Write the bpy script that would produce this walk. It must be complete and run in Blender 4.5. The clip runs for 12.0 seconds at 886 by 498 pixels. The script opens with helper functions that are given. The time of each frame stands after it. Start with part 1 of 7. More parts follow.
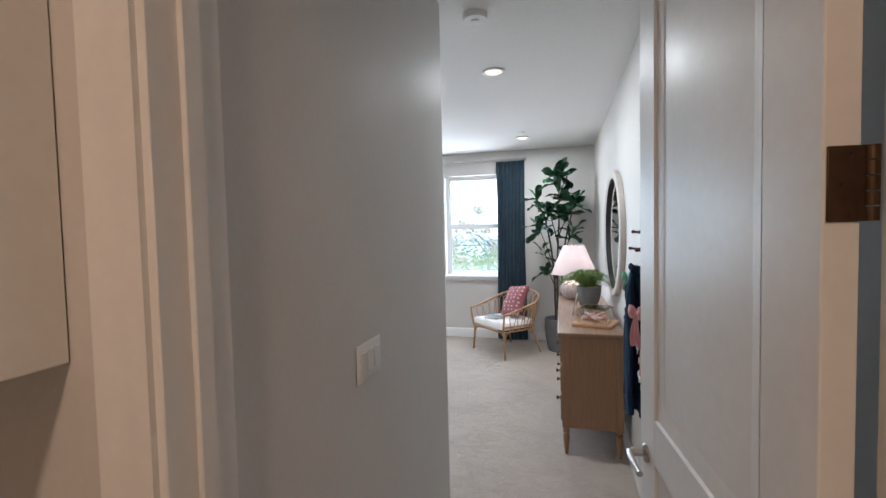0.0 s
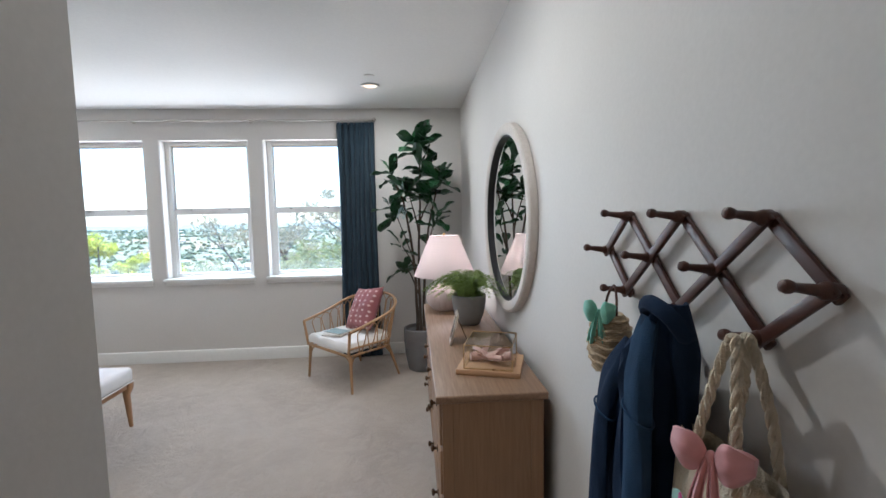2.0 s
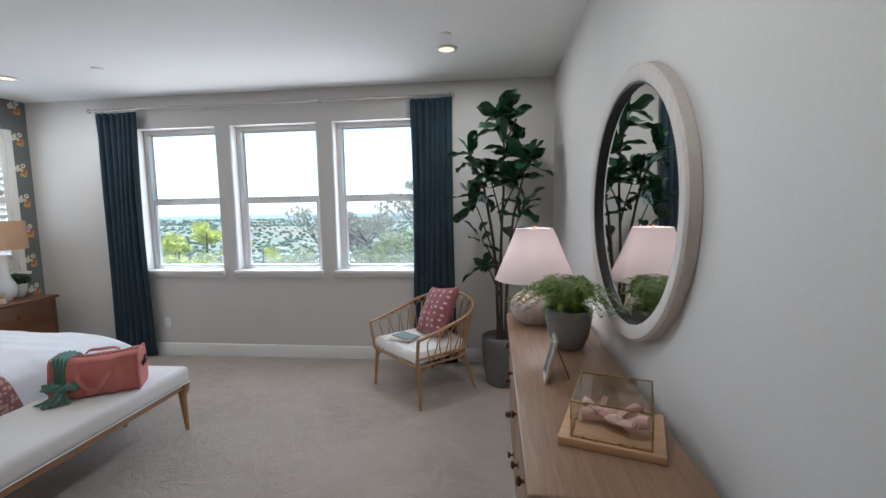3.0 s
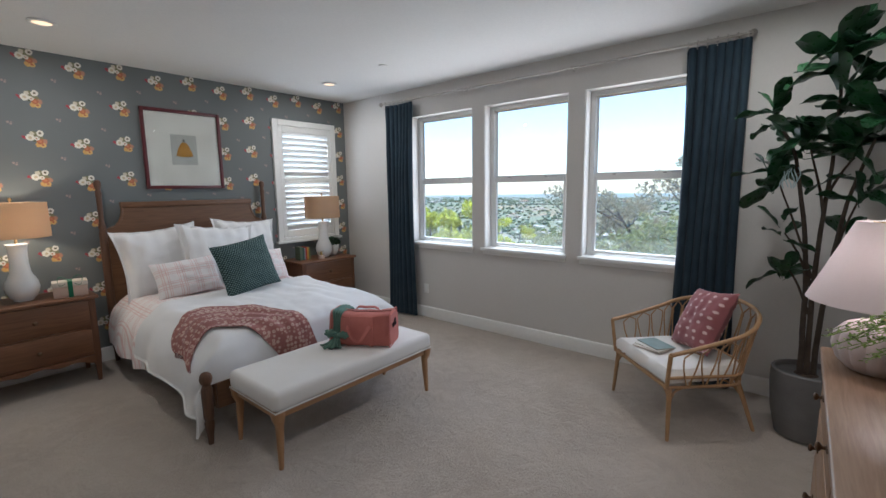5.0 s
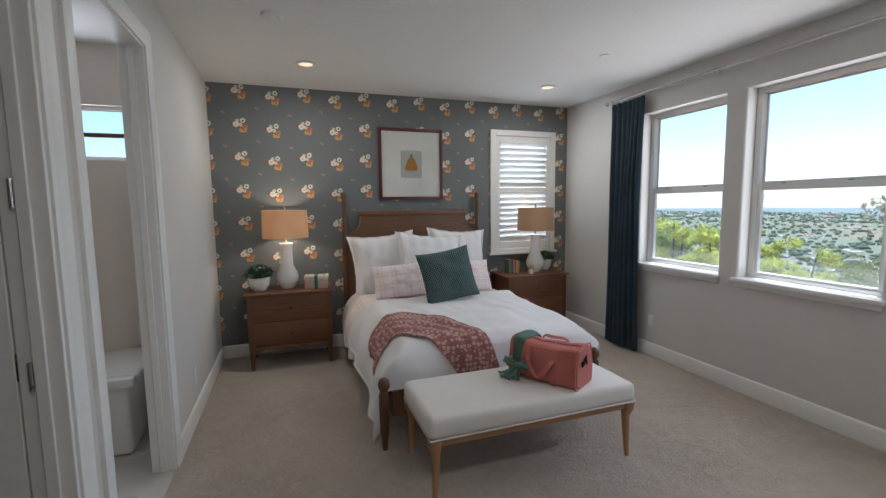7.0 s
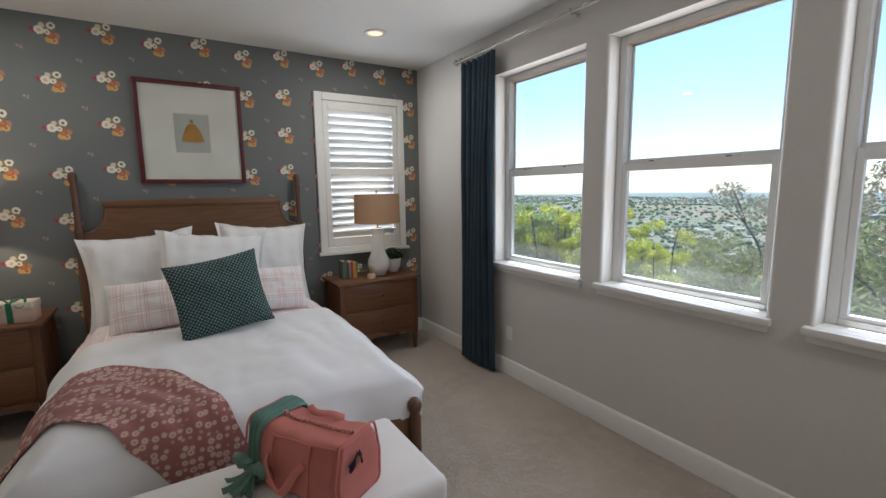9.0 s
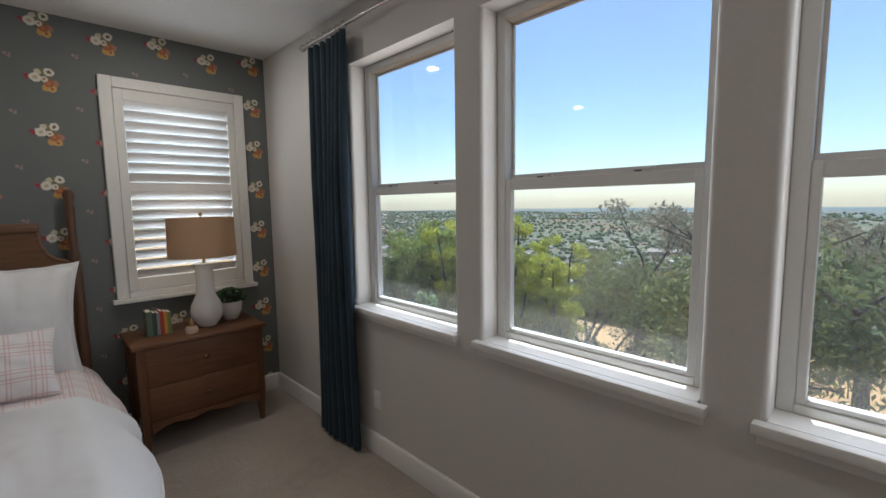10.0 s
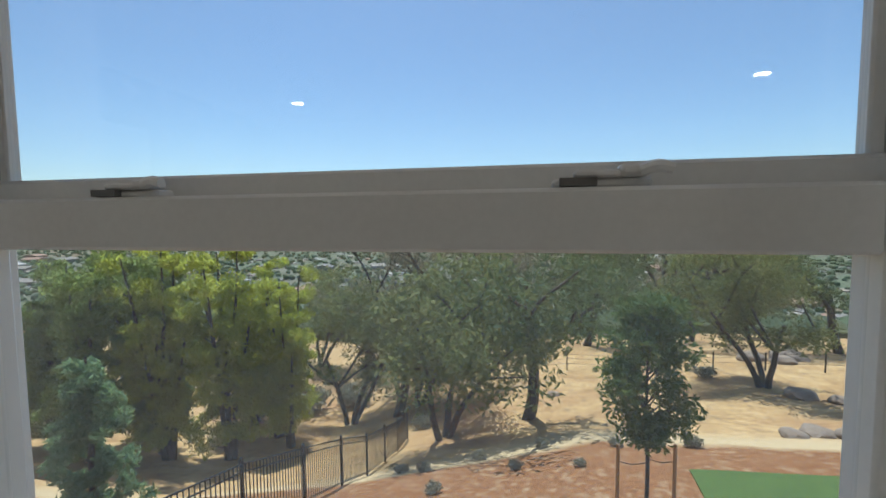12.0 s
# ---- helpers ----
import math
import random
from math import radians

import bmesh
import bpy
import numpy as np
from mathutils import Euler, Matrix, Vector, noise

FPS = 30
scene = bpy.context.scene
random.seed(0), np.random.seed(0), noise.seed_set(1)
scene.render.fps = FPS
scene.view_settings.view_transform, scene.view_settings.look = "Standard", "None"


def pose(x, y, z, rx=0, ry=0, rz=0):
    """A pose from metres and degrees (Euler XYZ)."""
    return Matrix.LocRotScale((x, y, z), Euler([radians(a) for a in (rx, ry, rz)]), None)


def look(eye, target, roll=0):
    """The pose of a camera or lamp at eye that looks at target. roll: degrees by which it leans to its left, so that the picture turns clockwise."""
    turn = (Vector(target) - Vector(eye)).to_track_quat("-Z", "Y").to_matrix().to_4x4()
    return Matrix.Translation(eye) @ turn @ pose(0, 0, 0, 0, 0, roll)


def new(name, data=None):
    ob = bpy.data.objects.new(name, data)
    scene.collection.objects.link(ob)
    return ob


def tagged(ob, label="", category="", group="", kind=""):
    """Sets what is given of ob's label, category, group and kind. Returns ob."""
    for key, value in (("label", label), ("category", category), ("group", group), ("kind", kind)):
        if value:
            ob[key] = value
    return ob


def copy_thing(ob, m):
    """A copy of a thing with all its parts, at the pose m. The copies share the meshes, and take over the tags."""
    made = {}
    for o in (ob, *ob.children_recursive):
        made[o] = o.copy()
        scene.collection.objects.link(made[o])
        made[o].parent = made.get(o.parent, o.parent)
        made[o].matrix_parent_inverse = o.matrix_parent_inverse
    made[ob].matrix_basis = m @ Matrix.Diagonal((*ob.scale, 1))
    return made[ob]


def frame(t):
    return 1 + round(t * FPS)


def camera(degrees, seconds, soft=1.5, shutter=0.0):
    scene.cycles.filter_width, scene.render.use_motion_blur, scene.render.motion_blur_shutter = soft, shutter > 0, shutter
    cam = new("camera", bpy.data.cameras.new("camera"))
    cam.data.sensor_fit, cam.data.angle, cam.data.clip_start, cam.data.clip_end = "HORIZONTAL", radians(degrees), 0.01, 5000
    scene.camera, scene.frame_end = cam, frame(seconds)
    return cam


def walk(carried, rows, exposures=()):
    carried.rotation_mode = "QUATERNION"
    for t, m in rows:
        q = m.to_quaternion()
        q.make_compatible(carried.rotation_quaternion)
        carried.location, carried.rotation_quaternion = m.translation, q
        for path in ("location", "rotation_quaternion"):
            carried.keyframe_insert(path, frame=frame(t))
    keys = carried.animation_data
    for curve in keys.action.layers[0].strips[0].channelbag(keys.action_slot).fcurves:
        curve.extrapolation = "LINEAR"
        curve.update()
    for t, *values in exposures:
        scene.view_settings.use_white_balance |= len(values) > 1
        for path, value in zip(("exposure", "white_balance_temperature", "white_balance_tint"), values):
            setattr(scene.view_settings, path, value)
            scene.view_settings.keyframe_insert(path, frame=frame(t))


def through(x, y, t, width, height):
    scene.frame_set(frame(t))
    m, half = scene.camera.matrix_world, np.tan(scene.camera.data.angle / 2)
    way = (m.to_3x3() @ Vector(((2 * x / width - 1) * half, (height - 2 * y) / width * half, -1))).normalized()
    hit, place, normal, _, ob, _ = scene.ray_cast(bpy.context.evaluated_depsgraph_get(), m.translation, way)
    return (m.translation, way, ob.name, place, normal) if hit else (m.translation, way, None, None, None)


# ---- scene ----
cam = camera(91.0, 12.0)
PATH = [
    (0, (0.332, -0.897, 1.617), (-0.192, 1.032, 1.53), -1.3),
    (0.5, (0.281, -0.644, 1.598), (0.046, 1.338, 1.479), -1.1),
    (1, (0.213, -0.264, 1.593), (0.151, 1.73, 1.459), -0.9),
    (1.5, (0.211, 0.183, 1.586), (0.308, 2.173, 1.418), -1.0),
    (2, (0.23, 0.582, 1.594), (0.366, 2.57, 1.428), -1.1),
    (2.5, (0.217, 0.963, 1.583), (0.23, 2.954, 1.395), -1.1),
    (4.3, (0.27, 1.47, 1.557), (-0.676, 3.215, 1.313), -0.8),
    (4.5, (0.26, 1.487, 1.574), (-0.771, 3.181, 1.318), -0.8),
    (5, (0.204, 1.58, 1.564), (-1.061, 3.104, 1.291), -0.8),
    (5.5, (0.136, 1.759, 1.566), (-1.354, 3.066, 1.294), -0.7),
    (6, (0.085, 1.948, 1.549), (-1.619, 2.969, 1.314), -0.8),
    (6.5, (0.065, 2.018, 1.56), (-1.777, 2.767, 1.347), -0.7),
    (6.7, (0.069, 2.041, 1.543), (-1.811, 2.694, 1.345), -0.7),
    (8.3, (-0.368, 2.683, 1.54), (-2.155, 3.549, 1.295), -0.6),
    (8.5, (-0.442, 2.855, 1.542), (-2.202, 3.772, 1.298), -0.7),
    (9, (-0.678, 3.2, 1.528), (-2.357, 4.252, 1.257), -0.8),
    (9.5, (-0.93, 3.566, 1.532), (-2.512, 4.761, 1.271), -0.8),
    (10, (-1.135, 3.977, 1.566), (-2.57, 5.355, 1.359), -0.8),
    (10.5, (-1.35, 4.286, 1.577), (-2.52, 5.9, 1.416), -0.7),
    (11, (-1.539, 4.664, 1.567), (-2.436, 6.445, 1.411), -0.3),
    (11.5, (-1.699, 5.012, 1.558), (-2.361, 6.892, 1.391), -0.4),
    (12, (-1.83, 5.264, 1.65), (-2.221, 7.22, 1.512), -0.5),
]
walk(cam, [(t, look(eye, target, roll)) for t, eye, target, roll in PATH],
     [(0, 2.65, 4950, 5), (0.5, 2.7, 4700, 5), (1, 2.6, 4800, 5), (1.5, 2.56, 5200, 6), (2, 2.28, 5100, 6), (2.5, 2.0, 5100, 6), (4.5, 1.55, 5150, 7), (5.5, 1.48, 5250, 7), (6.5, 1.38, 5350, 8), (8.5, 1.36, 5450, 8), (9.5, 1.1, 5650, 8), (10.5, 0.45, 5750, 8), (11, 0.36, 5600, 5), (12, 0.36, 5650, 3)])

# ---- world, sun and large lights ----
world = bpy.data.worlds.new("sky")
scene.world = world
world.use_nodes = True
wn = world.node_tree
sky = wn.nodes.new("ShaderNodeTexSky")
sky.sky_type, sky.sun_disc = "NISHITA", False
sky.sun_elevation, sky.sun_rotation = radians(67), radians(-18)
sky.air_density, sky.dust_density, sky.ozone_density = 1.0, 0.6, 1.6
wn.links.new(sky.outputs[0], wn.nodes["Background"].inputs[0])
wn.nodes["Background"].inputs[1].default_value = 0.12


def lamp(name, kind, power, m, colour=(1, 1, 1), **more):
    data = bpy.data.lights.new(name, kind)
    data.energy, data.color = power, colour
    if kind == "SUN":
        data.angle = radians(0.5)
    if kind == "AREA":
        data.shape, data.size, data.size_y = more["shape"], more["size"], more.get("size_y", more["size"])
    if kind == "POINT":
        data.shadow_soft_size = more["size"]
    ob = new(name, data)
    ob.matrix_world = m
    return ob


lamp("sun", "SUN", 5.0, look((0, 0, 0), (0.12, -0.371, -0.92)), (1.0, 0.965, 0.91))

# ---- plan, in metres ----
LEFT, RIGHT, BACK, FRONT, CEIL = -4.766, 0.785, 1.39, 5.475, 2.74
CORNER = 1.25
ENTRY = -0.243
WINDOWS = [(-3.495, -2.615), (-2.438, -1.535), (-1.355, -0.455)]
SILL, HEAD = 0.93, 2.415
DOWNLIGHTS = [(-3.93, 2.28), (-3.97, 4.67), (-0.12, 2.25), (-0.12, 4.61)]
for k, (x, y) in enumerate(DOWNLIGHTS):
    lamp("downlight_glow", "AREA", 3.4, pose(x, y, CEIL - 0.022), (1.0, 0.86, 0.70), shape="DISK", size=0.10)

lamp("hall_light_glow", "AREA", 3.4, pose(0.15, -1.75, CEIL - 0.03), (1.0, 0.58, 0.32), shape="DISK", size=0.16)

# daylight of the sky at the three window openings
for a, b in WINDOWS:
    lamp("window_daylight", "AREA", 3.4, pose((a + b) / 2, FRONT + 0.107, (SILL + HEAD) / 2, -90), (1.0, 0.935, 0.86), shape="RECTANGLE", size=b - a - 0.10, size_y=HEAD - SILL - 0.10)

lamp("window_daylight", "AREA", 5.0, pose(LEFT - 0.050, 4.84, 1.66, 0, -90), (0.95, 0.98, 1.0), shape="RECTANGLE", size=1.30, size_y=0.62)
lamp("window_daylight", "AREA", 5.0, pose(-3.93, 0.25, 2.10, 0, -90), (1.0, 0.97, 0.93), shape="RECTANGLE", size=0.34, size_y=1.50)

# ---- materials ----
MATS = {}


def nodes_of(name):
    m = bpy.data.materials.new(name)
    m.use_nodes = True
    return m, m.node_tree.nodes, m.node_tree.links, m.node_tree.nodes["Principled BSDF"]


def math_node(n, l, op, a, b=0.0, c=None):
    q = n.new("ShaderNodeMath")
    q.operation = op
    for i, v in enumerate((a, b, c)):
        if v is None:
            continue
        if isinstance(v, (int, float)):
            q.inputs[i].default_value = v
        else:
            l.new(v, q.inputs[i])
    return q.outputs[0]


def mix_node(n, l, fac, a, b):
    q = n.new("ShaderNodeMix")
    q.data_type = "RGBA"
    for i, v in ((0, fac), (6, a), (7, b)):
        if isinstance(v, (int, float)):
            q.inputs[i].default_value = v
        elif isinstance(v, tuple):
            q.inputs[i].default_value = (*v[:3], 1)
        else:
            l.new(v, q.inputs[i])
    return q.outputs[2]


def place_node(n, l, space, stretch=(1, 1, 1)):
    src = n.new("ShaderNodeNewGeometry").outputs["Position"] if space == "world" else n.new("ShaderNodeTexCoord").outputs["Object"]
    mp = n.new("ShaderNodeMapping")
    mp.inputs["Scale"].default_value = stretch
    l.new(src, mp.inputs[0])
    return mp.outputs[0]


def noise_node(n, l, where, scale, detail=3.0, rough=0.55, distort=0.0):
    q = n.new("ShaderNodeTexNoise")
    q.inputs["Scale"].default_value, q.inputs["Detail"].default_value = scale, detail
    q.inputs["Roughness"].default_value, q.inputs["Distortion"].default_value = rough, distort
    l.new(where, q.inputs["Vector"])
    return q.outputs["Fac"]


def ramp_node(n, l, fac, lo, hi):
    q = n.new("ShaderNodeMapRange")
    q.inputs[1].default_value, q.inputs[2].default_value = lo, hi
    l.new(fac, q.inputs[0])
    return q.outputs[0]


def bump_node(n, l, b, height, strength, distance=0.01):
    q = n.new("ShaderNodeBump")
    q.inputs["Strength"].default_value, q.inputs["Distance"].default_value = strength, distance
    l.new(height, q.inputs["Height"])
    l.new(q.outputs[0], b.inputs["Normal"])


def mat(name, c1, c2=None, scale=6.0, rough=0.6, metal=0.0, bump=0.0, bscale=150.0, space="object", stretch=(1, 1, 1),
        sheen=0.0, sub=0.0, vary=0.0, spec=0.5, distance=0.01, detail=4.0):
    """Two tones in broad patches, fine grain over them, relief and a slightly uneven gloss."""
    if name in MATS:
        return MATS[name]
    m, n, l, b = nodes_of(name)
    w = place_node(n, l, space, stretch)
    c2 = c2 or tuple(v * 0.86 for v in c1)
    broad = ramp_node(n, l, noise_node(n, l, w, scale, detail), 0.3, 0.7)
    fine = noise_node(n, l, w, bscale, 2.0)
    col = mix_node(n, l, broad, c1, c2)
    col = mix_node(n, l, math_node(n, l, "MULTIPLY", fine, 0.35), col, tuple(v * 0.72 for v in c1))
    if vary:
        info = n.new("ShaderNodeObjectInfo").outputs["Random"]
        hsv = n.new("ShaderNodeHueSaturation")
        l.new(math_node(n, l, "MULTIPLY_ADD", info, vary, 1 - vary / 2), hsv.inputs["Value"])
        l.new(col, hsv.inputs["Color"])
        col = hsv.outputs[0]
    l.new(col, b.inputs["Base Color"])
    l.new(math_node(n, l, "MULTIPLY_ADD", broad, 0.12, rough - 0.06), b.inputs["Roughness"])
    b.inputs["Metallic"].default_value = metal
    b.inputs["Specular IOR Level"].default_value = spec
    b.inputs["Sheen Weight"].default_value = sheen
    if sub:
        b.inputs["Subsurface Weight"].default_value = sub
        b.inputs["Subsurface Radius"].default_value = (0.02, 0.02, 0.02)
    if bump:
        bump_node(n, l, b, fine, bump, distance)
    MATS[name] = m
    return m


def wood(name, c1, c2, along="x", rough=0.45, knots=True):
    if name in MATS:
        return MATS[name]
    m, n, l, b = nodes_of(name)
    st = {"x": (0.9, 14, 14), "y": (14, 0.9, 14), "z": (14, 14, 0.9)}[along]
    w = place_node(n, l, "object", st)
    grain = noise_node(n, l, w, 5.0, 6.0, 0.6, 0.6)
    broad = noise_node(n, l, place_node(n, l, "object"), 3.0, 2.0)
    col = mix_node(n, l, ramp_node(n, l, grain, 0.35, 0.65), c1, c2)
    col = mix_node(n, l, math_node(n, l, "MULTIPLY", ramp_node(n, l, broad, 0.35, 0.75), 0.45), col, tuple(v * 0.75 for v in c1))
    if knots:
        v = n.new("ShaderNodeTexVoronoi")
        v.inputs["Scale"].default_value = 2.6
        l.new(place_node(n, l, "object", {"x": (0.6, 1, 1), "y": (1, 0.6, 1), "z": (1, 1, 0.6)}[along]), v.inputs["Vector"])
        k = ramp_node(n, l, v.outputs["Distance"], 0.075, 0.03)
        col = mix_node(n, l, math_node(n, l, "MULTIPLY", k, 0.55), col, tuple(v * 0.35 for v in c2))
    l.new(col, b.inputs["Base Color"])
    l.new(math_node(n, l, "MULTIPLY_ADD", grain, 0.25, rough - 0.12), b.inputs["Roughness"])
    bump_node(n, l, b, grain, 0.12, 0.004)
    MATS[name] = m
    return m


def glass(name, tint=(1, 1, 1), gloss=0.0, glare=0.0):
    """A thin clear pane with a reflection that grows at a slant, and a faint translucent film that adds veiling glare
    over the view.
    """
    m, n, l, b = nodes_of(name)
    clear, shine, mixer, fr = (n.new("ShaderNodeBsdfTransparent"), n.new("ShaderNodeBsdfGlossy"), n.new("ShaderNodeMixShader"), n.new("ShaderNodeLayerWeight"))
    clear.inputs[0].default_value = (*tint, 1)
    shine.inputs["Roughness"].default_value = gloss
    slant = math_node(n, l, "POWER", fr.outputs["Facing"], 4.0)
    fr.inputs[0].default_value = 0.5
    l.new(math_node(n, l, "MULTIPLY_ADD", slant, 0.45, 0.03), mixer.inputs[0])
    l.new(clear.outputs[0], mixer.inputs[1])
    l.new(shine.outputs[0], mixer.inputs[2])
    # streaky pale film, put in for the haze of glare on the panes
    film, veil = n.new("ShaderNodeBsdfTranslucent"), n.new("ShaderNodeMixShader")
    film.inputs[0].default_value = (0.9, 0.88, 0.84, 1)
    streaks = noise_node(n, l, place_node(n, l, "world", (1, 1, 0.4)), 3.0, 4.0)
    l.new(math_node(n, l, "MULTIPLY", streaks, 2 * glare), veil.inputs[0])
    l.new(mixer.outputs[0], veil.inputs[1])
    l.new(film.outputs[0], veil.inputs[2])
    l.new(veil.outputs[0], n["Material Output"].inputs[0])
    return m


def shade_cloth(name, colour, through=0.5):
    m, n, l, b = nodes_of(name)
    w = place_node(n, l, "object", (1, 1, 1.6))
    weave = noise_node(n, l, w, 420, 2.0)
    col = mix_node(n, l, weave, colour, tuple(v * 0.8 for v in colour))
    d, t, mixer = n.new("ShaderNodeBsdfDiffuse"), n.new("ShaderNodeBsdfTranslucent"), n.new("ShaderNodeMixShader")
    l.new(col, d.inputs[0])
    l.new(col, t.inputs[0])
    mixer.inputs[0].default_value = through
    l.new(d.outputs[0], mixer.inputs[1])
    l.new(t.outputs[0], mixer.inputs[2])
    l.new(mixer.outputs[0], n["Material Output"].inputs[0])
    return m


def wallpaper():
    """Slate ground with bouquets in staggered columns and small moths between them."""
    m, n, l, b = nodes_of("wallpaper")
    pos = n.new("ShaderNodeNewGeometry").outputs["Position"]
    sep = n.new("ShaderNodeSeparateXYZ")
    l.new(pos, sep.inputs[0])
    y, z = sep.outputs[1], sep.outputs[2]
    wob = noise_node(n, l, pos, 55, 2.0)
    wob2 = noise_node(n, l, pos, 48, 2.0, 0.5, 1.0)
    u = math_node(n, l, "DIVIDE", math_node(n, l, "SUBTRACT", y, 1.667), 0.3075)
    colm = math_node(n, l, "ROUND", u)
    odd = math_node(n, l, "ABSOLUTE", math_node(n, l, "MODULO", colm, 2.0))
    du = math_node(n, l, "MULTIPLY", math_node(n, l, "SUBTRACT", u, colm), 0.3075)
    zz = math_node(n, l, "MULTIPLY_ADD", odd, 0.042, math_node(n, l, "SUBTRACT", z, 2.672))
    v = math_node(n, l, "DIVIDE", zz, 0.323)
    dv = math_node(n, l, "MULTIPLY", math_node(n, l, "SUBTRACT", v, math_node(n, l, "ROUND", v)), 0.323)
    du = math_node(n, l, "MULTIPLY_ADD", math_node(n, l, "SUBTRACT", wob, 0.5), 0.018, du)
    dv = math_node(n, l, "MULTIPLY_ADD", math_node(n, l, "SUBTRACT", wob2, 0.5), 0.018, dv)
    broad = noise_node(n, l, pos, 2.2, 3.0)
    grain = noise_node(n, l, pos, 330, 2.0)
    col = mix_node(n, l, broad, (0.140, 0.151, 0.150), (0.168, 0.179, 0.176))

    def spot(col, cx, cy, r, c, hole=None):
        dx = math_node(n, l, "SUBTRACT", du, cx)
        dy = math_node(n, l, "SUBTRACT", dv, cy)
        d = math_node(n, l, "SQRT", math_node(n, l, "ADD", math_node(n, l, "MULTIPLY", dx, dx), math_node(n, l, "MULTIPLY", dy, dy)))
        col = mix_node(n, l, ramp_node(n, l, d, r + 0.003, r - 0.003), col, c)
        if hole:
            col = mix_node(n, l, ramp_node(n, l, d, r * 0.42 + 0.002, r * 0.42 - 0.002), col, hole)
        return col

    cream, ochre, rust, red, leaf, dusk = (0.80, 0.76, 0.66), (0.62, 0.36, 0.09), (0.42, 0.13, 0.05), (0.40, 0.03, 0.05), (0.20, 0.19, 0.09), (0.45, 0.22, 0.14)
    for cx, cy, r, c, hole in [(-0.070, 0.010, 0.011, red, None), (-0.058, -0.002, 0.009, red, None), (0.000, 0.030, 0.030, leaf, None), (0.030, -0.005, 0.030, leaf, None),
                               (-0.016, 0.040, 0.016, (0.66, 0.60, 0.46), None), (0.058, -0.020, 0.020, dusk, None), (0.018, -0.050, 0.021, ochre, None),
                               (0.044, -0.052, 0.021, (0.66, 0.42, 0.13), rust), (0.030, -0.022, 0.023, rust, (0.55, 0.20, 0.08)), (0.010, 0.000, 0.017, cream, dusk),
                               (-0.030, 0.006, 0.027, cream, (0.60, 0.50, 0.33)), (0.034, 0.044, 0.023, cream, (0.16, 0.13, 0.08)), (-0.004, -0.020, 0.008, (0.10, 0.10, 0.05), None)]:
        col = spot(col, cx, cy, r, c, hole)
    # moths, half a column and half a row along
    u2 = math_node(n, l, "SUBTRACT", u, 0.54)
    c2 = math_node(n, l, "ROUND", u2)
    odd2 = math_node(n, l, "ABSOLUTE", math_node(n, l, "MODULO", c2, 2.0))
    du = math_node(n, l, "MULTIPLY", math_node(n, l, "SUBTRACT", u2, c2), 0.3075)
    z2 = math_node(n, l, "MULTIPLY_ADD", odd2, 0.052, math_node(n, l, "SUBTRACT", z, 2.512))
    v2 = math_node(n, l, "DIVIDE", z2, 0.323)
    dv = math_node(n, l, "MULTIPLY", math_node(n, l, "SUBTRACT", v2, math_node(n, l, "ROUND", v2)), 0.323)
    for cx, cy, r in [(-0.009, 0.008, 0.009), (0.008, -0.004, 0.008), (0.012, 0.010, 0.005)]:
        col = spot(col, cx, cy, r, (0.36, 0.27, 0.25), None)
    col = mix_node(n, l, math_node(n, l, "MULTIPLY", grain, 0.22), col, (0.104, 0.114, 0.114))
    l.new(col, b.inputs["Base Color"])
    b.inputs["Roughness"].default_value = 0.72
    bump_node(n, l, b, grain, 0.08, 0.002)
    return m


def plaid(name, ground, line):
    m, n, l, b = nodes_of(name)
    tc = n.new("ShaderNodeTexCoord").outputs["Object"]
    sep = n.new("ShaderNodeSeparateXYZ")
    l.new(tc, sep.inputs[0])
    col = ground
    for axis in (0, 1):
        p = math_node(n, l, "ABSOLUTE", math_node(n, l, "SUBTRACT", math_node(n, l, "FRACT", math_node(n, l, "DIVIDE", sep.outputs[axis], 0.125)), 0.5))
        for at, half in ((0.10, 0.022), (0.22, 0.016)):
            s = math_node(n, l, "ABSOLUTE", math_node(n, l, "SUBTRACT", p, at))
            col = mix_node(n, l, math_node(n, l, "MULTIPLY", ramp_node(n, l, s, half + 0.012, half - 0.008), 0.75), col, line)
    weave = noise_node(n, l, tc, 300, 2.0)
    col = mix_node(n, l, math_node(n, l, "MULTIPLY", weave, 0.2), col, tuple(v * 0.8 for v in ground))
    l.new(col, b.inputs["Base Color"])
    b.inputs["Roughness"].default_value, b.inputs["Sheen Weight"].default_value = 0.85, 0.2
    bump_node(n, l, b, weave, 0.15, 0.003)
    return m


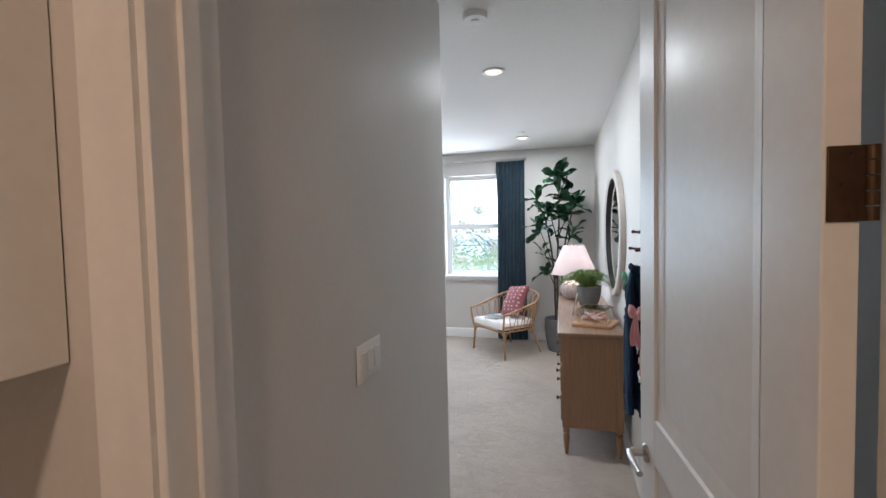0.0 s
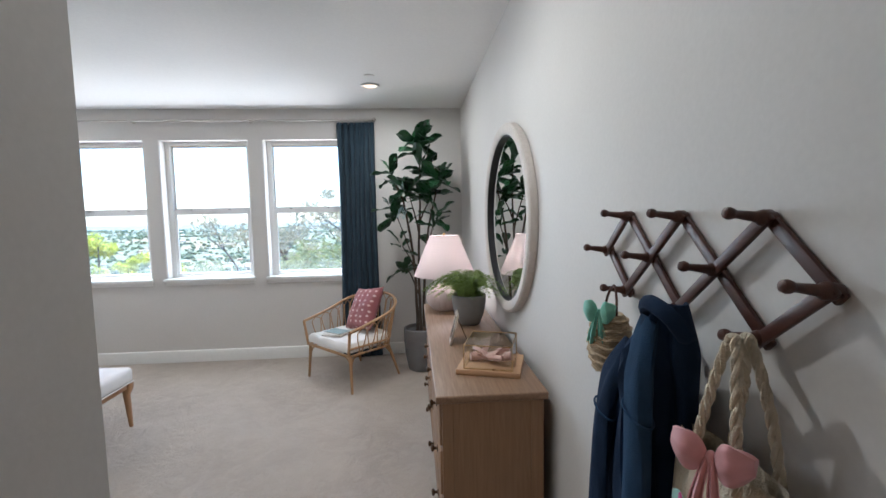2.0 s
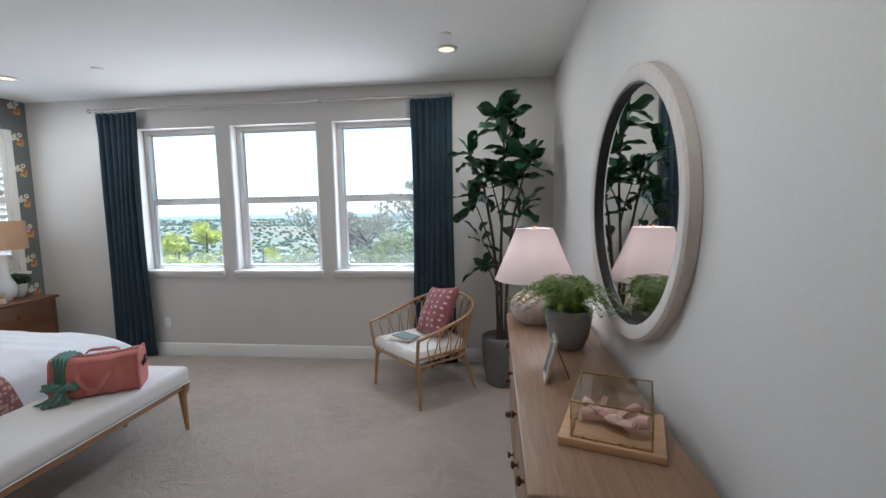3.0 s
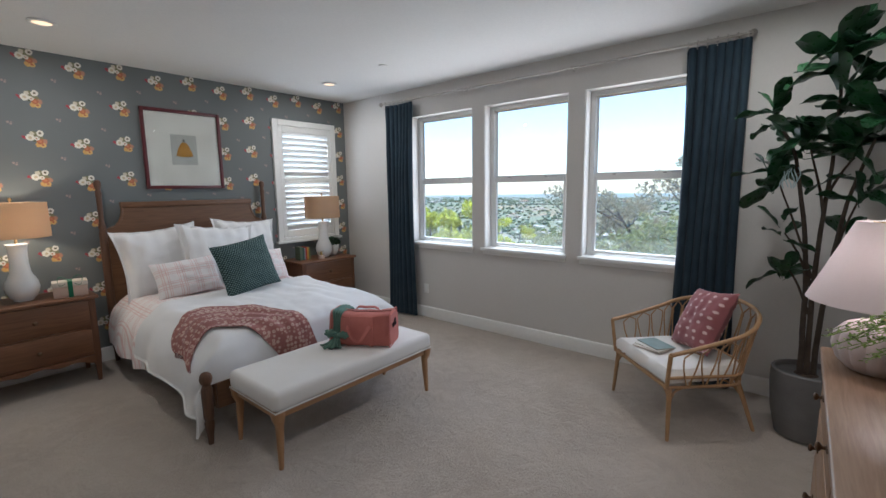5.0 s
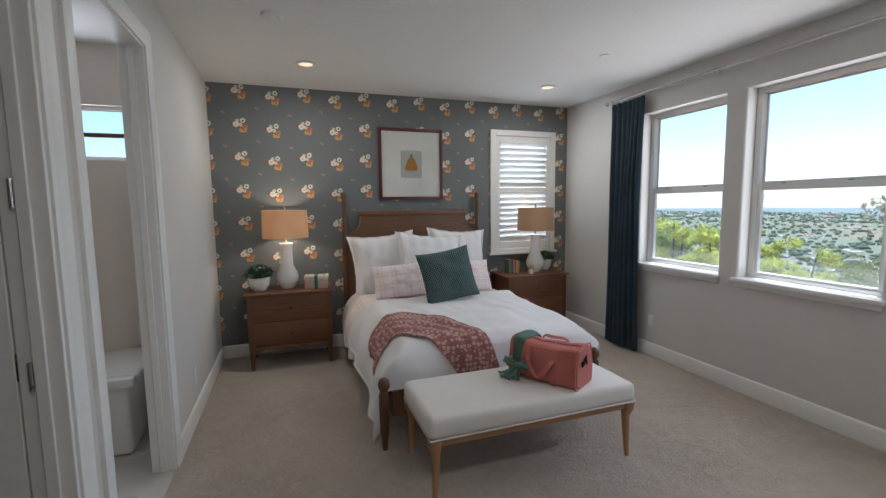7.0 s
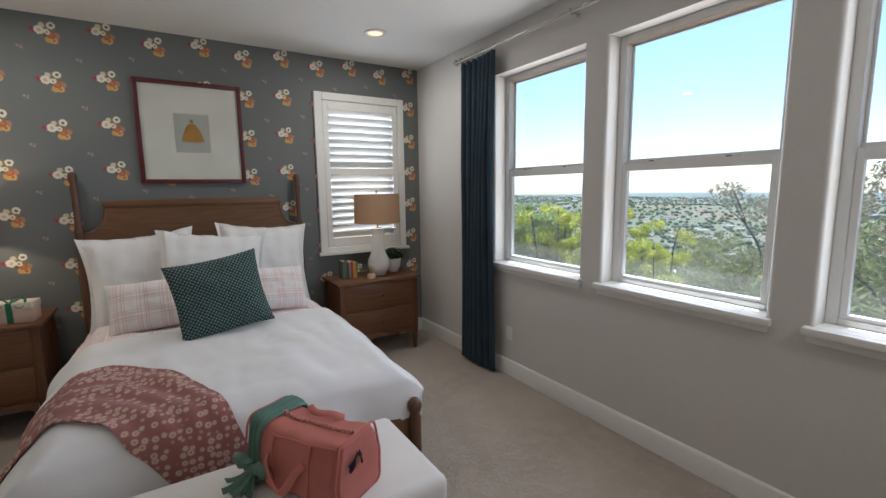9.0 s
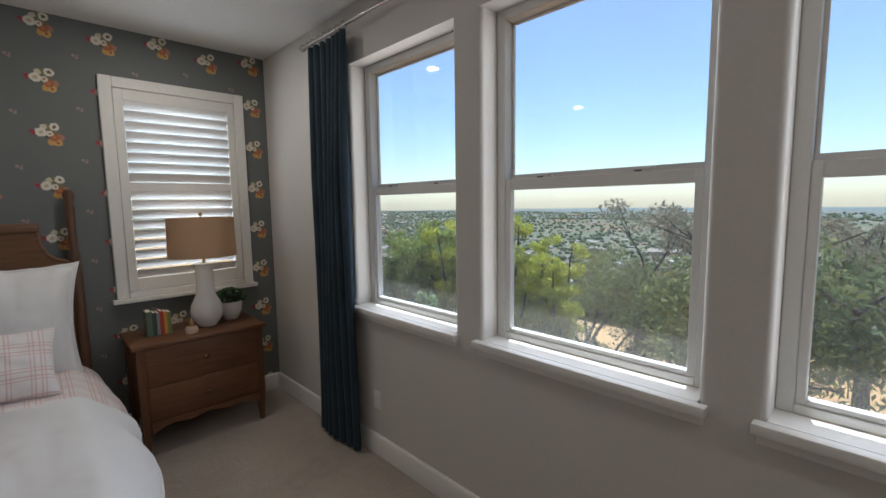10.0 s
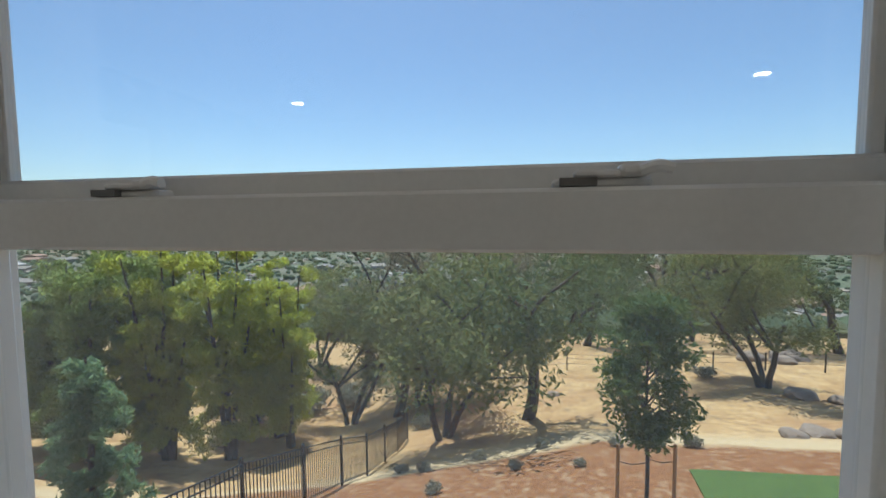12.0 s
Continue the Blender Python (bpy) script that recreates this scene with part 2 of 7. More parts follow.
def dotted(name, ground, dot, size, radius, squash=1.0, soft=0.02, flower=False, space="object"):
    """A cloth with printed spots or little flowers."""
    m, n, l, b = nodes_of(name)
    w = place_node(n, l, space, (1 / size, squash / size, 1 / size))
    v = n.new("ShaderNodeTexVoronoi")
    v.voronoi_dimensions = "3D" if flower else "2D"
    v.inputs["Scale"].default_value, v.inputs["Randomness"].default_value = 1.0, 0.55 if flower else 0.25
    l.new(w, v.inputs["Vector"])
    d = math_node(n, l, "MULTIPLY_ADD", noise_node(n, l, w, 5.0 if flower else 9.0, 2.0), 0.16, v.outputs["Distance"])
    f = ramp_node(n, l, d, radius + soft, radius - soft)
    if flower:
        core = ramp_node(n, l, d, radius * 0.42 - soft, radius * 0.42 + soft)
        f = math_node(n, l, "MULTIPLY", f, core)
    weave = noise_node(n, l, place_node(n, l, space), 380, 2.0)
    col = mix_node(n, l, f, ground, dot)
    col = mix_node(n, l, math_node(n, l, "MULTIPLY", weave, 0.35), col, tuple(v * 0.7 for v in ground))
    l.new(col, b.inputs["Base Color"])
    b.inputs["Roughness"].default_value, b.inputs["Sheen Weight"].default_value = 0.9, 0.15
    bump_node(n, l, b, weave, 0.25, 0.003)
    return m


def knit(name, c1, c2, size):
    m, n, l, b = nodes_of(name)
    w = place_node(n, l, "object", (1 / size, 1 / size, 0.0))
    rot = n.new("ShaderNodeMapping")
    rot.inputs["Rotation"].default_value = (0, 0, radians(40))
    l.new(w, rot.inputs[0])
    v = n.new("ShaderNodeTexVoronoi")
    v.voronoi_dimensions = "2D"
    v.inputs["Scale"].default_value, v.inputs["Randomness"].default_value = 1.0, 0.12
    l.new(rot.outputs[0], v.inputs["Vector"])
    f = ramp_node(n, l, v.outputs["Distance"], 0.42, 0.22)
    col = mix_node(n, l, f, c1, c2)
    l.new(col, b.inputs["Base Color"])
    b.inputs["Roughness"].default_value = 0.92
    bump_node(n, l, b, f, 0.6, 0.006)
    return m


def carpet():
    """Cut pile: brushed light and dark patches, footmarks and fine tufts."""
    m, n, l, b = nodes_of("carpet")
    pos = n.new("ShaderNodeNewGeometry").outputs["Position"]
    broad = ramp_node(n, l, noise_node(n, l, pos, 1.6, 5, 0.6, 0.8), 0.36, 0.64)
    marks = ramp_node(n, l, noise_node(n, l, pos, 7.5, 5, 0.7, 1.2), 0.46, 0.60)
    tuft, fleck = noise_node(n, l, pos, 210, 2), noise_node(n, l, pos, 70, 3, 0.7)
    col = mix_node(n, l, broad, (0.47, 0.400, 0.325), (0.60, 0.520, 0.430))
    col = mix_node(n, l, math_node(n, l, "MULTIPLY", marks, 0.55), col, (0.64, 0.560, 0.470))
    col = mix_node(n, l, math_node(n, l, "MULTIPLY", ramp_node(n, l, fleck, 0.35, 0.65), 0.28), col, (0.31, 0.26, 0.22))
    l.new(mix_node(n, l, math_node(n, l, "MULTIPLY", tuft, 0.4), col, (0.33, 0.28, 0.235)), b.inputs["Base Color"])
    b.inputs["Roughness"].default_value, b.inputs["Specular IOR Level"].default_value = 0.97, 0.08
    b.inputs["Sheen Weight"].default_value = 0.3
    lumps = math_node(n, l, "MULTIPLY_ADD", marks, 0.6, math_node(n, l, "ADD", tuft, fleck))
    bump_node(n, l, b, lumps, 0.9, 0.011)
    return m


WALL = mat("wall_paint", (0.640, 0.618, 0.586), (0.612, 0.590, 0.558), 1.2, 0.62, bump=0.085, bscale=75, space="world", distance=0.004)
CEILING = mat("ceiling_paint", (0.81, 0.80, 0.775), (0.785, 0.775, 0.75), 1.0, 0.8, bump=0.12, bscale=60, space="world", distance=0.004)
TRIM = mat("trim_paint", (0.80, 0.79, 0.76), (0.76, 0.75, 0.72), 3, 0.46, bump=0.03, bscale=40, space="world", distance=0.003, spec=0.32)
VINYL = mat("window_vinyl", (0.80, 0.80, 0.78), (0.76, 0.76, 0.745), 4, 0.35, space="world")
CARPET = carpet()
TILE = mat("floor_tile", (0.55, 0.53, 0.50), (0.48, 0.46, 0.43), 3, 0.3, space="world")
PAPER = wallpaper()
PANE = glass("window_glass", (0.92, 0.935, 0.93), 0.0, 0.046)
CLEAR = glass("clear_glass", (0.96, 0.97, 0.96))
WALNUT = wood("walnut", (0.172, 0.076, 0.034), (0.112, 0.047, 0.021), "y", 0.42, False)
WALNUT_Z = wood("walnut_upright", (0.160, 0.070, 0.031), (0.104, 0.043, 0.020), "z", 0.42, False)
BEDWOOD = wood("bed_wood", (0.180, 0.088, 0.040), (0.120, 0.058, 0.027), "y", 0.45, False)
BEDWOOD_Z = wood("bed_wood_upright", (0.135, 0.066, 0.036), (0.085, 0.042, 0.022), "z", 0.45, False)
PINE = wood("dresser_pine", (0.29, 0.175, 0.095), (0.24, 0.140, 0.074), "z", 0.5)
PINE_TOP = wood("dresser_top_wood", (0.265, 0.165, 0.098), (0.20, 0.120, 0.068), "y", 0.4)
OAK = wood("bench_oak", (0.42, 0.235, 0.110), (0.34, 0.180, 0.080), "z", 0.45, False)
OAK_Y = wood("bench_oak_rail", (0.42, 0.235, 0.110), (0.34, 0.180, 0.080), "y", 0.45, False)
RATTAN = mat("rattan", (0.44, 0.270, 0.130), (0.34, 0.190, 0.085), 18, 0.5, bump=0.25, bscale=160, distance=0.003)
PEG_WOOD = wood("peg_rack_wood", (0.085, 0.030, 0.018), (0.055, 0.018, 0.011), "y", 0.38, False)
CURTAIN = mat("curtain_cloth", (0.018, 0.037, 0.056), (0.012, 0.026, 0.041), 5, 0.9, bump=0.3, bscale=420, sheen=0.04, distance=0.003)
NICKEL = mat("brushed_nickel", (0.55, 0.52, 0.48), None, 30, 0.32, 1.0)
BRONZE = mat("aged_bronze", (0.16, 0.10, 0.06), (0.09, 0.055, 0.035), 40, 0.38, 0.9)
BRASS = mat("thin_brass", (0.60, 0.42, 0.20), None, 40, 0.3, 1.0)
CERAMIC = mat("white_ceramic", (0.82, 0.81, 0.78), (0.79, 0.78, 0.75), 9, 0.12)
MATTE_POT = mat("grey_stoneware", (0.225, 0.22, 0.21), (0.18, 0.175, 0.17), 9, 0.85, bump=0.25, bscale=120, distance=0.003)
DARK_POT = mat("dark_planter", (0.17, 0.165, 0.16), (0.13, 0.125, 0.12), 6, 0.8, bump=0.25, bscale=90, distance=0.003)
LINEN = mat("white_linen", (0.80, 0.79, 0.78), (0.77, 0.76, 0.755), 4, 0.9, bump=0.2, bscale=330, sheen=0.2, distance=0.003)
SEAT_CLOTH = mat("seat_cloth", (0.76, 0.73, 0.69), (0.72, 0.69, 0.65), 5, 0.92, bump=0.25, bscale=300, sheen=0.2, distance=0.003)
SOIL = mat("soil", (0.05, 0.035, 0.025), (0.09, 0.06, 0.04), 40, 0.95, bump=0.8, bscale=60)
BARK = mat("bark", (0.085, 0.062, 0.045), (0.055, 0.040, 0.030), 14, 0.9, bump=0.8, bscale=30, distance=0.02)
FIG_LEAF = mat("fig_leaf", (0.020, 0.075, 0.024), (0.012, 0.046, 0.018), 7, 0.30, bump=0.2, bscale=60, vary=0.7, distance=0.004)

# ---- mesh helpers ----
def mesh_object(name, bm, material, parent=None, label="", smooth=True):
    me = bpy.data.meshes.new(name)
    bmesh.ops.recalc_face_normals(bm, faces=bm.faces[:])
    bm.to_mesh(me)
    bm.free()
    for m in material if isinstance(material, (list, tuple)) else [material]:
        me.materials.append(m)
    if smooth:
        me.shade_smooth()
        me.set_sharp_from_angle(angle=radians(38))
    ob = new(name, me)
    if parent:
        ob.parent = parent
    return tagged(ob, label) if label else ob


def part(name, bm, material, parent, label=""):
    return mesh_object(name, bm, material, parent, label)


def shared(name, me, parent, m, label=""):
    ob = new(name, me)
    ob.parent, ob.matrix_local = parent, m
    return tagged(ob, label) if label else ob


def thing(name, m, label, category, group=""):
    ob = new(name)
    ob.empty_display_size = 0.1
    ob.matrix_world = m if isinstance(m, Matrix) else pose(*m)
    return tagged(ob, label, category, group)


def structure(name, bm, material, label):
    return tagged(mesh_object(name, bm, material), label, name.split("_")[0], "", "structure")


def box(bm, lo, hi, bevel=0.0, seg=2, m=None):
    made = bmesh.ops.create_cube(bm, size=1)["verts"]
    c = [(a + b) / 2 for a, b in zip(lo, hi)]
    s = [abs(b - a) for a, b in zip(lo, hi)]
    for v in made:
        v.co = Vector((v.co.x * s[0] + c[0], v.co.y * s[1] + c[1], v.co.z * s[2] + c[2]))
    if bevel:
        edges = list({e for v in made for e in v.link_edges})
        out = bmesh.ops.bevel(bm, geom=edges, offset=bevel, segments=seg, affect="EDGES", profile=0.5)
        made = list({v for f in out["faces"] for v in f.verts} | {v for v in made if v.is_valid})
    if m is not None:
        bmesh.ops.transform(bm, matrix=m, verts=made)
    return bm


def new_box(lo, hi, bevel=0.0, seg=2, m=None):
    return box(bmesh.new(), lo, hi, bevel, seg, m)


def rings(bm, loops, closed=True, cap=True):
    """Skins a list of equal loops of points."""
    vs = [[bm.verts.new(p) for p in loop] for loop in loops]
    k = len(vs[0])
    for a, b in zip(vs, vs[1:]):
        for i in range(k if closed else k - 1):
            j = (i + 1) % k
            bm.faces.new((a[i], a[j], b[j], b[i]))
    if cap and closed:
        bm.faces.new(vs[0][::-1])
        bm.faces.new(vs[-1])
    return bm


def lathe(bm, profile, seg=24, at=(0, 0, 0), ribs=0, depth=0.0, cap=True):
    loops = []
    for r, z in profile:
        loop = []
        for i in range(seg):
            t = 2 * math.pi * i / seg
            q = r * (1 - depth * abs(math.cos(ribs * t / 2)) ** 6) if ribs else r
            loop.append(Vector((at[0] + q * math.cos(t), at[1] + q * math.sin(t), at[2] + z)))
        loops.append(loop)
    return rings(bm, loops, True, cap)


def tube(bm, points, radius, seg=8, cap=True, flat=1.0):
    pts = [Vector(p) for p in points]
    loops, side = [], None
    for i, p in enumerate(pts):
        d = (pts[min(i + 1, len(pts) - 1)] - pts[max(i - 1, 0)]).normalized()
        if side is None:
            side = d.orthogonal().normalized()
        side = (side - d * side.dot(d)).normalized()
        up = d.cross(side)
        r = radius[i] if isinstance(radius, (list, tuple)) else radius
        loops.append([p + side * r * math.cos(t) + up * r * flat * math.sin(t) for t in (2 * math.pi * k / seg for k in range(seg))])
    return rings(bm, loops, True, cap)


def smooth_path(points, n=6):
    """Points along a smooth curve through the given ones."""
    p = [Vector(q) for q in points]
    out = []
    for i in range(len(p) - 1):
        a, b, c, d = p[max(i - 1, 0)], p[i], p[i + 1], p[min(i + 2, len(p) - 1)]
        for k in range(n):
            t = k / n
            out.append(0.5 * ((2 * b) + (c - a) * t + (2 * a - 5 * b + 4 * c - d) * t * t + (3 * b - a - 3 * c + d) * t ** 3))
    return out + [p[-1]]


def sheet(bm, f, nu, nv, thick=0.0):
    """A cloth or board surface f(u, v), with the given thickness."""
    p = [[f(i / nu, j / nv) for j in range(nv + 1)] for i in range(nu + 1)]
    top = [[bm.verts.new(q) for q in row] for row in p]
    for i in range(nu):
        for j in range(nv):
            bm.faces.new((top[i][j], top[i + 1][j], top[i + 1][j + 1], top[i][j + 1]))
    if not thick:
        return bm
    low, last = [], Vector((0, 0, 1))
    for i in range(nu + 1):
        row = []
        for j in range(nv + 1):
            a = p[min(i + 1, nu)][j] - p[max(i - 1, 0)][j]
            b = p[i][min(j + 1, nv)] - p[i][max(j - 1, 0)]
            nrm = a.cross(b)
            last = nrm.normalized() if nrm.length > 1e-9 else last
            row.append(bm.verts.new(p[i][j] - last * thick))
        low.append(row)
    for i in range(nu):
        for j in range(nv):
            bm.faces.new((low[i][j], low[i][j + 1], low[i + 1][j + 1], low[i + 1][j]))
    rim_ = [(i, 0) for i in range(nu)] + [(nu, j) for j in range(nv)] + [(i, nv) for i in range(nu, 0, -1)] + [(0, j) for j in range(nv, 0, -1)]
    for (a, b), (c, d) in zip(rim_, rim_[1:] + rim_[:1]):
        bm.faces.new((top[a][b], low[a][b], low[c][d], top[c][d]))
    return bm


def wob(p, s=1.0, k=0.0):
    return noise.noise(Vector((p[0] * s + k, p[1] * s - k, p[2] * s + 2 * k)))


# ---- floor, ceiling and walls ----
bm = bmesh.new()
box(bm, (LEFT - 0.15, BACK, -0.12), (RIGHT + 0.15, FRONT + 0.14, 0))
box(bm, (-0.62, CORNER, -0.12), (RIGHT, BACK, 0))
box(bm, (ENTRY, -0.36, -0.12), (RIGHT, CORNER, 0))
structure("floor", bm, CARPET, "beige cut-pile carpet with soft footmarks")
structure("floor_hall", new_box((-1.6, -2.6, -0.12), (1.6, -0.36, 0.0)), TILE, "pale hall floor")
structure("floor_bath", new_box((-3.9, -1.4, -0.12), (-1.86, BACK, 0.0)), TILE, "pale bathroom floor tiles")
structure("floor_closet", new_box((-1.76, -0.2, -0.12), (ENTRY - 0.12, BACK, 0.0)), CARPET, "beige carpet of the closet")
structure("ceiling", new_box((LEFT - 0.15, -2.6, CEIL), (1.6, FRONT + 0.15, CEIL + 0.15)), CEILING, "plain white painted ceiling")


def wall_window():
    """Window wall: slabs below and above, four piers with rounded corners."""
    bm = bmesh.new()
    y0, y1, r = FRONT, FRONT + 0.18, 0.022
    box(bm, (LEFT - 0.15, y0, -0.12), (RIGHT + 0.15, y1, SILL - 0.03))
    box(bm, (LEFT - 0.15, y0, HEAD), (RIGHT + 0.15, y1, CEIL))
    edges = [LEFT - 0.15, *[v for w in WINDOWS for v in w], RIGHT + 0.15]
    for a, b in zip(edges[::2], edges[1::2]):
        front = [(a, y1)]
        for cx, sgn in ((a, 1), (b, -1)):
            arc = [(cx + sgn * r * (1 - math.cos(t)), y0 + r * (1 - math.sin(t))) for t in (k * math.pi / 12 for k in range(7))]
            front += arc if sgn > 0 else arc[::-1]
        front.append((b, y1))
        rings(bm, [[Vector((x, y, z)) for x, y in front] for z in (SILL - 0.03, HEAD)])
    return bm


structure("wall_window", wall_window(), WALL, "warm grey painted wall with three window openings")
structure("wall_right", new_box((RIGHT, -0.42, -0.12), (RIGHT + 0.15, FRONT, CEIL)), WALL, "warm grey painted wall with light orange-peel texture")
SHUT = (4.39, 5.29, 0.89, 2.425)
bm = bmesh.new()
box(bm, (LEFT - 0.15, BACK - 0.12, -0.12), (LEFT, 4.46, CEIL))
box(bm, (LEFT - 0.15, 5.26, -0.12), (LEFT, FRONT, CEIL))
box(bm, (LEFT - 0.15, 4.46, -0.12), (LEFT, 5.26, 0.95))
box(bm, (LEFT - 0.15, 4.46, 2.36), (LEFT, 5.26, CEIL))
structure("wall_bed", bm, PAPER, "slate wallpaper printed with cream and ochre flower bouquets")
BATH, CLOSET, DOORTOP = (-2.80, -1.905), (-1.652, -0.88), 2.42
bm = bmesh.new()
for a, b in ((LEFT, BATH[0]), (BATH[1], CLOSET[0]), (CLOSET[1], -0.62)):
    box(bm, (a, BACK - 0.12, -0.12), (b, BACK, CEIL))
box(bm, (-0.62, CORNER - 0.12, -0.12), (ENTRY, CORNER, CEIL))
for a, b in (BATH, CLOSET):
    box(bm, (a, BACK - 0.12, DOORTOP), (b, BACK, CEIL))
structure("wall_back", bm, WALL, "warm grey painted wall with two doorways")
structure("wall_entry", new_box((ENTRY - 0.12, -0.30, -0.12), (ENTRY, CORNER - 0.12, CEIL)), WALL, "warm grey painted wall of the entry passage")
ENT = (-0.228, 0.705)
bm = bmesh.new()
box(bm, (-1.6, -0.42, -0.12), (ENT[0], -0.282, CEIL))
box(bm, (ENT[1], -0.42, -0.12), (RIGHT, -0.282, CEIL))
box(bm, (ENT[0], -0.42, DOORTOP), (ENT[1], -0.282, CEIL))
structure("wall_door", bm, WALL, "painted wall round the bedroom door")
bm = bmesh.new()
box(bm, (-1.72, -2.6, -0.12), (-1.6, -0.42, CEIL))
box(bm, (1.6, -2.6, -0.12), (1.72, -0.42, CEIL))
box(bm, (-1.72, -2.72, -0.12), (1.72, -2.6, CEIL))
box(bm, (RIGHT + 0.15, -0.42, -0.12), (1.72, -0.282, CEIL))
structure("wall_hall", bm, WALL, "painted walls of the hall behind the door")
bm = bmesh.new()
box(bm, (-4.02, -1.4, -0.12), (-3.9, BACK - 0.12, 1.90))
box(bm, (-4.02, -1.4, 2.30), (-3.9, BACK - 0.12, CEIL))
box(bm, (-4.02, 1.05, 1.90), (-3.9, BACK - 0.12, 2.30))
box(bm, (-4.02, -1.4, 1.90), (-3.9, -0.55, 2.30))
box(bm, (-4.02, -1.52, -0.12), (-1.76, -1.4, CEIL))
box(bm, (-1.86, -1.4, -0.12), (-1.76, BACK - 0.12, CEIL))
structure("wall_bath", bm, mat("bath_wall", (0.70, 0.63, 0.56), (0.66, 0.59, 0.52), 2, 0.5, space="world"), "beige bathroom walls with a small high window")
bm = bmesh.new()
box(bm, (-1.76, -0.32, -0.12), (ENTRY - 0.12, -0.2, CEIL))
structure("wall_closet", bm, WALL, "plain closet back wall")


# ---- trim ----
def baseboard(name, a, b, out):
    """A board 0.135 m high from a to b along a wall, standing out towards out."""
    a, b, o = Vector((*a, 0)), Vector((*b, 0)), Vector((*out, 0))
    prof = [(0, 0.002), (0.016, 0.002), (0.016, 0.118), (0.011, 0.130), (0.004, 0.135), (0, 0.135)]
    bm = bmesh.new()
    rings(bm, [[p + o * d + Vector((0, 0, z)) for d, z in prof] for p in (a, b)])
    structure(name, bm, TRIM, "white painted baseboard")


baseboard("baseboard_window", (LEFT, FRONT), (RIGHT, FRONT), (0, -1))
baseboard("baseboard_bed", (LEFT, BACK), (LEFT, FRONT - 0.017), (1, 0))
baseboard("baseboard_right", (RIGHT, -0.24), (RIGHT, FRONT - 0.017), (-1, 0))
baseboard("baseboard_back", (LEFT + 0.017, BACK), (BATH[0] - 0.092, BACK), (0, 1))
baseboard("baseboard_back_mid", (CLOSET[1] + 0.092, BACK), (-0.62, BACK), (0, 1))
baseboard("baseboard_corner", (-0.62, CORNER), (ENTRY, CORNER), (0, 1))
baseboard("baseboard_entry", (ENTRY, -0.24), (ENTRY, CORNER), (1, 0))


def door_trim(name, x0, x1, y0, y1, sides, label):
    """Jambs with a stop, and moulded casings on the faces named by sides (+1, -1)."""
    bm = bmesh.new()
    t = 0.018
    box(bm, (x0, y0, 0), (x0 + t, y1, DOORTOP), 0.002, 1)
    box(bm, (x1 - t, y0, 0), (x1, y1, DOORTOP), 0.002, 1)
    box(bm, (x0 + t, y0, DOORTOP - t), (x1 - t, y1, DOORTOP), 0.002, 1)
    ym = (y0 + y1) / 2
    box(bm, (x0 + t, ym - 0.018, 0), (x0 + t + 0.011, ym + 0.018, DOORTOP - t), 0.003, 1)
    box(bm, (x1 - t - 0.011, ym - 0.018, 0), (x1 - t, ym + 0.018, DOORTOP - t), 0.003, 1)
    structure(name + "_jamb", bm, TRIM, label + " jamb")
    for s in sides:
        yf = y1 if s > 0 else y0
        bm = bmesh.new()
        prof = [(0.0, 0.0), (0.0, 0.010), (0.012, 0.014), (0.030, 0.014), (0.042, 0.019), (0.078, 0.019), (0.090, 0.016), (0.090, 0.0)]
        i0, i1 = x0 + 0.004, x1 - 0.004
        path = [((i0, 0), (-1, 0)), ((i0, DOORTOP - 0.004), (-1, 1)), ((i1, DOORTOP - 0.004), (1, 1)), ((i1, 0), (1, 0))]
        rings(bm, [[Vector((px + dx * w, yf + s * d, pz + dz * w)) for w, d in prof] for (px, pz), (dx, dz) in path])
        structure(name + "_casing", bm, TRIM, label + " casing")


door_trim("trim_bath_door", *BATH, BACK - 0.12, BACK, (1,), "white bathroom door")
door_trim("trim_closet_door", *CLOSET, BACK - 0.12, BACK, (1,), "white closet door")
door_trim("trim_entry_door", *ENT, -0.42, -0.282, (1, -1), "white bedroom door")


def hinge(name, parent, m):
    h = part(name, new_box((-0.040, -0.0015, -0.044), (0.0, 0.0015, 0.044), 0.001, 1), BRONZE, parent, "dark bronze door hinge")
    h.matrix_local = m
    bm = bmesh.new()
    for k in range(5):
        lathe(bm, [(0.0075, -0.044 + k * 0.0176 + 0.0006), (0.0075, -0.044 + k * 0.0176 + 0.0170)], 12, (0.006, 0, 0))
    part("knuckle", bm, BRONZE, h)
    for z in (-0.035, 0.0, 0.035):
        bm = bmesh.new()
        lathe(bm, [(0.004, -0.001), (0.004, 0.001)], 8)
        bmesh.ops.transform(bm, matrix=pose(-0.02 + (0.006 if z else -0.004), -0.0025, z, 90), verts=bm.verts[:])
        part("screw", bm, BRONZE, h)
    return h


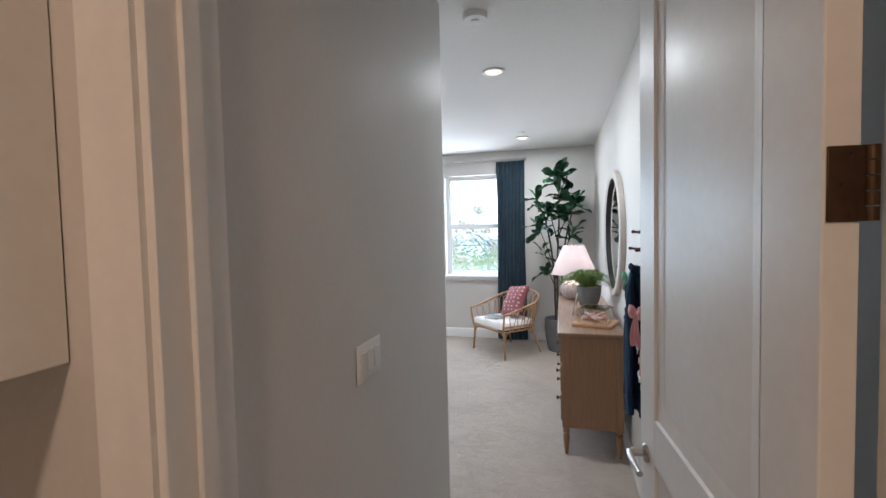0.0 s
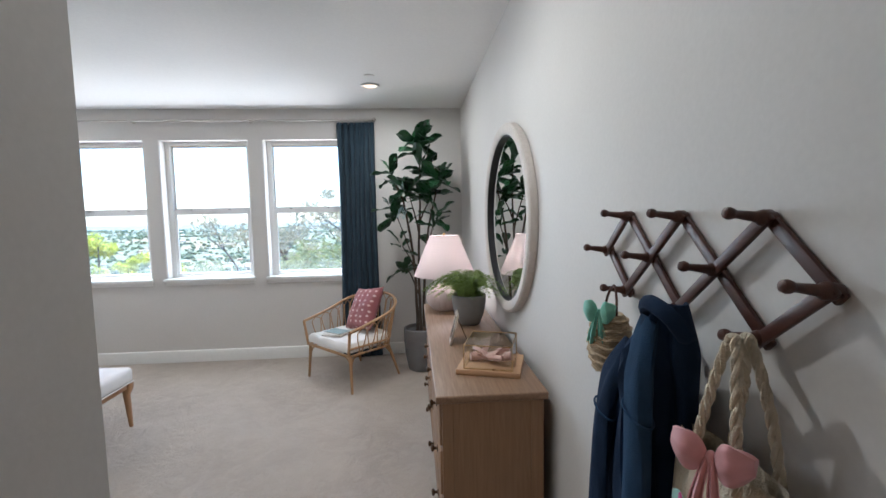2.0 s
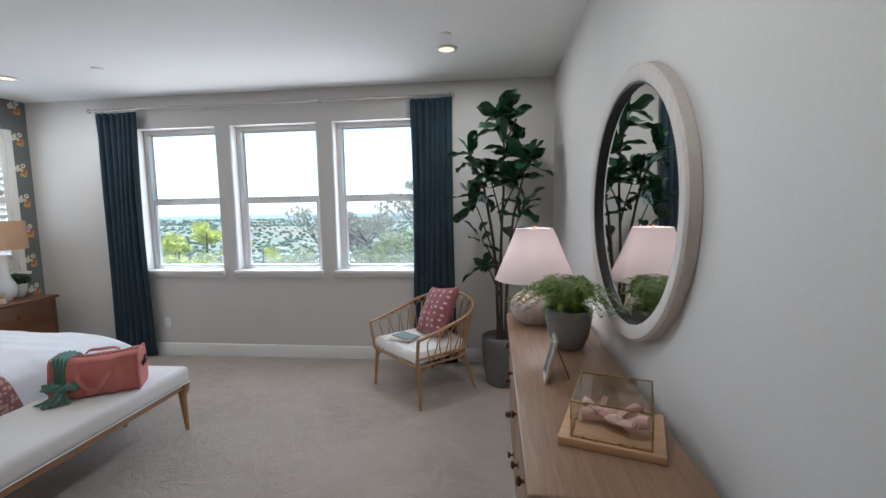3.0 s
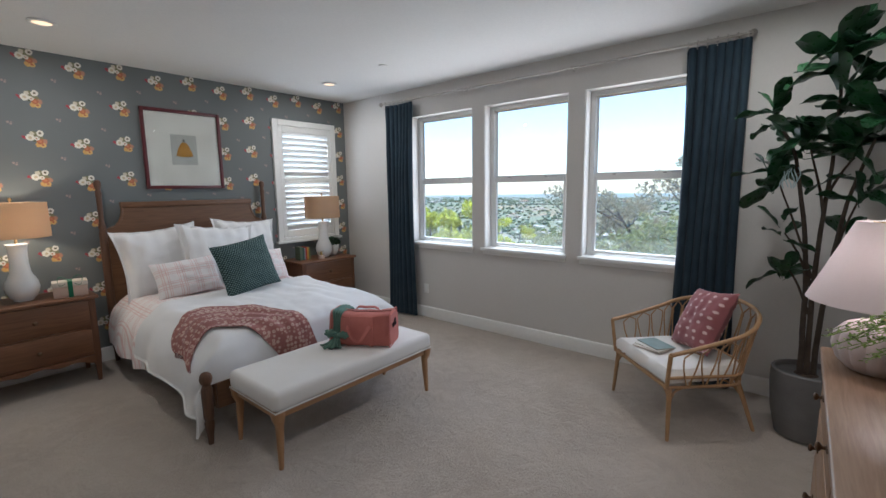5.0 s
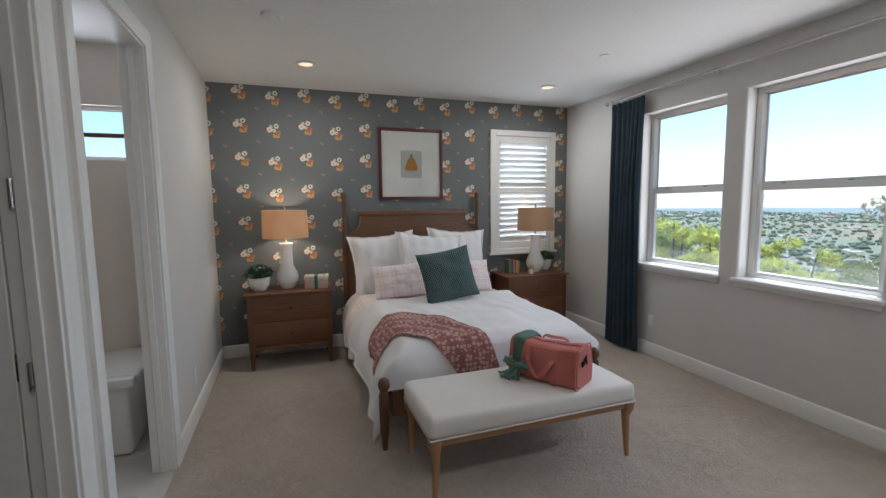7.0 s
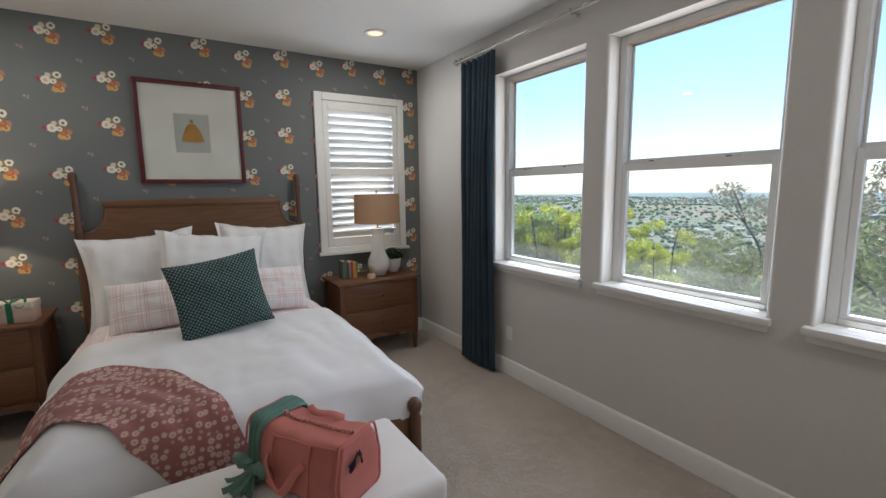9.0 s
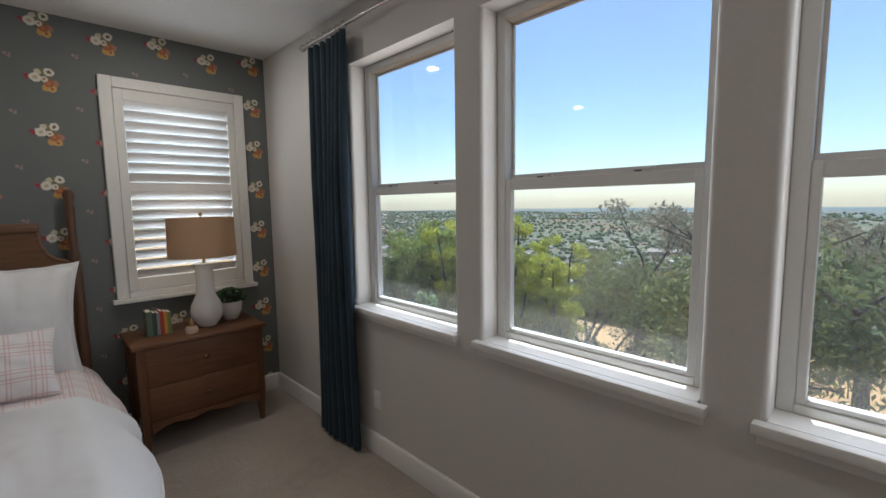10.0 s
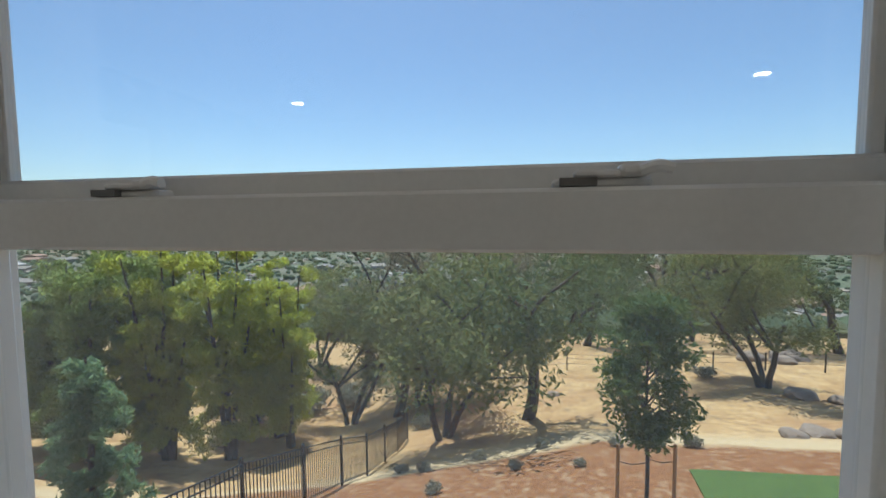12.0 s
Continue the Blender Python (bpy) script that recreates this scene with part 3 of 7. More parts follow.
def door_leaf(name, m, width, label, lever=True):
    """A two-panel door; the origin is its hinge edge at the floor, the leaf runs along +y and faces -x."""
    d = thing(name, m, label, "door")
    t, hgt, st, z0 = 0.040, DOORTOP - 0.025, 0.128, 0.012
    panels = [(0.20, 0.98), (1.10, hgt - 0.12)]
    bm = bmesh.new()
    box(bm, (0, 0, z0), (t, st, hgt), 0.002, 1)
    box(bm, (0, width - st, z0), (t, width, hgt), 0.002, 1)
    for a, b in ((z0, 0.20), (0.98, 1.10), (hgt - 0.12, hgt)):
        box(bm, (0, st, a), (t, width - st, b))
    part("leaf", bm, TRIM, d)
    for a, b in panels:
        bm = bmesh.new()
        box(bm, (0.012, st, a), (t - 0.012, width - st, b))
        for sx in (0, 1):
            xo, xi = (0.0, 0.012) if sx == 0 else (t, t - 0.012)
            y0, y1, w = st, width - st, 0.048
            ring0 = [(y0, a), (y1, a), (y1, b), (y0, b)]
            ring1 = [(y0 + w, a + w), (y1 - w, a + w), (y1 - w, b - w), (y0 + w, b - w)]
            q, way = 0.005, (1 if sx == 0 else -1)
            ringq = [(y0 + q, a + q), (y1 - q, a + q), (y1 - q, b - q), (y0 + q, b - q)]
            ringp = [(y0 + w * 0.8, a + w * 0.8), (y1 - w * 0.8, a + w * 0.8), (y1 - w * 0.8, b - w * 0.8), (y0 + w * 0.8, b - w * 0.8)]
            rows_ = [[bm.verts.new((xo + way * dpt, *p)) for p in ring] for ring, dpt in ((ring0, 0.0), (ringq, 0.006), (ringp, 0.0085), (ring1, 0.013))]
            for vo, vi in zip(rows_, rows_[1:]):
                for i in range(4):
                    bm.faces.new((vo[i], vo[(i + 1) % 4], vi[(i + 1) % 4], vi[i]))
        part("panel", bm, TRIM, d)
    for z in (0.28, 1.05, 1.66, 2.18):
        hinge("hinge", d, pose(t + 0.003, -0.002, z, 0, 0, 0))
    if lever:
        for sx, xx in ((-1, 0.0), (1, t)):
            bm = bmesh.new()
            lathe(bm, [(0.026, 0), (0.026, 0.006), (0.020, 0.010), (0.011, 0.012), (0.010, 0.045)], 20)
            bmesh.ops.transform(bm, matrix=pose(xx, width - 0.06, 0.98, 0, 90 * sx), verts=bm.verts[:])
            tube(bm, smooth_path([(xx + sx * 0.045, width - 0.055, 0.98), (xx + sx * 0.050, width - 0.09, 0.981), (xx + sx * 0.047, width - 0.165, 0.975)], 4), 0.0085, 10)
            part("door_handle", bm, NICKEL, d, "satin nickel lever handle")
    return d


door_leaf("bedroom_door", pose(0.628, -0.286, 0, 0, 0, 5.8), 0.752, "white panelled bedroom door standing open with a nickel lever", True)
door_leaf("closet_door", pose(CLOSET[0] + 0.021, BACK - 0.125, 0, 0, 0, 178), 0.72, "white panelled closet door swung open into the closet", True)
bm = new_box((BATH[0] + 0.018, BACK - 0.075, 0.93), (BATH[0] + 0.021, BACK - 0.042, 0.99), 0.001, 1)
tagged(mesh_object("strike_plate", bm, NICKEL), "small nickel strike plate on the bathroom door jamb", "strike plate")


for z in (1.02, 1.59):
    h = thing("door_hinge", (CLOSET[0] + 0.019, BACK - 0.062, z), "nickel hinge leaf on the closet door jamb", "hinge", "closet hinges")
    part("plate", new_box((0.0, -0.020, -0.045), (0.003, 0.020, 0.045), 0.001, 1), NICKEL, h)
    bm = bmesh.new()
    lathe(bm, [(0.007, -0.045), (0.007, 0.045)], 12, (0.006, -0.024, 0))
    part("knuckle", bm, NICKEL, h)


# ---- windows ----
def sash_window(name, a, b, label):
    """Single-hung vinyl window in the opening a to b: frame, fixed upper pane, lower sash with its rail and locks."""
    w = thing(name, (a, FRONT, SILL), label, "window", "windows in a row")
    w["kind"] = "structure"
    W, H, f = b - a, HEAD - SILL, 0.044
    yo, yi = 0.175, 0.110
    bm = bmesh.new()
    for lo, hi in (((0, yi, 0), (f, yo, H)), ((W - f, yi, 0), (W, yo, H)), ((f, yi, 0), (W - f, yo, 0.030)), ((f, yi, H - f), (W - f, yo, H))):
        box(bm, lo, hi, 0.003, 1)
    for lo, hi in (((f, yi + 0.052, 0.742), (f + 0.012, yi + 0.066, H - f)), ((W - f - 0.012, yi + 0.052, 0.742), (W - f, yi + 0.066, H - f)), ((f, yi + 0.052, H - f - 0.012), (W - f, yi + 0.066, H - f))):
        box(bm, lo, hi, 0.002, 1)
    part("window_frame", bm, VINYL, w, "white vinyl frame")
    s = bmesh.new()
    zr = 0.694
    for lo, hi in (((f, yi + 0.006, 0.030), (f + 0.027, yi + 0.040, 0.742)), ((W - f - 0.027, yi + 0.006, 0.030), (W - f, yi + 0.040, 0.742)),
                   ((f + 0.027, yi + 0.006, 0.030), (W - f - 0.027, yi + 0.040, 0.048)), ((f + 0.027, yi + 0.006, zr), (W - f - 0.027, yi + 0.040, 0.742))):
        box(s, lo, hi, 0.003, 1)
    lower = part("lower_sash", s, VINYL, w, "white lower sash")
    s = new_box((f, yi + 0.044, 0.712), (W - f, yi + 0.068, 0.764), 0.003, 1)
    part("meeting_rail", s, VINYL, w)
    part("lower_pane", new_box((f + 0.025, yi + 0.020, 0.046), (W - f - 0.025, yi + 0.024, zr + 0.002)), PANE, lower)
    part("upper_pane", new_box((f - 0.002, yi + 0.056, 0.762), (W - f + 0.002, yi + 0.060, H - f + 0.002)), PANE, w)
    for x in (W * 0.27, W * 0.730):
        bm = bmesh.new()
        box(bm, (x - 0.035, yi + 0.016, 0.742), (x + 0.035, yi + 0.036, 0.749), 0.002, 1)
        box(bm, (x + 0.012, yi + 0.010, 0.749), (x + 0.030, yi + 0.034, 0.759), 0.003, 1)
        box(bm, (x - 0.020, yi + 0.012, 0.749), (x + 0.014, yi + 0.022, 0.755), 0.002, 1)
        tube(bm, smooth_path([(x + 0.026, yi + 0.012, 0.753), (x + 0.036, yi + 0.009, 0.756), (x + 0.046, yi + 0.009, 0.754)], 4), 0.0045, 8)
        part("sash_lock", bm, VINYL, lower, "white sash lock")
        # solid dark block drawn for the shade in the slot below the lock
        part("slot_shade", new_box((x - 0.030, yi + 0.009, 0.743), (x - 0.004, yi + 0.016, 0.749)), DARK_POT, lower, "dark block in place of the shaded slot under the sash lock")
    bm = new_box((0.0, -0.006, -0.035), (W, yi + 0.001, 0.0), 0.0)
    box(bm, (-0.032, -0.046, -0.035), (W + 0.032, -0.004, 0.0), 0.006, 2)
    box(bm, (-0.020, -0.016, -0.072), (W + 0.020, -0.001, -0.035), 0.003, 1)
    part("window_sill", bm, TRIM, w, "white painted wooden sill")
    for o in w.children_recursive:
        if "pane" in o.name:
            o.visible_shadow = False
    return w


for k, (a, b) in enumerate(WINDOWS):
    sash_window("window_%d" % (k + 1), a, b, "white single-hung window looking out over oak hills")

# shuttered window
w = thing("window_4", (LEFT, SHUT[0], SHUT[2]), "white plantation shutter with tilted louvres over a small window", "window")
w["kind"] = "structure"
W, H = SHUT[1] - SHUT[0], SHUT[3] - SHUT[2]
bm = bmesh.new()
for lo, hi in (((-0.02, 0, 0.06), (0.030, 0.07, H)), ((-0.02, W - 0.07, 0.06), (0.030, W, H)), ((-0.02, 0.07, H - 0.07), (0.030, W - 0.07, H)), ((-0.02, 0.07, 0.06), (0.030, W - 0.07, 0.10))):
    box(bm, lo, hi, 0.004, 1)
part("shutter_frame", bm, TRIM, w)
bm = bmesh.new()
for lo, hi in (((-0.006, 0.073, 0.103), (0.022, 0.125, H - 0.073)), ((-0.006, W - 0.125, 0.103), (0.022, W - 0.073, H - 0.073)), ((-0.006, 0.125, H - 0.165), (0.022, W - 0.125, H - 0.073)), ((-0.006, 0.125, 0.103), (0.022, W - 0.125, 0.19))):
    box(bm, lo, hi, 0.003, 1)
box(bm, (-0.006, 0.125, 0.80), (0.022, W - 0.125, 0.85), 0.003, 1)
part("shutter_panel", bm, TRIM, w)
slat = new_box((-0.036, 0.127, -0.0055), (0.036, W - 0.127, 0.0055), 0.004, 2)
n_slats = 17
z_slats = [0.222 + k * 0.0685 for k in range(9)] + [0.884 + k * 0.0685 for k in range(8)]
first = part("louvre", slat, TRIM, w)
for k in range(n_slats):
    z = z_slats[k]
    tilt = -54
    m = pose(0.008, 0, z, 0, tilt, 0)
    if k == 0:
        first.matrix_local = m
    else:
        shared("louvre", first.data, w, m)
bm = new_box((-0.002, -0.025, 0.03), (0.055, W + 0.025, 0.06), 0.005)
part("window_sill", bm, TRIM, w)
bm = new_box((-0.15, 0.06, 0.05), (-0.05, 0.10, H - 0.06))
box(bm, (-0.15, W - 0.10, 0.05), (-0.05, W - 0.06, H - 0.06))
box(bm, (-0.13, 0.10, H * 0.52), (-0.07, W - 0.10, H * 0.52 + 0.05))
part("window_frame", bm, VINYL, w)
p = part("pane", new_box((-0.103, 0.09, 0.05), (-0.099, W - 0.09, H - 0.06)), PANE, w)
p.visible_shadow = False
# bathroom window
w = thing("window_5", (-3.9, -0.55, 1.90), "small white bathroom window with a dark middle rail", "window")
w["kind"] = "structure"
bm = bmesh.new()
for lo, hi in (((-0.09, 0, 0), (-0.04, 0.03, 0.40)), ((-0.09, 1.57, 0), (-0.04, 1.60, 0.40)), ((-0.09, 0.03, 0), (-0.04, 1.57, 0.03)), ((-0.09, 0.03, 0.37), (-0.04, 1.57, 0.40))):
    box(bm, lo, hi, 0.003, 1)
part("window_frame", bm, VINYL, w)
part("middle_rail", new_box((-0.085, 0.03, 0.175), (-0.045, 1.57, 0.205), 0.003, 1), BRONZE, w, "dark middle rail")
p = part("pane", new_box((-0.068, 0.02, 0.02), (-0.064, 1.58, 0.38)), PANE, w)
p.visible_shadow = False
# bathtub
bm = bmesh.new()
box(bm, (-3.9, -0.55, 0.0), (-3.05, 1.10, 0.46), 0.03, 3)
box(bm, (-3.06, -0.60, 0.46), (-2.98, 1.15, 0.52), 0.012, 2)
tagged(mesh_object("bathtub", bm, CERAMIC), "white tub deck with a stone ledge beside the bathroom wall", "bathtub")

# outer eave
bm = new_box((LEFT - 1.2, FRONT + 0.18, 2.74), (RIGHT + 1.2, FRONT + 0.80, 2.98))
structure("eave", bm, mat("eave_stucco", (0.62, 0.47, 0.27), (0.56, 0.42, 0.24), 2, 0.9, bump=0.3, bscale=80, space="world"), "tan stucco eave over the windows")
structure("roof", new_box((LEFT - 1.2, -2.8, 2.98), (1.9, FRONT + 0.85, 3.10)), mat("roof_tile", (0.20, 0.12, 0.08), None, 4, 0.8, space="world"), "flat plain roof over the room")

# outer faces of the storey below
bm = bmesh.new()
box(bm, (LEFT - 0.15, -2.72, -3.4), (1.72, FRONT + 0.2, -0.125))
structure("wall_below", bm, mat("stucco", (0.55, 0.45, 0.33), (0.50, 0.41, 0.30), 2, 0.9, bump=0.3, bscale=80, space="world"), "plain stucco storey below the room")


# ---- ceiling fixtures ----
GLOW, n, l, b = nodes_of("lamp_glow")
b.inputs["Base Color"].default_value = (0.9, 0.8, 0.65, 1)
b.inputs["Emission Color"].default_value, b.inputs["Emission Strength"].default_value = (1.0, 0.62, 0.32, 1), 0.45
dl = thing("downlight", (*DOWNLIGHTS[0], CEIL), "lit recessed ceiling light with a white trim ring", "ceiling light", "recessed ceiling lights")
bm = bmesh.new()
lathe(bm, [(0.066, -0.001), (0.080, -0.002), (0.084, -0.010), (0.078, -0.014), (0.060, -0.013), (0.056, -0.008), (0.056, -0.001)], 32, cap=False)
part("trim_ring", bm, TRIM, dl)
bm = bmesh.new()
lathe(bm, [(0.056, -0.003), (0.056, -0.007), (0.03, -0.010)], 24)
part("lens", bm, GLOW, dl, "glowing warm lens")
for x, y in DOWNLIGHTS[1:]:
    copy_thing(dl, pose(x, y, CEIL))

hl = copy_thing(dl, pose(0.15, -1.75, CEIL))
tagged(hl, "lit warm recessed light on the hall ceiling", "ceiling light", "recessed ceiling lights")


def ceiling_disc(name, x, y, r, h, label, category, group=""):
    d = thing(name, (x, y, CEIL), label, category, group)
    bm = bmesh.new()
    lathe(bm, [(r, -0.001), (r, -h * 0.6), (r * 0.92, -h), (r * 0.4, -h * 1.05)], 28)
    part("cover", bm, TRIM, d)
    bm = bmesh.new()
    lathe(bm, [(r * 0.34, -h * 1.04), (r * 0.34, -h * 1.25), (r * 0.2, -h * 1.3)], 20)
    part("centre", bm, TRIM, d)
    return d


ceiling_disc("smoke_detector", -0.09, 1.40, 0.065, 0.032, "round white smoke detector on the ceiling", "smoke detector")
ceiling_disc("sprinkler_cover", -3.0, 4.58, 0.042, 0.008, "small flat white sprinkler cover on the ceiling", "sprinkler", "sprinkler covers")
ceiling_disc("sprinkler_cover", -0.10, 4.33, 0.042, 0.008, "small flat white sprinkler cover on the ceiling", "sprinkler", "sprinkler covers")
ceiling_disc("smoke_detector", -3.01, 2.04, 0.065, 0.022, "round white smoke detector on the ceiling", "smoke detector")

# light switch and outlet
sw = thing("light_switch", (ENTRY, 0.314, 1.228), "white three-gang light switch plate on the passage wall", "switch")
part("plate", new_box((0.001, -0.081, -0.057), (0.007, 0.081, 0.057), 0.003, 2), TRIM, sw)
for k in (-1, 0, 1):
    part("rocker", new_box((0.006, k * 0.046 - 0.016, -0.033), (0.0105, k * 0.046 + 0.016, 0.033), 0.002, 1, pose(0, 0, 0, 0, 1.5, 0)), VINYL, sw)
for x, m in ((0, pose(-3.45, BACK, 0.33, 0, 0, 90)), (1, pose(-3.30, FRONT, 0.36, 0, 0, -90))):
    o = thing("wall_outlet", m, "white double power outlet low on the wall", "outlet", "wall outlets")
    part("plate", new_box((0.001, -0.036, -0.057), (0.006, 0.036, 0.057), 0.002, 2), TRIM, o)
    for z in (-0.022, 0.022):
        part("socket", new_box((0.005, -0.016, z - 0.014), (0.008, 0.016, z + 0.014), 0.003, 2), VINYL, o)

# hall cabinet
c = thing("wall_cabinet", (-0.69, -0.42, 1.43), "white wall cabinet hung in the hall beside the door", "cabinet")
part("body", new_box((-0.31, -0.30, 0.0), (0.31, -0.001, 0.95), 0.003, 1), TRIM, c)
part("cabinet_door", new_box((-0.305, -0.322, 0.004), (0.305, -0.302, 0.946), 0.003, 1), TRIM, c)


# ---- bed ----
BED_Y = (2.645, 4.19)
BED = thing("bed", (-4.70, 2.645, 0), "dark-stained wooden bed with a panelled headboard and white duvet", "bed")
BW = BED_Y[1] - BED_Y[0]


def turned(profile, seg=20):
    bm = bmesh.new()
    lathe(bm, profile, seg)
    return bm


post = [(0.018, 0.0), (0.022, 0.10), (0.030, 0.16), (0.024, 0.18), (0.031, 0.21), (0.033, 0.60), (0.031, 1.20), (0.025, 1.24), (0.032, 1.26), (0.024, 1.29), (0.020, 1.32), (0.022, 1.52), (0.026, 1.57),
        (0.018, 1.60), (0.026, 1.63), (0.029, 1.655), (0.022, 1.678), (0.006, 1.687)]
for y in (0, BW):
    p = part("head_post", turned(post), BEDWOOD_Z, BED)
    p.matrix_local = pose(0, y, 0)
foot = [(0.016, 0.0), (0.020, 0.06), (0.030, 0.14), (0.024, 0.16), (0.032, 0.18), (0.033, 0.36), (0.024, 0.385), (0.034, 0.405), (0.038, 0.425), (0.034, 0.448), (0.022, 0.464), (0.008, 0.470)]
for y in (-0.045, BW + 0.0):
    p = part("foot_post", turned(foot), BEDWOOD_Z, BED)
    p.matrix_local = pose(2.145, y, 0)
# headboard with scooped corners
bm = bmesh.new()
outline = [(0.03, 0.30), (0.03, 1.22)]
for k in range(9):
    t = k * math.pi / 16
    outline.append((0.055 + 0.11 * math.sin(t), 1.24 + 0.19 * (1 - math.cos(t))))
outline += [(BW - a, z) for a, z in outline[::-1]]
rings(bm, [[Vector((x, a, z)) for a, z in outline] for x in (-0.012, 0.014)])
part("headboard", bm, BEDWOOD, BED, "flat headboard panel with scooped corners")
bm = bmesh.new()
box(bm, (-0.022, 0.150, 1.43), (0.026, BW - 0.150, 1.485), 0.008, 2)
part("top_rail", bm, BEDWOOD, BED)
for sgn in (0, 1):
    pts = [(0.004, a, z + 0.006) for a, z in outline[1:11]]
    if sgn:
        pts = [(x, BW - a, z) for x, a, z in pts]
    bm = bmesh.new()
    tube(bm, smooth_path(pts, 2), 0.014, 8)
    part("moulding", bm, BEDWOOD, BED)
for y in (0.012, BW - 0.036):
    part("side_rail", new_box((0.03, y, 0.20), (2.12, y + 0.024, 0.36), 0.004), BEDWOOD, BED)
bm = bmesh.new()
sheet(bm, lambda u, v: Vector((2.132, 0.02 + u * (BW - 0.04), 0.20 + v * (0.165 + 0.028 * math.sin(math.pi * u) ** 0.7))), 24, 2, 0.024)
part("footboard", bm, BEDWOOD, BED)
part("mattress", new_box((0.03, 0.045, 0.36), (2.09, BW - 0.045, 0.585), 0.06, 4), LINEN, BED, "white mattress")

FOOT_X, TOP = -2.60, 0.640


def bed_surface(a, b, lift=0.0):
    """A point of the covers: a along the bed, b across it; past the edges the cloth hangs down."""
    y0, y1 = BED_Y[0] + 0.05, BED_Y[1] - 0.02
    oy = max(0.0, y0 - b, b - y1)
    ox = max(0.0, a - FOOT_X)
    x, y = min(a, FOOT_X), min(max(b, y0), y1)
    edge = min(y - y0, y1 - y, FOOT_X - x)
    r = 0.10
    round_off = 0.0 if edge > r else 0.055 * (1 - edge / r) ** 2
    fall = math.hypot(oy, ox * 0.9)
    z = TOP - round_off - fall * 0.97 - 0.05 * max(0, (a + 3.0)) / 0.5
    sway = 0.022 * math.sin(a * 13 + 1.2 * math.sin(a * 5)) * min(1, oy / 0.15)
    side = -1 if b < y0 else 1
    out = 0.145 * (1 - math.exp(-oy * 10)) + sway
    y += side * out if oy else 0
    x += 0.02 * (1 - math.exp(-ox * 14)) + 0.015 * math.sin(b * 14) * min(1, ox / 0.1)
    w = 0.012 * wob((a, b, 0), 4.0) + 0.0025 * wob((a, b, 3), 13.0) + 0.012 * abs(wob((a * 0.35 + b * 0.3, b - a * 0.25, 7), 6.0))
    return Vector((x, y + w * (1 if oy else 0.2), z + w * 1.2 + lift + 0.02 * math.sin(math.pi * min(1, max(0, (b - y0) / (y1 - y0))))))


def duvet():
    bm = bmesh.new()

    def f(u, v):
        a = -3.72 + u * 1.36
        b = 2.18 + v * 2.40
        hang = 0.33 if b < 3.4 else 0.22
        b = max(BED_Y[0] + 0.05 - hang - 0.14 * u * u, b) if b < 3.4 else min(BED_Y[1] - 0.02 + hang * (1 - 0.8 * u * u), b)
        return bed_surface(min(a, FOOT_X + 0.20), b, 0.018 + 0.03 * math.exp(-u * 18))
    return sheet(bm, f, 90, 120, 0.012)


d = thing("duvet", (0, 0, 0), "rumpled white linen duvet spread over the bed", "bedding")
part("cover", duvet(), LINEN, d)
for side in (2.18, 4.58):
    bm = bmesh.new()
    pts = []
    for k in range(61):
        u = k / 60
        hang = (0.33 + 0.14 * u * u) if side < 3.4 else 0.22 * (1 - 0.8 * u * u)
        b_ = BED_Y[0] + 0.05 - hang if side < 3.4 else BED_Y[1] - 0.02 + hang
        pts.append(bed_surface(min(-3.72 + u * 1.36, FOOT_X + 0.20), b_, 0.022 + 0.03 * math.exp(-u * 18)))
    tube(bm, pts, 0.006, 6)
    part("hem", bm, LINEN, d)
d = thing("bed_sheet", (0, 0, 0), "pale pink plaid sheet turned out near the pillows", "bedding")
bm = bmesh.new()
sheet(bm, lambda u, v: bed_surface(-4.60 + u * 0.98, 2.30 + v * 2.22, 0.004), 40, 80, 0.006)
PLAID = plaid("pink_plaid", (0.80, 0.755, 0.735), (0.68, 0.42, 0.39))
part("cloth", bm, PLAID, d)
d = thing("throw_blanket", (0, 0, 0), "dusty rose throw printed with small cream flowers draped over the duvet", "blanket")
THROW = dotted("rose_floral", (0.30, 0.120, 0.105), (0.58, 0.42, 0.34), 0.031, 0.48, flower=True, soft=0.06)
bm = bmesh.new()


OUTER = smooth_path([(-3.03, 2.56, 0), (-3.25, 2.75, 0), (-3.21, 2.99, 0), (-2.84, 3.26, 0), (-2.36, 3.44, 0)], 8)
INNER = smooth_path([(-2.70, 2.56, 0), (-2.82, 2.70, 0), (-2.73, 2.88, 0), (-2.55, 3.02, 0), (-2.36, 3.14, 0)], 8)


def throw(u, v):
    k = min(int(u * 32), 31)
    p = OUTER[k].lerp(OUTER[k + 1], u * 32 - k).lerp(INNER[k].lerp(INNER[k + 1], u * 32 - k), v)
    return bed_surface(min(p.x, FOOT_X + 0.20), p.y, 0.030 + 0.006 * math.sin(24 * v + 5 * u))


sheet(bm, throw, 70, 30, 0.008)
part("cloth", bm, THROW, d)
bm = bmesh.new()
for k in range(26):
    q = throw(0.0, k / 25)
    tube(bm, [q, q + Vector((0.003, -0.004, -0.02)), q + Vector((0.008 * math.sin(k), -0.002, -0.05))], 0.0022, 5)
part("fringe", bm, THROW, d)


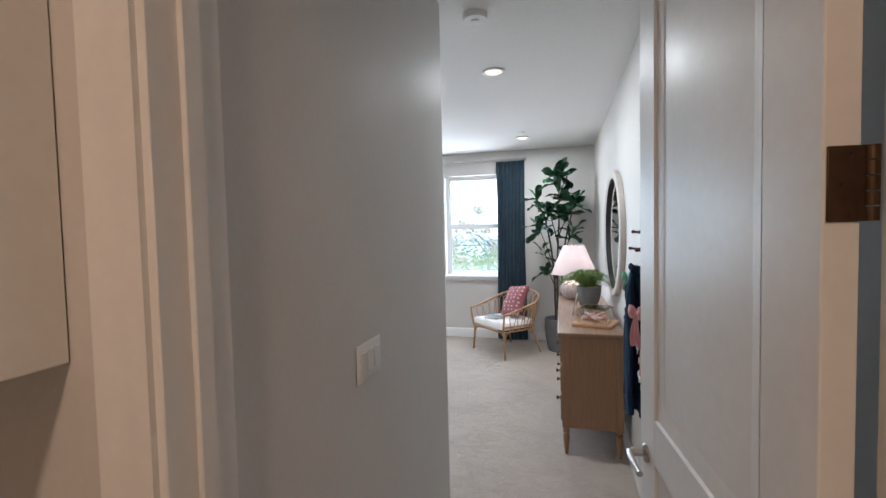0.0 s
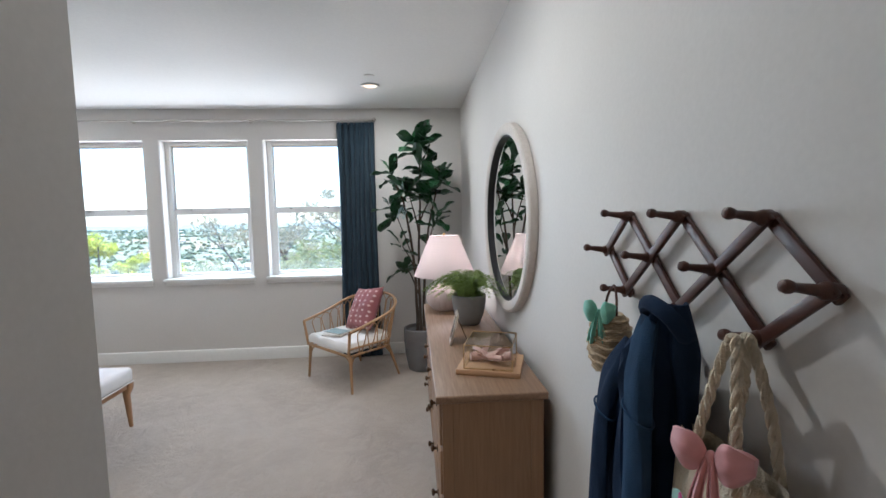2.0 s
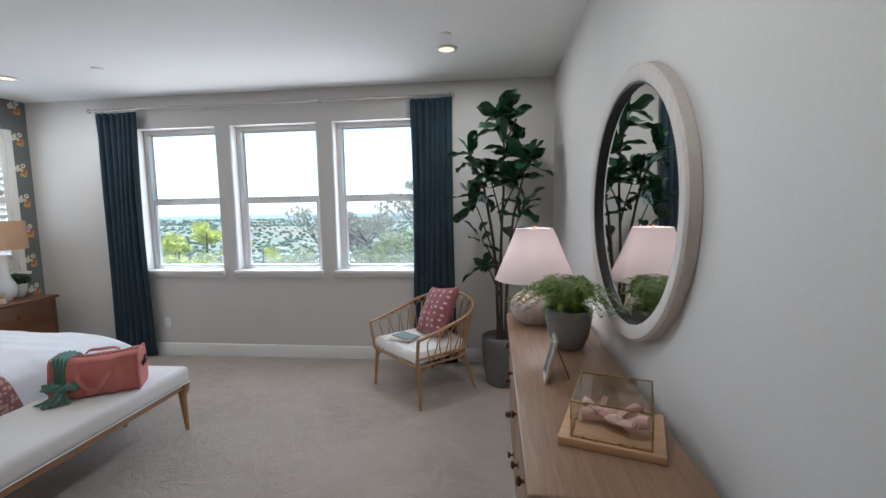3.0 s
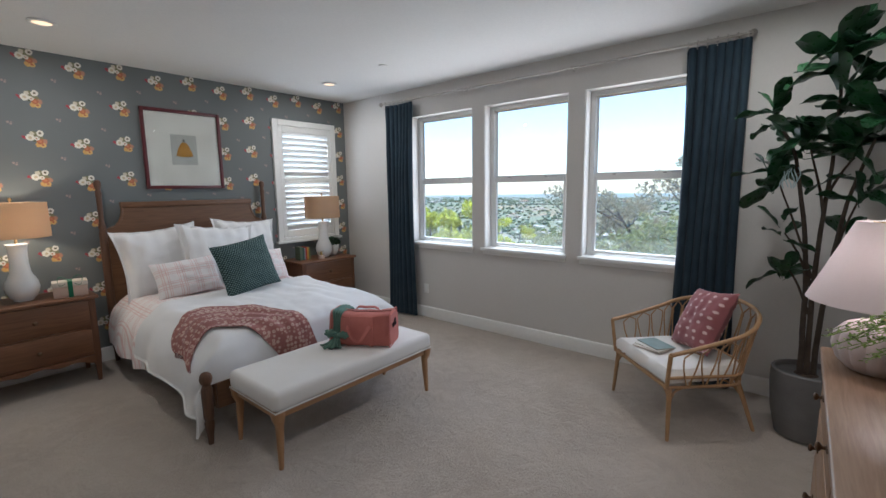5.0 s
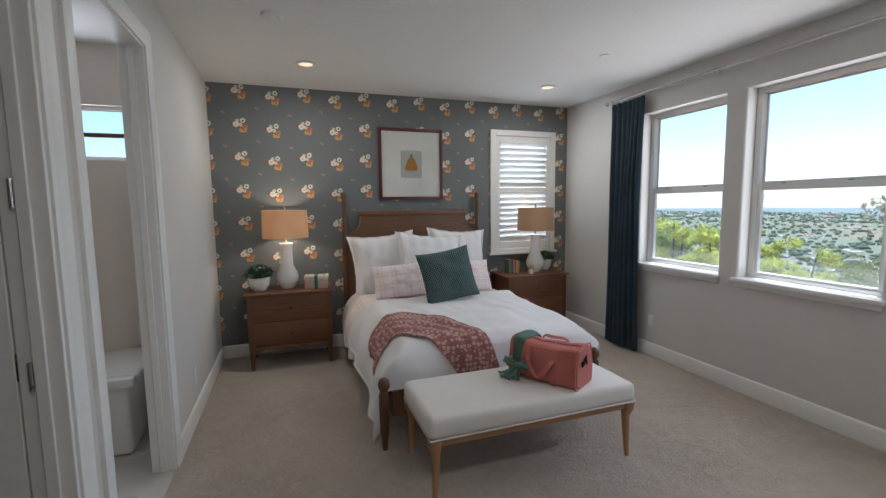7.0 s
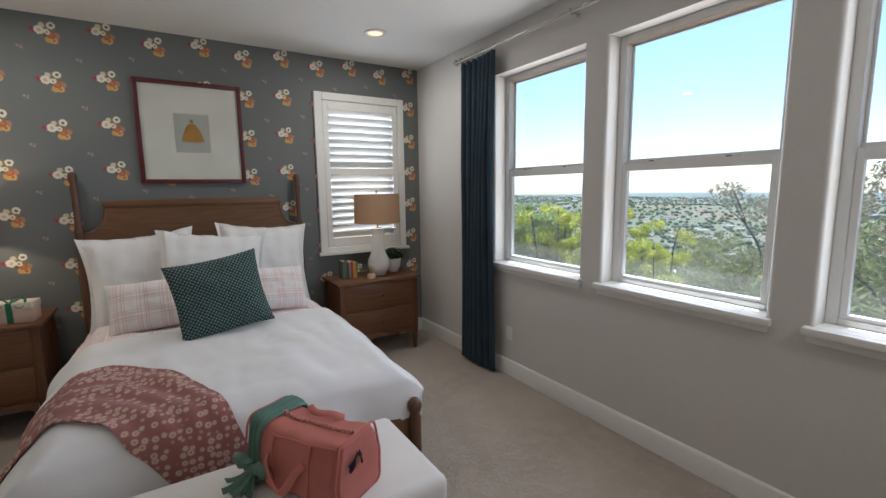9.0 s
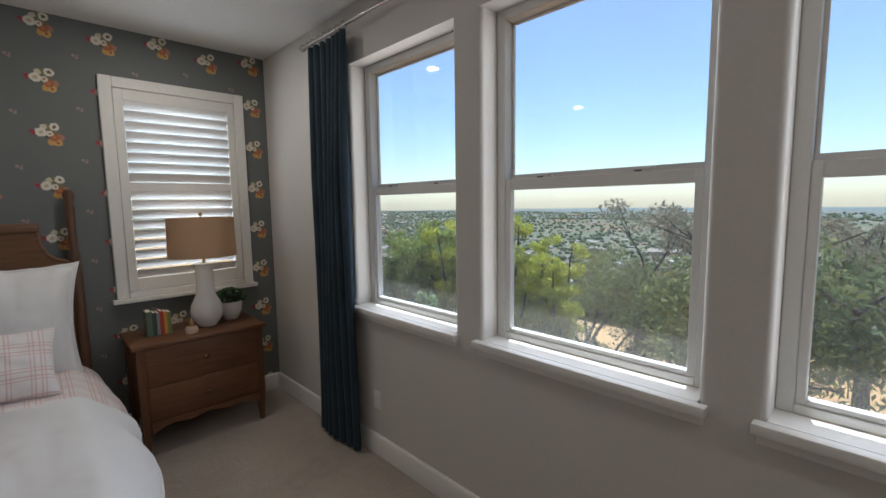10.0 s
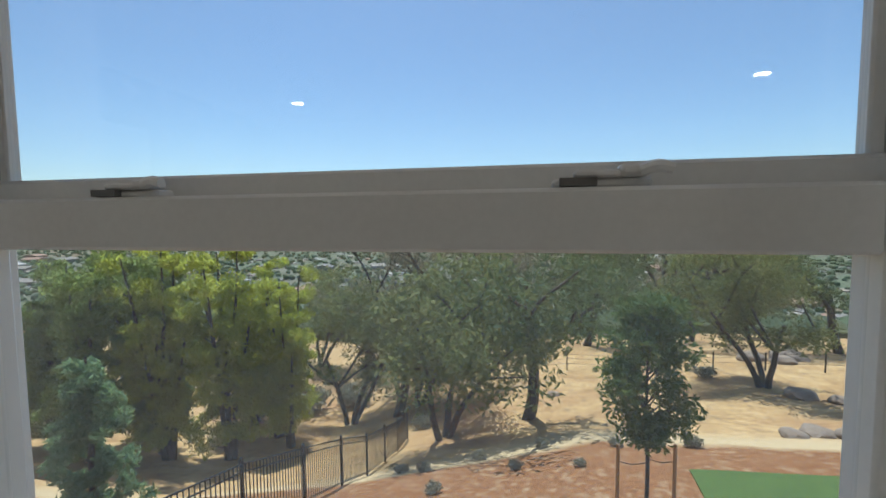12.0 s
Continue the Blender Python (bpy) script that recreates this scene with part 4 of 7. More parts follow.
def pillow(w, h, t, flange=0.0, seed=0.0, edge=0.0):
    """A stuffed cushion lying in its own x-y plane."""
    bm = bmesh.new()
    nu, ear = 26, 0.12 if flange else 0.075
    for s in (1, -1):
        vs = []
        for i in range(nu + 1):
            row = []
            for j in range(nu + 1):
                u, v = 2 * i / nu - 1, 2 * j / nu - 1
                x = u * w / 2 * (1 - ear * (1 - v * v) * abs(u) ** 3)
                y = v * h / 2 * (1 - ear * (1 - u * u) * abs(v) ** 3)
                body = max(0.0, (1 - (abs(u) / (1 - flange)) ** 2.4)) * max(0.0, (1 - (abs(v) / (1 - flange)) ** 2.4)) if abs(u) < 1 - flange and abs(v) < 1 - flange else 0.0
                z = s * (0.003 + t / 2 * body ** 0.55)
                q = Vector((x, y, z))
                z += 0.012 * wob(q, 9, seed + s) * body ** 0.3 + 0.010 * wob(q, 22, seed) * (0.3 + body)
                z += (0.012 * math.sin(u * 17 + seed) * (1 - body) if flange else 0)
                row.append(bm.verts.new((x, y, z)))
            vs.append(row)
        for i in range(nu):
            for j in range(nu):
                c = (vs[i][j], vs[i + 1][j], vs[i + 1][j + 1], vs[i][j + 1])
                bm.faces.new(c if s > 0 else c[::-1])
    bmesh.ops.remove_doubles(bm, verts=bm.verts[:], dist=0.0075)
    return bm


def put_pillow(name, size, m, material, label, group="", **more):
    p = mesh_object(name, pillow(*size, **more), material)
    p.matrix_world = m
    return tagged(p, label, "pillow", group)


def lean(x, y, z, back, turn=0.0, roll=0.0):
    """Stands a pillow up facing down the bed (+x), leaning back by the given degrees."""
    return Matrix.Translation((x, y, z)) @ pose(0, 0, 0, 0, 0, turn) @ pose(0, 0, 0, 0, 90 - back, 0) @ pose(0, 0, 0, 0, 0, 90 + roll)


EURO = "large white linen pillow with a flanged edge"
put_pillow("pillow", (0.71, 0.69, 0.22), lean(-4.40, 3.01, 0.925, 16, -5, 5), LINEN, EURO, "white bed pillows", flange=0.09, seed=1)
put_pillow("pillow", (0.71, 0.69, 0.22), lean(-4.41, 3.83, 0.945, 14, 5, -4), LINEN, EURO, "white bed pillows", flange=0.09, seed=2)
put_pillow("pillow", (0.73, 0.64, 0.20), lean(-4.20, 3.44, 0.950, 20, 0, -5), LINEN, EURO, "white bed pillows", flange=0.09, seed=3)
put_pillow("plaid_pillow", (0.54, 0.35, 0.15), lean(-4.03, 3.08, 0.81, 28, -6, 4), PLAID, "white pillow with pink plaid lines", "plaid bed pillows", seed=4)
put_pillow("plaid_pillow", (0.54, 0.35, 0.15), lean(-4.03, 3.78, 0.82, 28, 6, -4), PLAID, "white pillow with pink plaid lines", "plaid bed pillows", seed=5)
put_pillow("green_cushion", (0.53, 0.48, 0.17), lean(-3.63, 3.43, 0.905, 17, 3, 8), knit("green_weave", (0.014, 0.038, 0.038), (0.17, 0.235, 0.220), 0.0165), "dark green woven cushion propped on the bed", seed=6)

# ---- bench ----
bench = thing("bench", (-2.215, 3.357, 0), "white upholstered bench on tapered oak legs", "bench")
bx, by = 0.275, 0.652
part("cushion", new_box((-bx, -by, 0.345), (bx, by, 0.465), 0.035, 4), SEAT_CLOTH, bench, "white fabric cushion")
bm = bmesh.new()
tube(bm, [(sx * (bx - 0.004), sy * (by - 0.004), 0.352) for sx, sy in ((1, 1), (1, -1), (-1, -1), (-1, 1), (1, 1))], 0.005, 6)
part("piping", bm, SEAT_CLOTH, bench)
for lo, hi in (((-bx + 0.02, -by + 0.02, 0.305), (-bx + 0.045, by - 0.02, 0.345)), ((bx - 0.045, -by + 0.02, 0.305), (bx - 0.02, by - 0.02, 0.345)),
               ((-bx + 0.045, -by + 0.02, 0.305), (bx - 0.045, -by + 0.045, 0.345)), ((-bx + 0.045, by - 0.045, 0.305), (bx - 0.045, by - 0.02, 0.345))):
    part("rail", new_box(lo, hi, 0.004), OAK_Y, bench)
for sx in (-1, 1):
    for sy in (-1, 1):
        bm = bmesh.new()
        loops = []
        for z, s, fx, fy in ((0.345, 0.040, 0.000, 0.000), (0.300, 0.036, 0.000, 0.000), (0.255, 0.024, 0.006, 0.008), (0.12, 0.019, 0.000, 0.004), (0.0, 0.013, -0.004, -0.002)):
            cx, cy = sx * (bx - 0.035 - fx), sy * (by - 0.035 - fy)
            loops.append([Vector((cx + s * math.copysign(abs(math.cos(t)) ** 0.6, math.cos(t)) * 0.9, cy + s * math.copysign(abs(math.sin(t)) ** 0.6, math.sin(t)) * 0.9, z)) for t in (k * math.pi / 6 for k in range(12))])
        rings(bm, loops)
        part("leg", bm, OAK, bench)

# weekender bag and scarf on the bench
PINK = mat("pink_canvas", (0.55, 0.190, 0.155), (0.47, 0.150, 0.120), 8, 0.85, bump=0.35, bscale=260, distance=0.003)
bag = thing("weekender_bag", pose(-2.205, 3.575, 0.466, 0, 0, -60), "coral pink canvas bag resting on the bench", "bag")
BAG_L, BAG_D, BAG_H = 0.222, 0.118, 0.232


def bag_section(t, y, grow=0.0):
    """A point round the bag's section at y: t = 0 is the front, a quarter turn up the top."""
    c, s_ = math.copysign(abs(math.cos(t)) ** 0.28, math.cos(t)), math.copysign(abs(math.sin(t)) ** 0.30, math.sin(t))
    top = max(0.0, s_)
    x = (BAG_D + grow) * c * (1 - 0.20 * top)
    z = BAG_H / 2 + (BAG_H / 2 + grow) * s_ - top * (0.020 * math.cos(y * 7) - 0.010)
    q = Vector((x, y, z))
    q.x += 0.009 * wob(q, 9, 3) + 0.005 * wob(q, 24, 5)
    if s_ > -0.6:
        q.z += 0.010 * wob(q, 8, 5) + 0.004 * wob(q, 26, 2)
    return q


bm = bmesh.new()
loops = []
for k in range(25):
    e = 2 * k / 24 - 1
    y = BAG_L * math.copysign(abs(e) ** 0.85, e)
    shrink = -0.012 * abs(e) ** 14
    loops.append([bag_section(2 * math.pi * i / 48, y, shrink) for i in range(48)])
rings(bm, loops)
part("body", bm, PINK, bag)
for sy in (-1, 1):
    bm = bmesh.new()
    tube(bm, [bag_section(2 * math.pi * i / 48, sy * (BAG_L - 0.006), 0.003) for i in range(49)], 0.0048, 6)
    part("piping", bm, PINK, bag)
bm = bmesh.new()
tube(bm, [bag_section(0.62, -BAG_L + 0.012 + 0.0174 * k, 0.001) for k in range(25)], 0.0035, 6)
part("seam", bm, PINK, bag)
for k, y0 in enumerate((-0.085, 0.085)):
    bm = bmesh.new()
    sheet(bm, lambda u, v: bag_section(-0.75 + 1.30 * u, y0 + (v - 0.5) * 0.030, 0.0045), 10, 3, 0.004)
    part("strap", bm, PINK, bag)
bm = bmesh.new()
arc = smooth_path([(0.126, -0.085, 0.150), (0.150, -0.070, 0.130), (0.158, -0.035, 0.075), (0.160, 0.0, 0.050), (0.158, 0.035, 0.080), (0.150, 0.070, 0.135), (0.126, 0.085, 0.155)], 6)
tube(bm, arc, 0.014, 8, flat=0.32)
part("handle", bm, PINK, bag)
bm = bmesh.new()
arc = smooth_path([(-0.085, -0.085, 0.222), (-0.060, -0.060, 0.243), (-0.030, 0.0, 0.250), (-0.055, 0.060, 0.245), (-0.085, 0.085, 0.222)], 6)
tube(bm, arc, 0.014, 8, flat=0.32)
part("handle", bm, PINK, bag)
bm = bmesh.new()
tube(bm, [bag_section(math.pi / 2, -0.205 + 0.41 * k / 59) + Vector((0.0025 * math.sin(2.1 * k), 0, 0.003 + 0.0025 * math.cos(1.7 * k))) for k in range(60)], 0.0075, 8)
part("zip", bm, mat("pink_zip", (0.50, 0.20, 0.17), None, 20, 0.6), bag, "gathered pink zip along the top")
RIBBON = mat("dark_ribbon", (0.03, 0.012, 0.02), None, 20, 0.7)
for k in (-1, 1):
    bm = bmesh.new()
    sheet(bm, lambda u, v: Vector((0.030 + k * (0.006 + 0.026 * u) + 0.004 * math.sin(7 * v), BAG_L + 0.010 + 0.010 * math.sin(3 * u + v), 0.190 - 0.045 * u + (v - 0.5) * 0.022)), 8, 4, 0.003)
    part("luggage_tag", bm, RIBBON, bag, "dark ribbon tag")

GREEN = mat("sage_cloth", (0.140, 0.235, 0.185), (0.100, 0.180, 0.138), 14, 0.9, bump=0.3, bscale=240, distance=0.003)
sc = thing("scarf", pose(-2.205, 3.575, 0.466, 0, 0, -60), "sage green scarf knotted round the bag", "scarf")
bm = bmesh.new()


def scarf_wrap(u, v):
    t = math.pi * 1.12 - u * math.pi * 1.28
    y = -0.165 + (v - 0.5) * (0.092 + 0.020 * math.sin(5 * u + 1) - 0.045 * max(0, u - 0.7) / 0.3)
    fold = 0.5 + 0.5 * math.sin(v * 26 + 2.5 * math.sin(4 * u))
    return bag_section(t, y, 0.006 + 0.016 * fold * math.sin(math.pi * min(1, max(0, v * 0.96 + 0.02))) ** 0.5)


sheet(bm, scarf_wrap, 48, 32, 0.004)
part("wrap", bm, GREEN, sc)
for k, (dx, dy, wide) in enumerate(((0.030, -0.090, 0.050), (0.075, -0.045, 0.055), (0.055, 0.020, 0.035))):
    bm = bmesh.new()
    sheet(bm, lambda u, v: Vector((0.135 + dx * u + 0.006 * math.sin(9 * v), -0.150 + dy * u + (v - 0.5) * (0.025 + wide * u), 0.075 * (1 - u) ** 1.6 + 0.008 + 0.012 * (0.5 + 0.5 * math.sin(20 * v + k)) * (0.3 + u))), 14, 16, 0.004)
    part("tail", bm, GREEN, sc)
for k, (dy, dz, r) in enumerate(((-0.052, 0.020, 0.030), (0.046, 0.012, 0.027), (0.0, 0.0, 0.020))):
    bm = bmesh.new()
    bmesh.ops.create_uvsphere(bm, u_segments=22, v_segments=14, radius=r)
    for v in bm.verts:
        v.co *= 1 + 0.16 * math.sin(6 * math.atan2(v.co.y, v.co.z) + 3 * k) * (r > 0.021)
        v.co.x *= 0.62
        v.co.y *= 1.5 if r > 0.021 else 0.9
        v.co += Vector((0.142, -0.150 + dy, 0.078 + dz))
    part("bow_loop" if k < 2 else "knot", bm, GREEN, sc)


# ---- nightstands ----
def nightstand():
    t = thing("nightstand", (-4.735, 2.065, 0), "dark walnut nightstand with two drawers and round knobs", "nightstand", "nightstands by the bed")
    d, w, h = 0.46, 0.765, 0.735
    part("top", new_box((0, -w / 2 - 0.022, h - 0.026), (d + 0.018, w / 2 + 0.022, h), 0.006), WALNUT, t)
    bm = bmesh.new()
    box(bm, (0.01, -w / 2 + 0.02, 0.21), (d - 0.02, -w / 2 + 0.04, h - 0.026))
    box(bm, (0.01, w / 2 - 0.04, 0.21), (d - 0.02, w / 2 - 0.02, h - 0.026))
    box(bm, (0.01, -w / 2 + 0.04, 0.21), (0.025, w / 2 - 0.04, h - 0.026))
    box(bm, (0.025, -w / 2 + 0.04, 0.21), (d - 0.02, w / 2 - 0.04, 0.23))
    box(bm, (d - 0.022, -w / 2 + 0.045, 0.456), (d - 0.004, w / 2 - 0.045, 0.468))
    part("body", bm, WALNUT, t)
    bm = bmesh.new()
    sheet(bm, lambda u, v: Vector((d - 0.006, (u - 0.5) * (w - 0.10), 0.232 - v * (0.030 + 0.035 * (1 - math.sin(math.pi * u) ** 0.5) + 0.010 * math.cos(6 * math.pi * u)))), 40, 2, 0.016)
    part("apron", bm, WALNUT, t)
    for z0, z1 in ((0.236, 0.453), (0.471, 0.704)):
        dr = part("drawer", new_box((d - 0.024, -w / 2 + 0.048, z0), (d - 0.001, w / 2 - 0.048, z1), 0.003), WALNUT, t)
        bm = bmesh.new()
        lathe(bm, [(0.008, 0), (0.007, 0.012), (0.015, 0.020), (0.017, 0.027), (0.012, 0.033), (0.003, 0.035)], 16)
        bmesh.ops.transform(bm, matrix=pose(d - 0.001, 0, (z0 + z1) / 2, 0, 90), verts=bm.verts[:])
        part("knob", bm, BRONZE, dr, "round bronze knob")
    for sy in (-1, 1):
        for x in (0.03, d - 0.03):
            bm = bmesh.new()
            loops = [[Vector((x + s * a, sy * (w / 2 - 0.026) + s * b, z)) for a, b in ((-1, -1), (1, -1), (1, 1), (-1, 1))] for z, s in ((h - 0.027, 0.024), (0.22, 0.024), (0.17, 0.021), (0.0, 0.013))]
            rings(bm, loops)
            part("leg", bm, WALNUT_Z, t)
    return t


ns = nightstand()
copy_thing(ns, pose(-4.745, 4.785, -0.012))["label"] = "dark walnut nightstand standing below the shuttered window"
NS_Z = 0.736


def gourd_lamp(m, lit):
    t = thing("table_lamp", m, "white ceramic bottle lamp with a drum shade" + (", lit" if lit else ""), "table lamp", "bedside table lamps")
    bm = bmesh.new()
    lathe(bm, [(0.055, 0.0), (0.062, 0.006), (0.062, 0.014), (0.080, 0.030), (0.100, 0.070), (0.106, 0.110), (0.098, 0.155), (0.078, 0.195), (0.064, 0.225), (0.057, 0.30), (0.058, 0.40), (0.064, 0.435), (0.067, 0.445), (0.062, 0.450), (0.02, 0.452)], 36)
    part("base", bm, CERAMIC, t, "glossy white ceramic base")
    bm = bmesh.new()
    lathe(bm, [(0.010, 0.452), (0.010, 0.50), (0.014, 0.505), (0.014, 0.56), (0.004, 0.565)], 14)
    lathe(bm, [(0.003, 0.565), (0.003, 0.775), (0.010, 0.785), (0.012, 0.797), (0.006, 0.808)], 12)
    for k in range(3):
        q = 2 * math.pi * k / 3
        tube(bm, [(0, 0, 0.765), (0.208 * math.cos(q), 0.208 * math.sin(q), 0.765)], 0.002, 5)
    part("stem", bm, BRASS, t, "brass stem and finial")
    bm = bmesh.new()
    lathe(bm, [(0.216, 0.500), (0.210, 0.770), (0.2085, 0.770), (0.2145, 0.500)], 48, cap=False)
    bm.verts.ensure_lookup_table()
    part("shade", bm, SHADE_A, t, "beige linen drum shade")
    return t


SHADE_A = shade_cloth("linen_shade", (0.62, 0.47, 0.33), 0.45)
la = gourd_lamp(pose(-4.50, 2.05, NS_Z), True)
copy_thing(la, pose(-4.51, 4.87, NS_Z - 0.012))["label"] = "white ceramic bottle lamp with a drum shade by the window"
lamp("bedside_bulb", "POINT", 2.6, pose(-4.50, 2.05, NS_Z + 0.62), (1.0, 0.78, 0.52), size=0.035)
lamp("bedside_bulb", "POINT", 0.5, pose(-4.51, 4.87, NS_Z + 0.61), (1.0, 0.78, 0.52), size=0.035)


def leaf_blob(bm, at, n, spread, size, rise, seed):
    """Many small folded leaves round a centre."""
    rnd = random.Random(seed)
    for _ in range(n):
        th, ph = rnd.uniform(0, 2 * math.pi), rnd.uniform(0.05, 1.35)
        r = spread * rnd.uniform(0.45, 1.0)
        c = Vector((at[0] + r * math.cos(th) * math.sin(ph), at[1] + r * math.sin(th) * math.sin(ph), at[2] + r * rise * math.cos(ph)))
        m = Matrix.Translation(c) @ pose(0, 0, 0, rnd.uniform(-60, 60), rnd.uniform(-60, 60), rnd.uniform(0, 360))
        s = size * rnd.uniform(0.7, 1.3)
        p = [bm.verts.new(m @ Vector(q)) for q in ((0, -s, 0), (s * 0.5, -s * 0.1, s * 0.18), (0, s, 0), (-s * 0.5, -s * 0.1, s * 0.18), (0, 0, -s * 0.05))]
        bm.faces.new((p[0], p[1], p[2], p[4]))
        bm.faces.new((p[0], p[4], p[2], p[3]))


LEAF = mat("small_leaf", (0.035, 0.085, 0.030), (0.022, 0.055, 0.022), 30, 0.5, vary=0.2)
PETAL = mat("white_petal", (0.80, 0.79, 0.74), None, 30, 0.6)


def flower_pot(m, r, h, flowers, label):
    t = thing("potted_plant", m, label, "plant")
    bm = bmesh.new()
    lathe(bm, [(r * 0.55, 0), (r * 0.66, h * 0.08), (r * 0.90, h * 0.45), (r, h * 0.95), (r * 0.99, h), (r * 0.90, h), (r * 0.88, h * 0.9)], 30)
    part("pot", bm, CERAMIC, t, "white ceramic pot")
    bm = bmesh.new()
    leaf_blob(bm, (0, 0, h * 0.9), 620, r * 1.45, 0.018, 0.95, 5)
    for k in range(14):
        q = k * 2.4
        tube(bm, [(0, 0, h * 0.85), (r * 0.6 * math.cos(q), r * 0.6 * math.sin(q), h * 1.3), (r * 1.15 * math.cos(q), r * 1.15 * math.sin(q), h * 1.35)], 0.0016, 4)
    part("foliage", bm, LEAF, t)
    if flowers:
        bm = bmesh.new()
        rnd = random.Random(8)
        for k in range(flowers):
            q = k * 2.399
            c = Vector((r * 0.85 * rnd.uniform(0.2, 1.1) * math.cos(q), r * 0.85 * rnd.uniform(0.2, 1.1) * math.sin(q), h * 0.9 + r * rnd.uniform(0.85, 1.2)))
            for j in range(5):
                a = 2 * math.pi * j / 5
                mm = Matrix.Translation(c) @ pose(0, 0, 0, rnd.uniform(-30, 30), rnd.uniform(10, 40), math.degrees(a))
                v = [bm.verts.new(mm @ Vector(p)) for p in ((0.001, 0, 0), (0.008, -0.006, 0.002), (0.017, 0, 0.001), (0.008, 0.006, 0.002))]
                bm.faces.new(v)
        part("blossoms", bm, PETAL, t, "small white blossoms")
    return t


flower_pot(pose(-4.46, 1.79, NS_Z), 0.102, 0.130, 34, "white pot of small white flowers on the nightstand")
flower_pot(pose(-4.58, 5.05, NS_Z - 0.012), 0.084, 0.135, 6, "leafy green plant in a white pot beside the lamp")

# gift box
g = thing("gift_box", pose(-4.40, 2.320, NS_Z, 0, 0, -8) @ Matrix.Diagonal((1.2, 1.28, 1.25, 1)), "pale keepsake box tied with a green ribbon on the nightstand", "box")
BLUSH = mat("blush_paper", (0.58, 0.42, 0.33), (0.53, 0.38, 0.30), 12, 0.7)
part("base", new_box((-0.055, -0.085, 0), (0.055, 0.085, 0.075), 0.003), BLUSH, g)
part("lid", new_box((-0.058, -0.088, 0.070), (0.058, 0.088, 0.102), 0.004), mat("ivory_paper", (0.66, 0.58, 0.48), None, 12, 0.7), g)
RIB = mat("emerald_ribbon", (0.015, 0.16, 0.075), (0.010, 0.11, 0.05), 20, 0.45)
part("band", new_box((-0.0605, -0.012, 0.0), (0.0605, 0.012, 0.1045), 0.002, 1), RIB, g)
for s in (-1, 1):
    bm = bmesh.new()
    sheet(bm, lambda u, v: Vector((0.045 + 0.022 * (v - 0.5) * (0.5 + u), s * (0.005 + 0.055 * math.sin(math.pi * u * 0.9)), 0.100 + 0.030 * math.sin(2 * math.pi * u * 0.9) + 0.008)), 14, 4, 0.003)
    part("bow", bm, RIB, g)

# books and photo globe on the far nightstand
rnd = random.Random(4)
y = 4.50
for k, (c, w, h) in enumerate((((0.12, 0.16, 0.10), 0.034, 0.165), ((0.05, 0.10, 0.075), 0.022, 0.155), ((0.30, 0.26, 0.30), 0.018, 0.150), ((0.45, 0.05, 0.03), 0.020, 0.158), ((0.60, 0.30, 0.04), 0.020, 0.150), ((0.22, 0.26, 0.10), 0.022, 0.146))):
    bk = thing("book", (-4.53, y, NS_Z - 0.012), "small upright hardback book with a coloured spine", "book", "books on the nightstand")
    m = mat("book_cover_%d" % k, c, None, 14, 0.6)
    bm = bmesh.new()
    box(bm, (-0.055, 0.0, 0), (0.055, 0.0025, h), 0.0008, 1)
    box(bm, (-0.055, w - 0.0025, 0), (0.055, w, h), 0.0008, 1)
    box(bm, (0.0525, 0.0025, 0), (0.055, w - 0.0025, h))
    part("cover", bm, m, bk)
    part("pages", new_box((-0.052, 0.0026, 0.003), (0.0522, w - 0.0026, h - 0.003)), mat("page_edges", (0.66, 0.60, 0.48), None, 60, 0.9), bk)
    y += w + 0.001
sg = thing("snow_globe", (-4.38, 4.735, NS_Z - 0.012), "small glass globe on a pale base", "ornament")
bm = bmesh.new()
lathe(bm, [(0.040, 0), (0.042, 0.006), (0.036, 0.040), (0.030, 0.046)], 24)
part("base", bm, BLUSH, sg)
bm = bmesh.new()
bmesh.ops.create_uvsphere(bm, u_segments=24, v_segments=14, radius=0.036, matrix=Matrix.Translation((0, 0, 0.078)))
part("globe", bm, CLEAR, sg)
bm = bmesh.new()
lathe(bm, [(0.016, 0.046), (0.012, 0.060), (0.016, 0.072), (0.004, 0.098)], 12)
part("figure", bm, mat("gold_paint", (0.50, 0.34, 0.12), None, 20, 0.35, 0.8), sg)

# ---- framed picture ----
pic = thing("framed_picture", (LEFT, 3.413, 1.997), "dark red framed print with a mustard bell shape", "picture")
hw, hh, f = 0.370, 0.392, 0.032
RED = wood("red_frame", (0.110, 0.018, 0.022), (0.075, 0.012, 0.015), "z", 0.35, False)
for lo, hi in (((0.002, -hw, -hh), (0.030, -hw + f, hh)), ((0.002, hw - f, -hh), (0.030, hw, hh)), ((0.002, -hw + f, hh - f), (0.030, hw - f, hh)), ((0.002, -hw + f, -hh), (0.030, hw - f, -hh + f))):
    part("frame_side", new_box(lo, hi, 0.004), RED, pic)
part("mat_board", new_box((0.004, -hw + f, -hh + f), (0.012, hw - f, hh - f)), mat("mat_board", (0.76, 0.74, 0.70), None, 6, 0.9), pic)
part("print", new_box((0.012, -0.122, -0.150), (0.0135, 0.122, 0.150)), mat("print_paper", (0.47, 0.47, 0.45), (0.44, 0.44, 0.42), 10, 0.9), pic)
bm = bmesh.new()
sheet(bm, lambda u, v: Vector((0.0155, (u - 0.5) * 2 * (0.012 + 0.068 * v ** 0.55), 0.075 - 0.135 * v - 0.012 * math.cos(3.0 * (u - 0.5)) * v)), 16, 12, 0.0012)
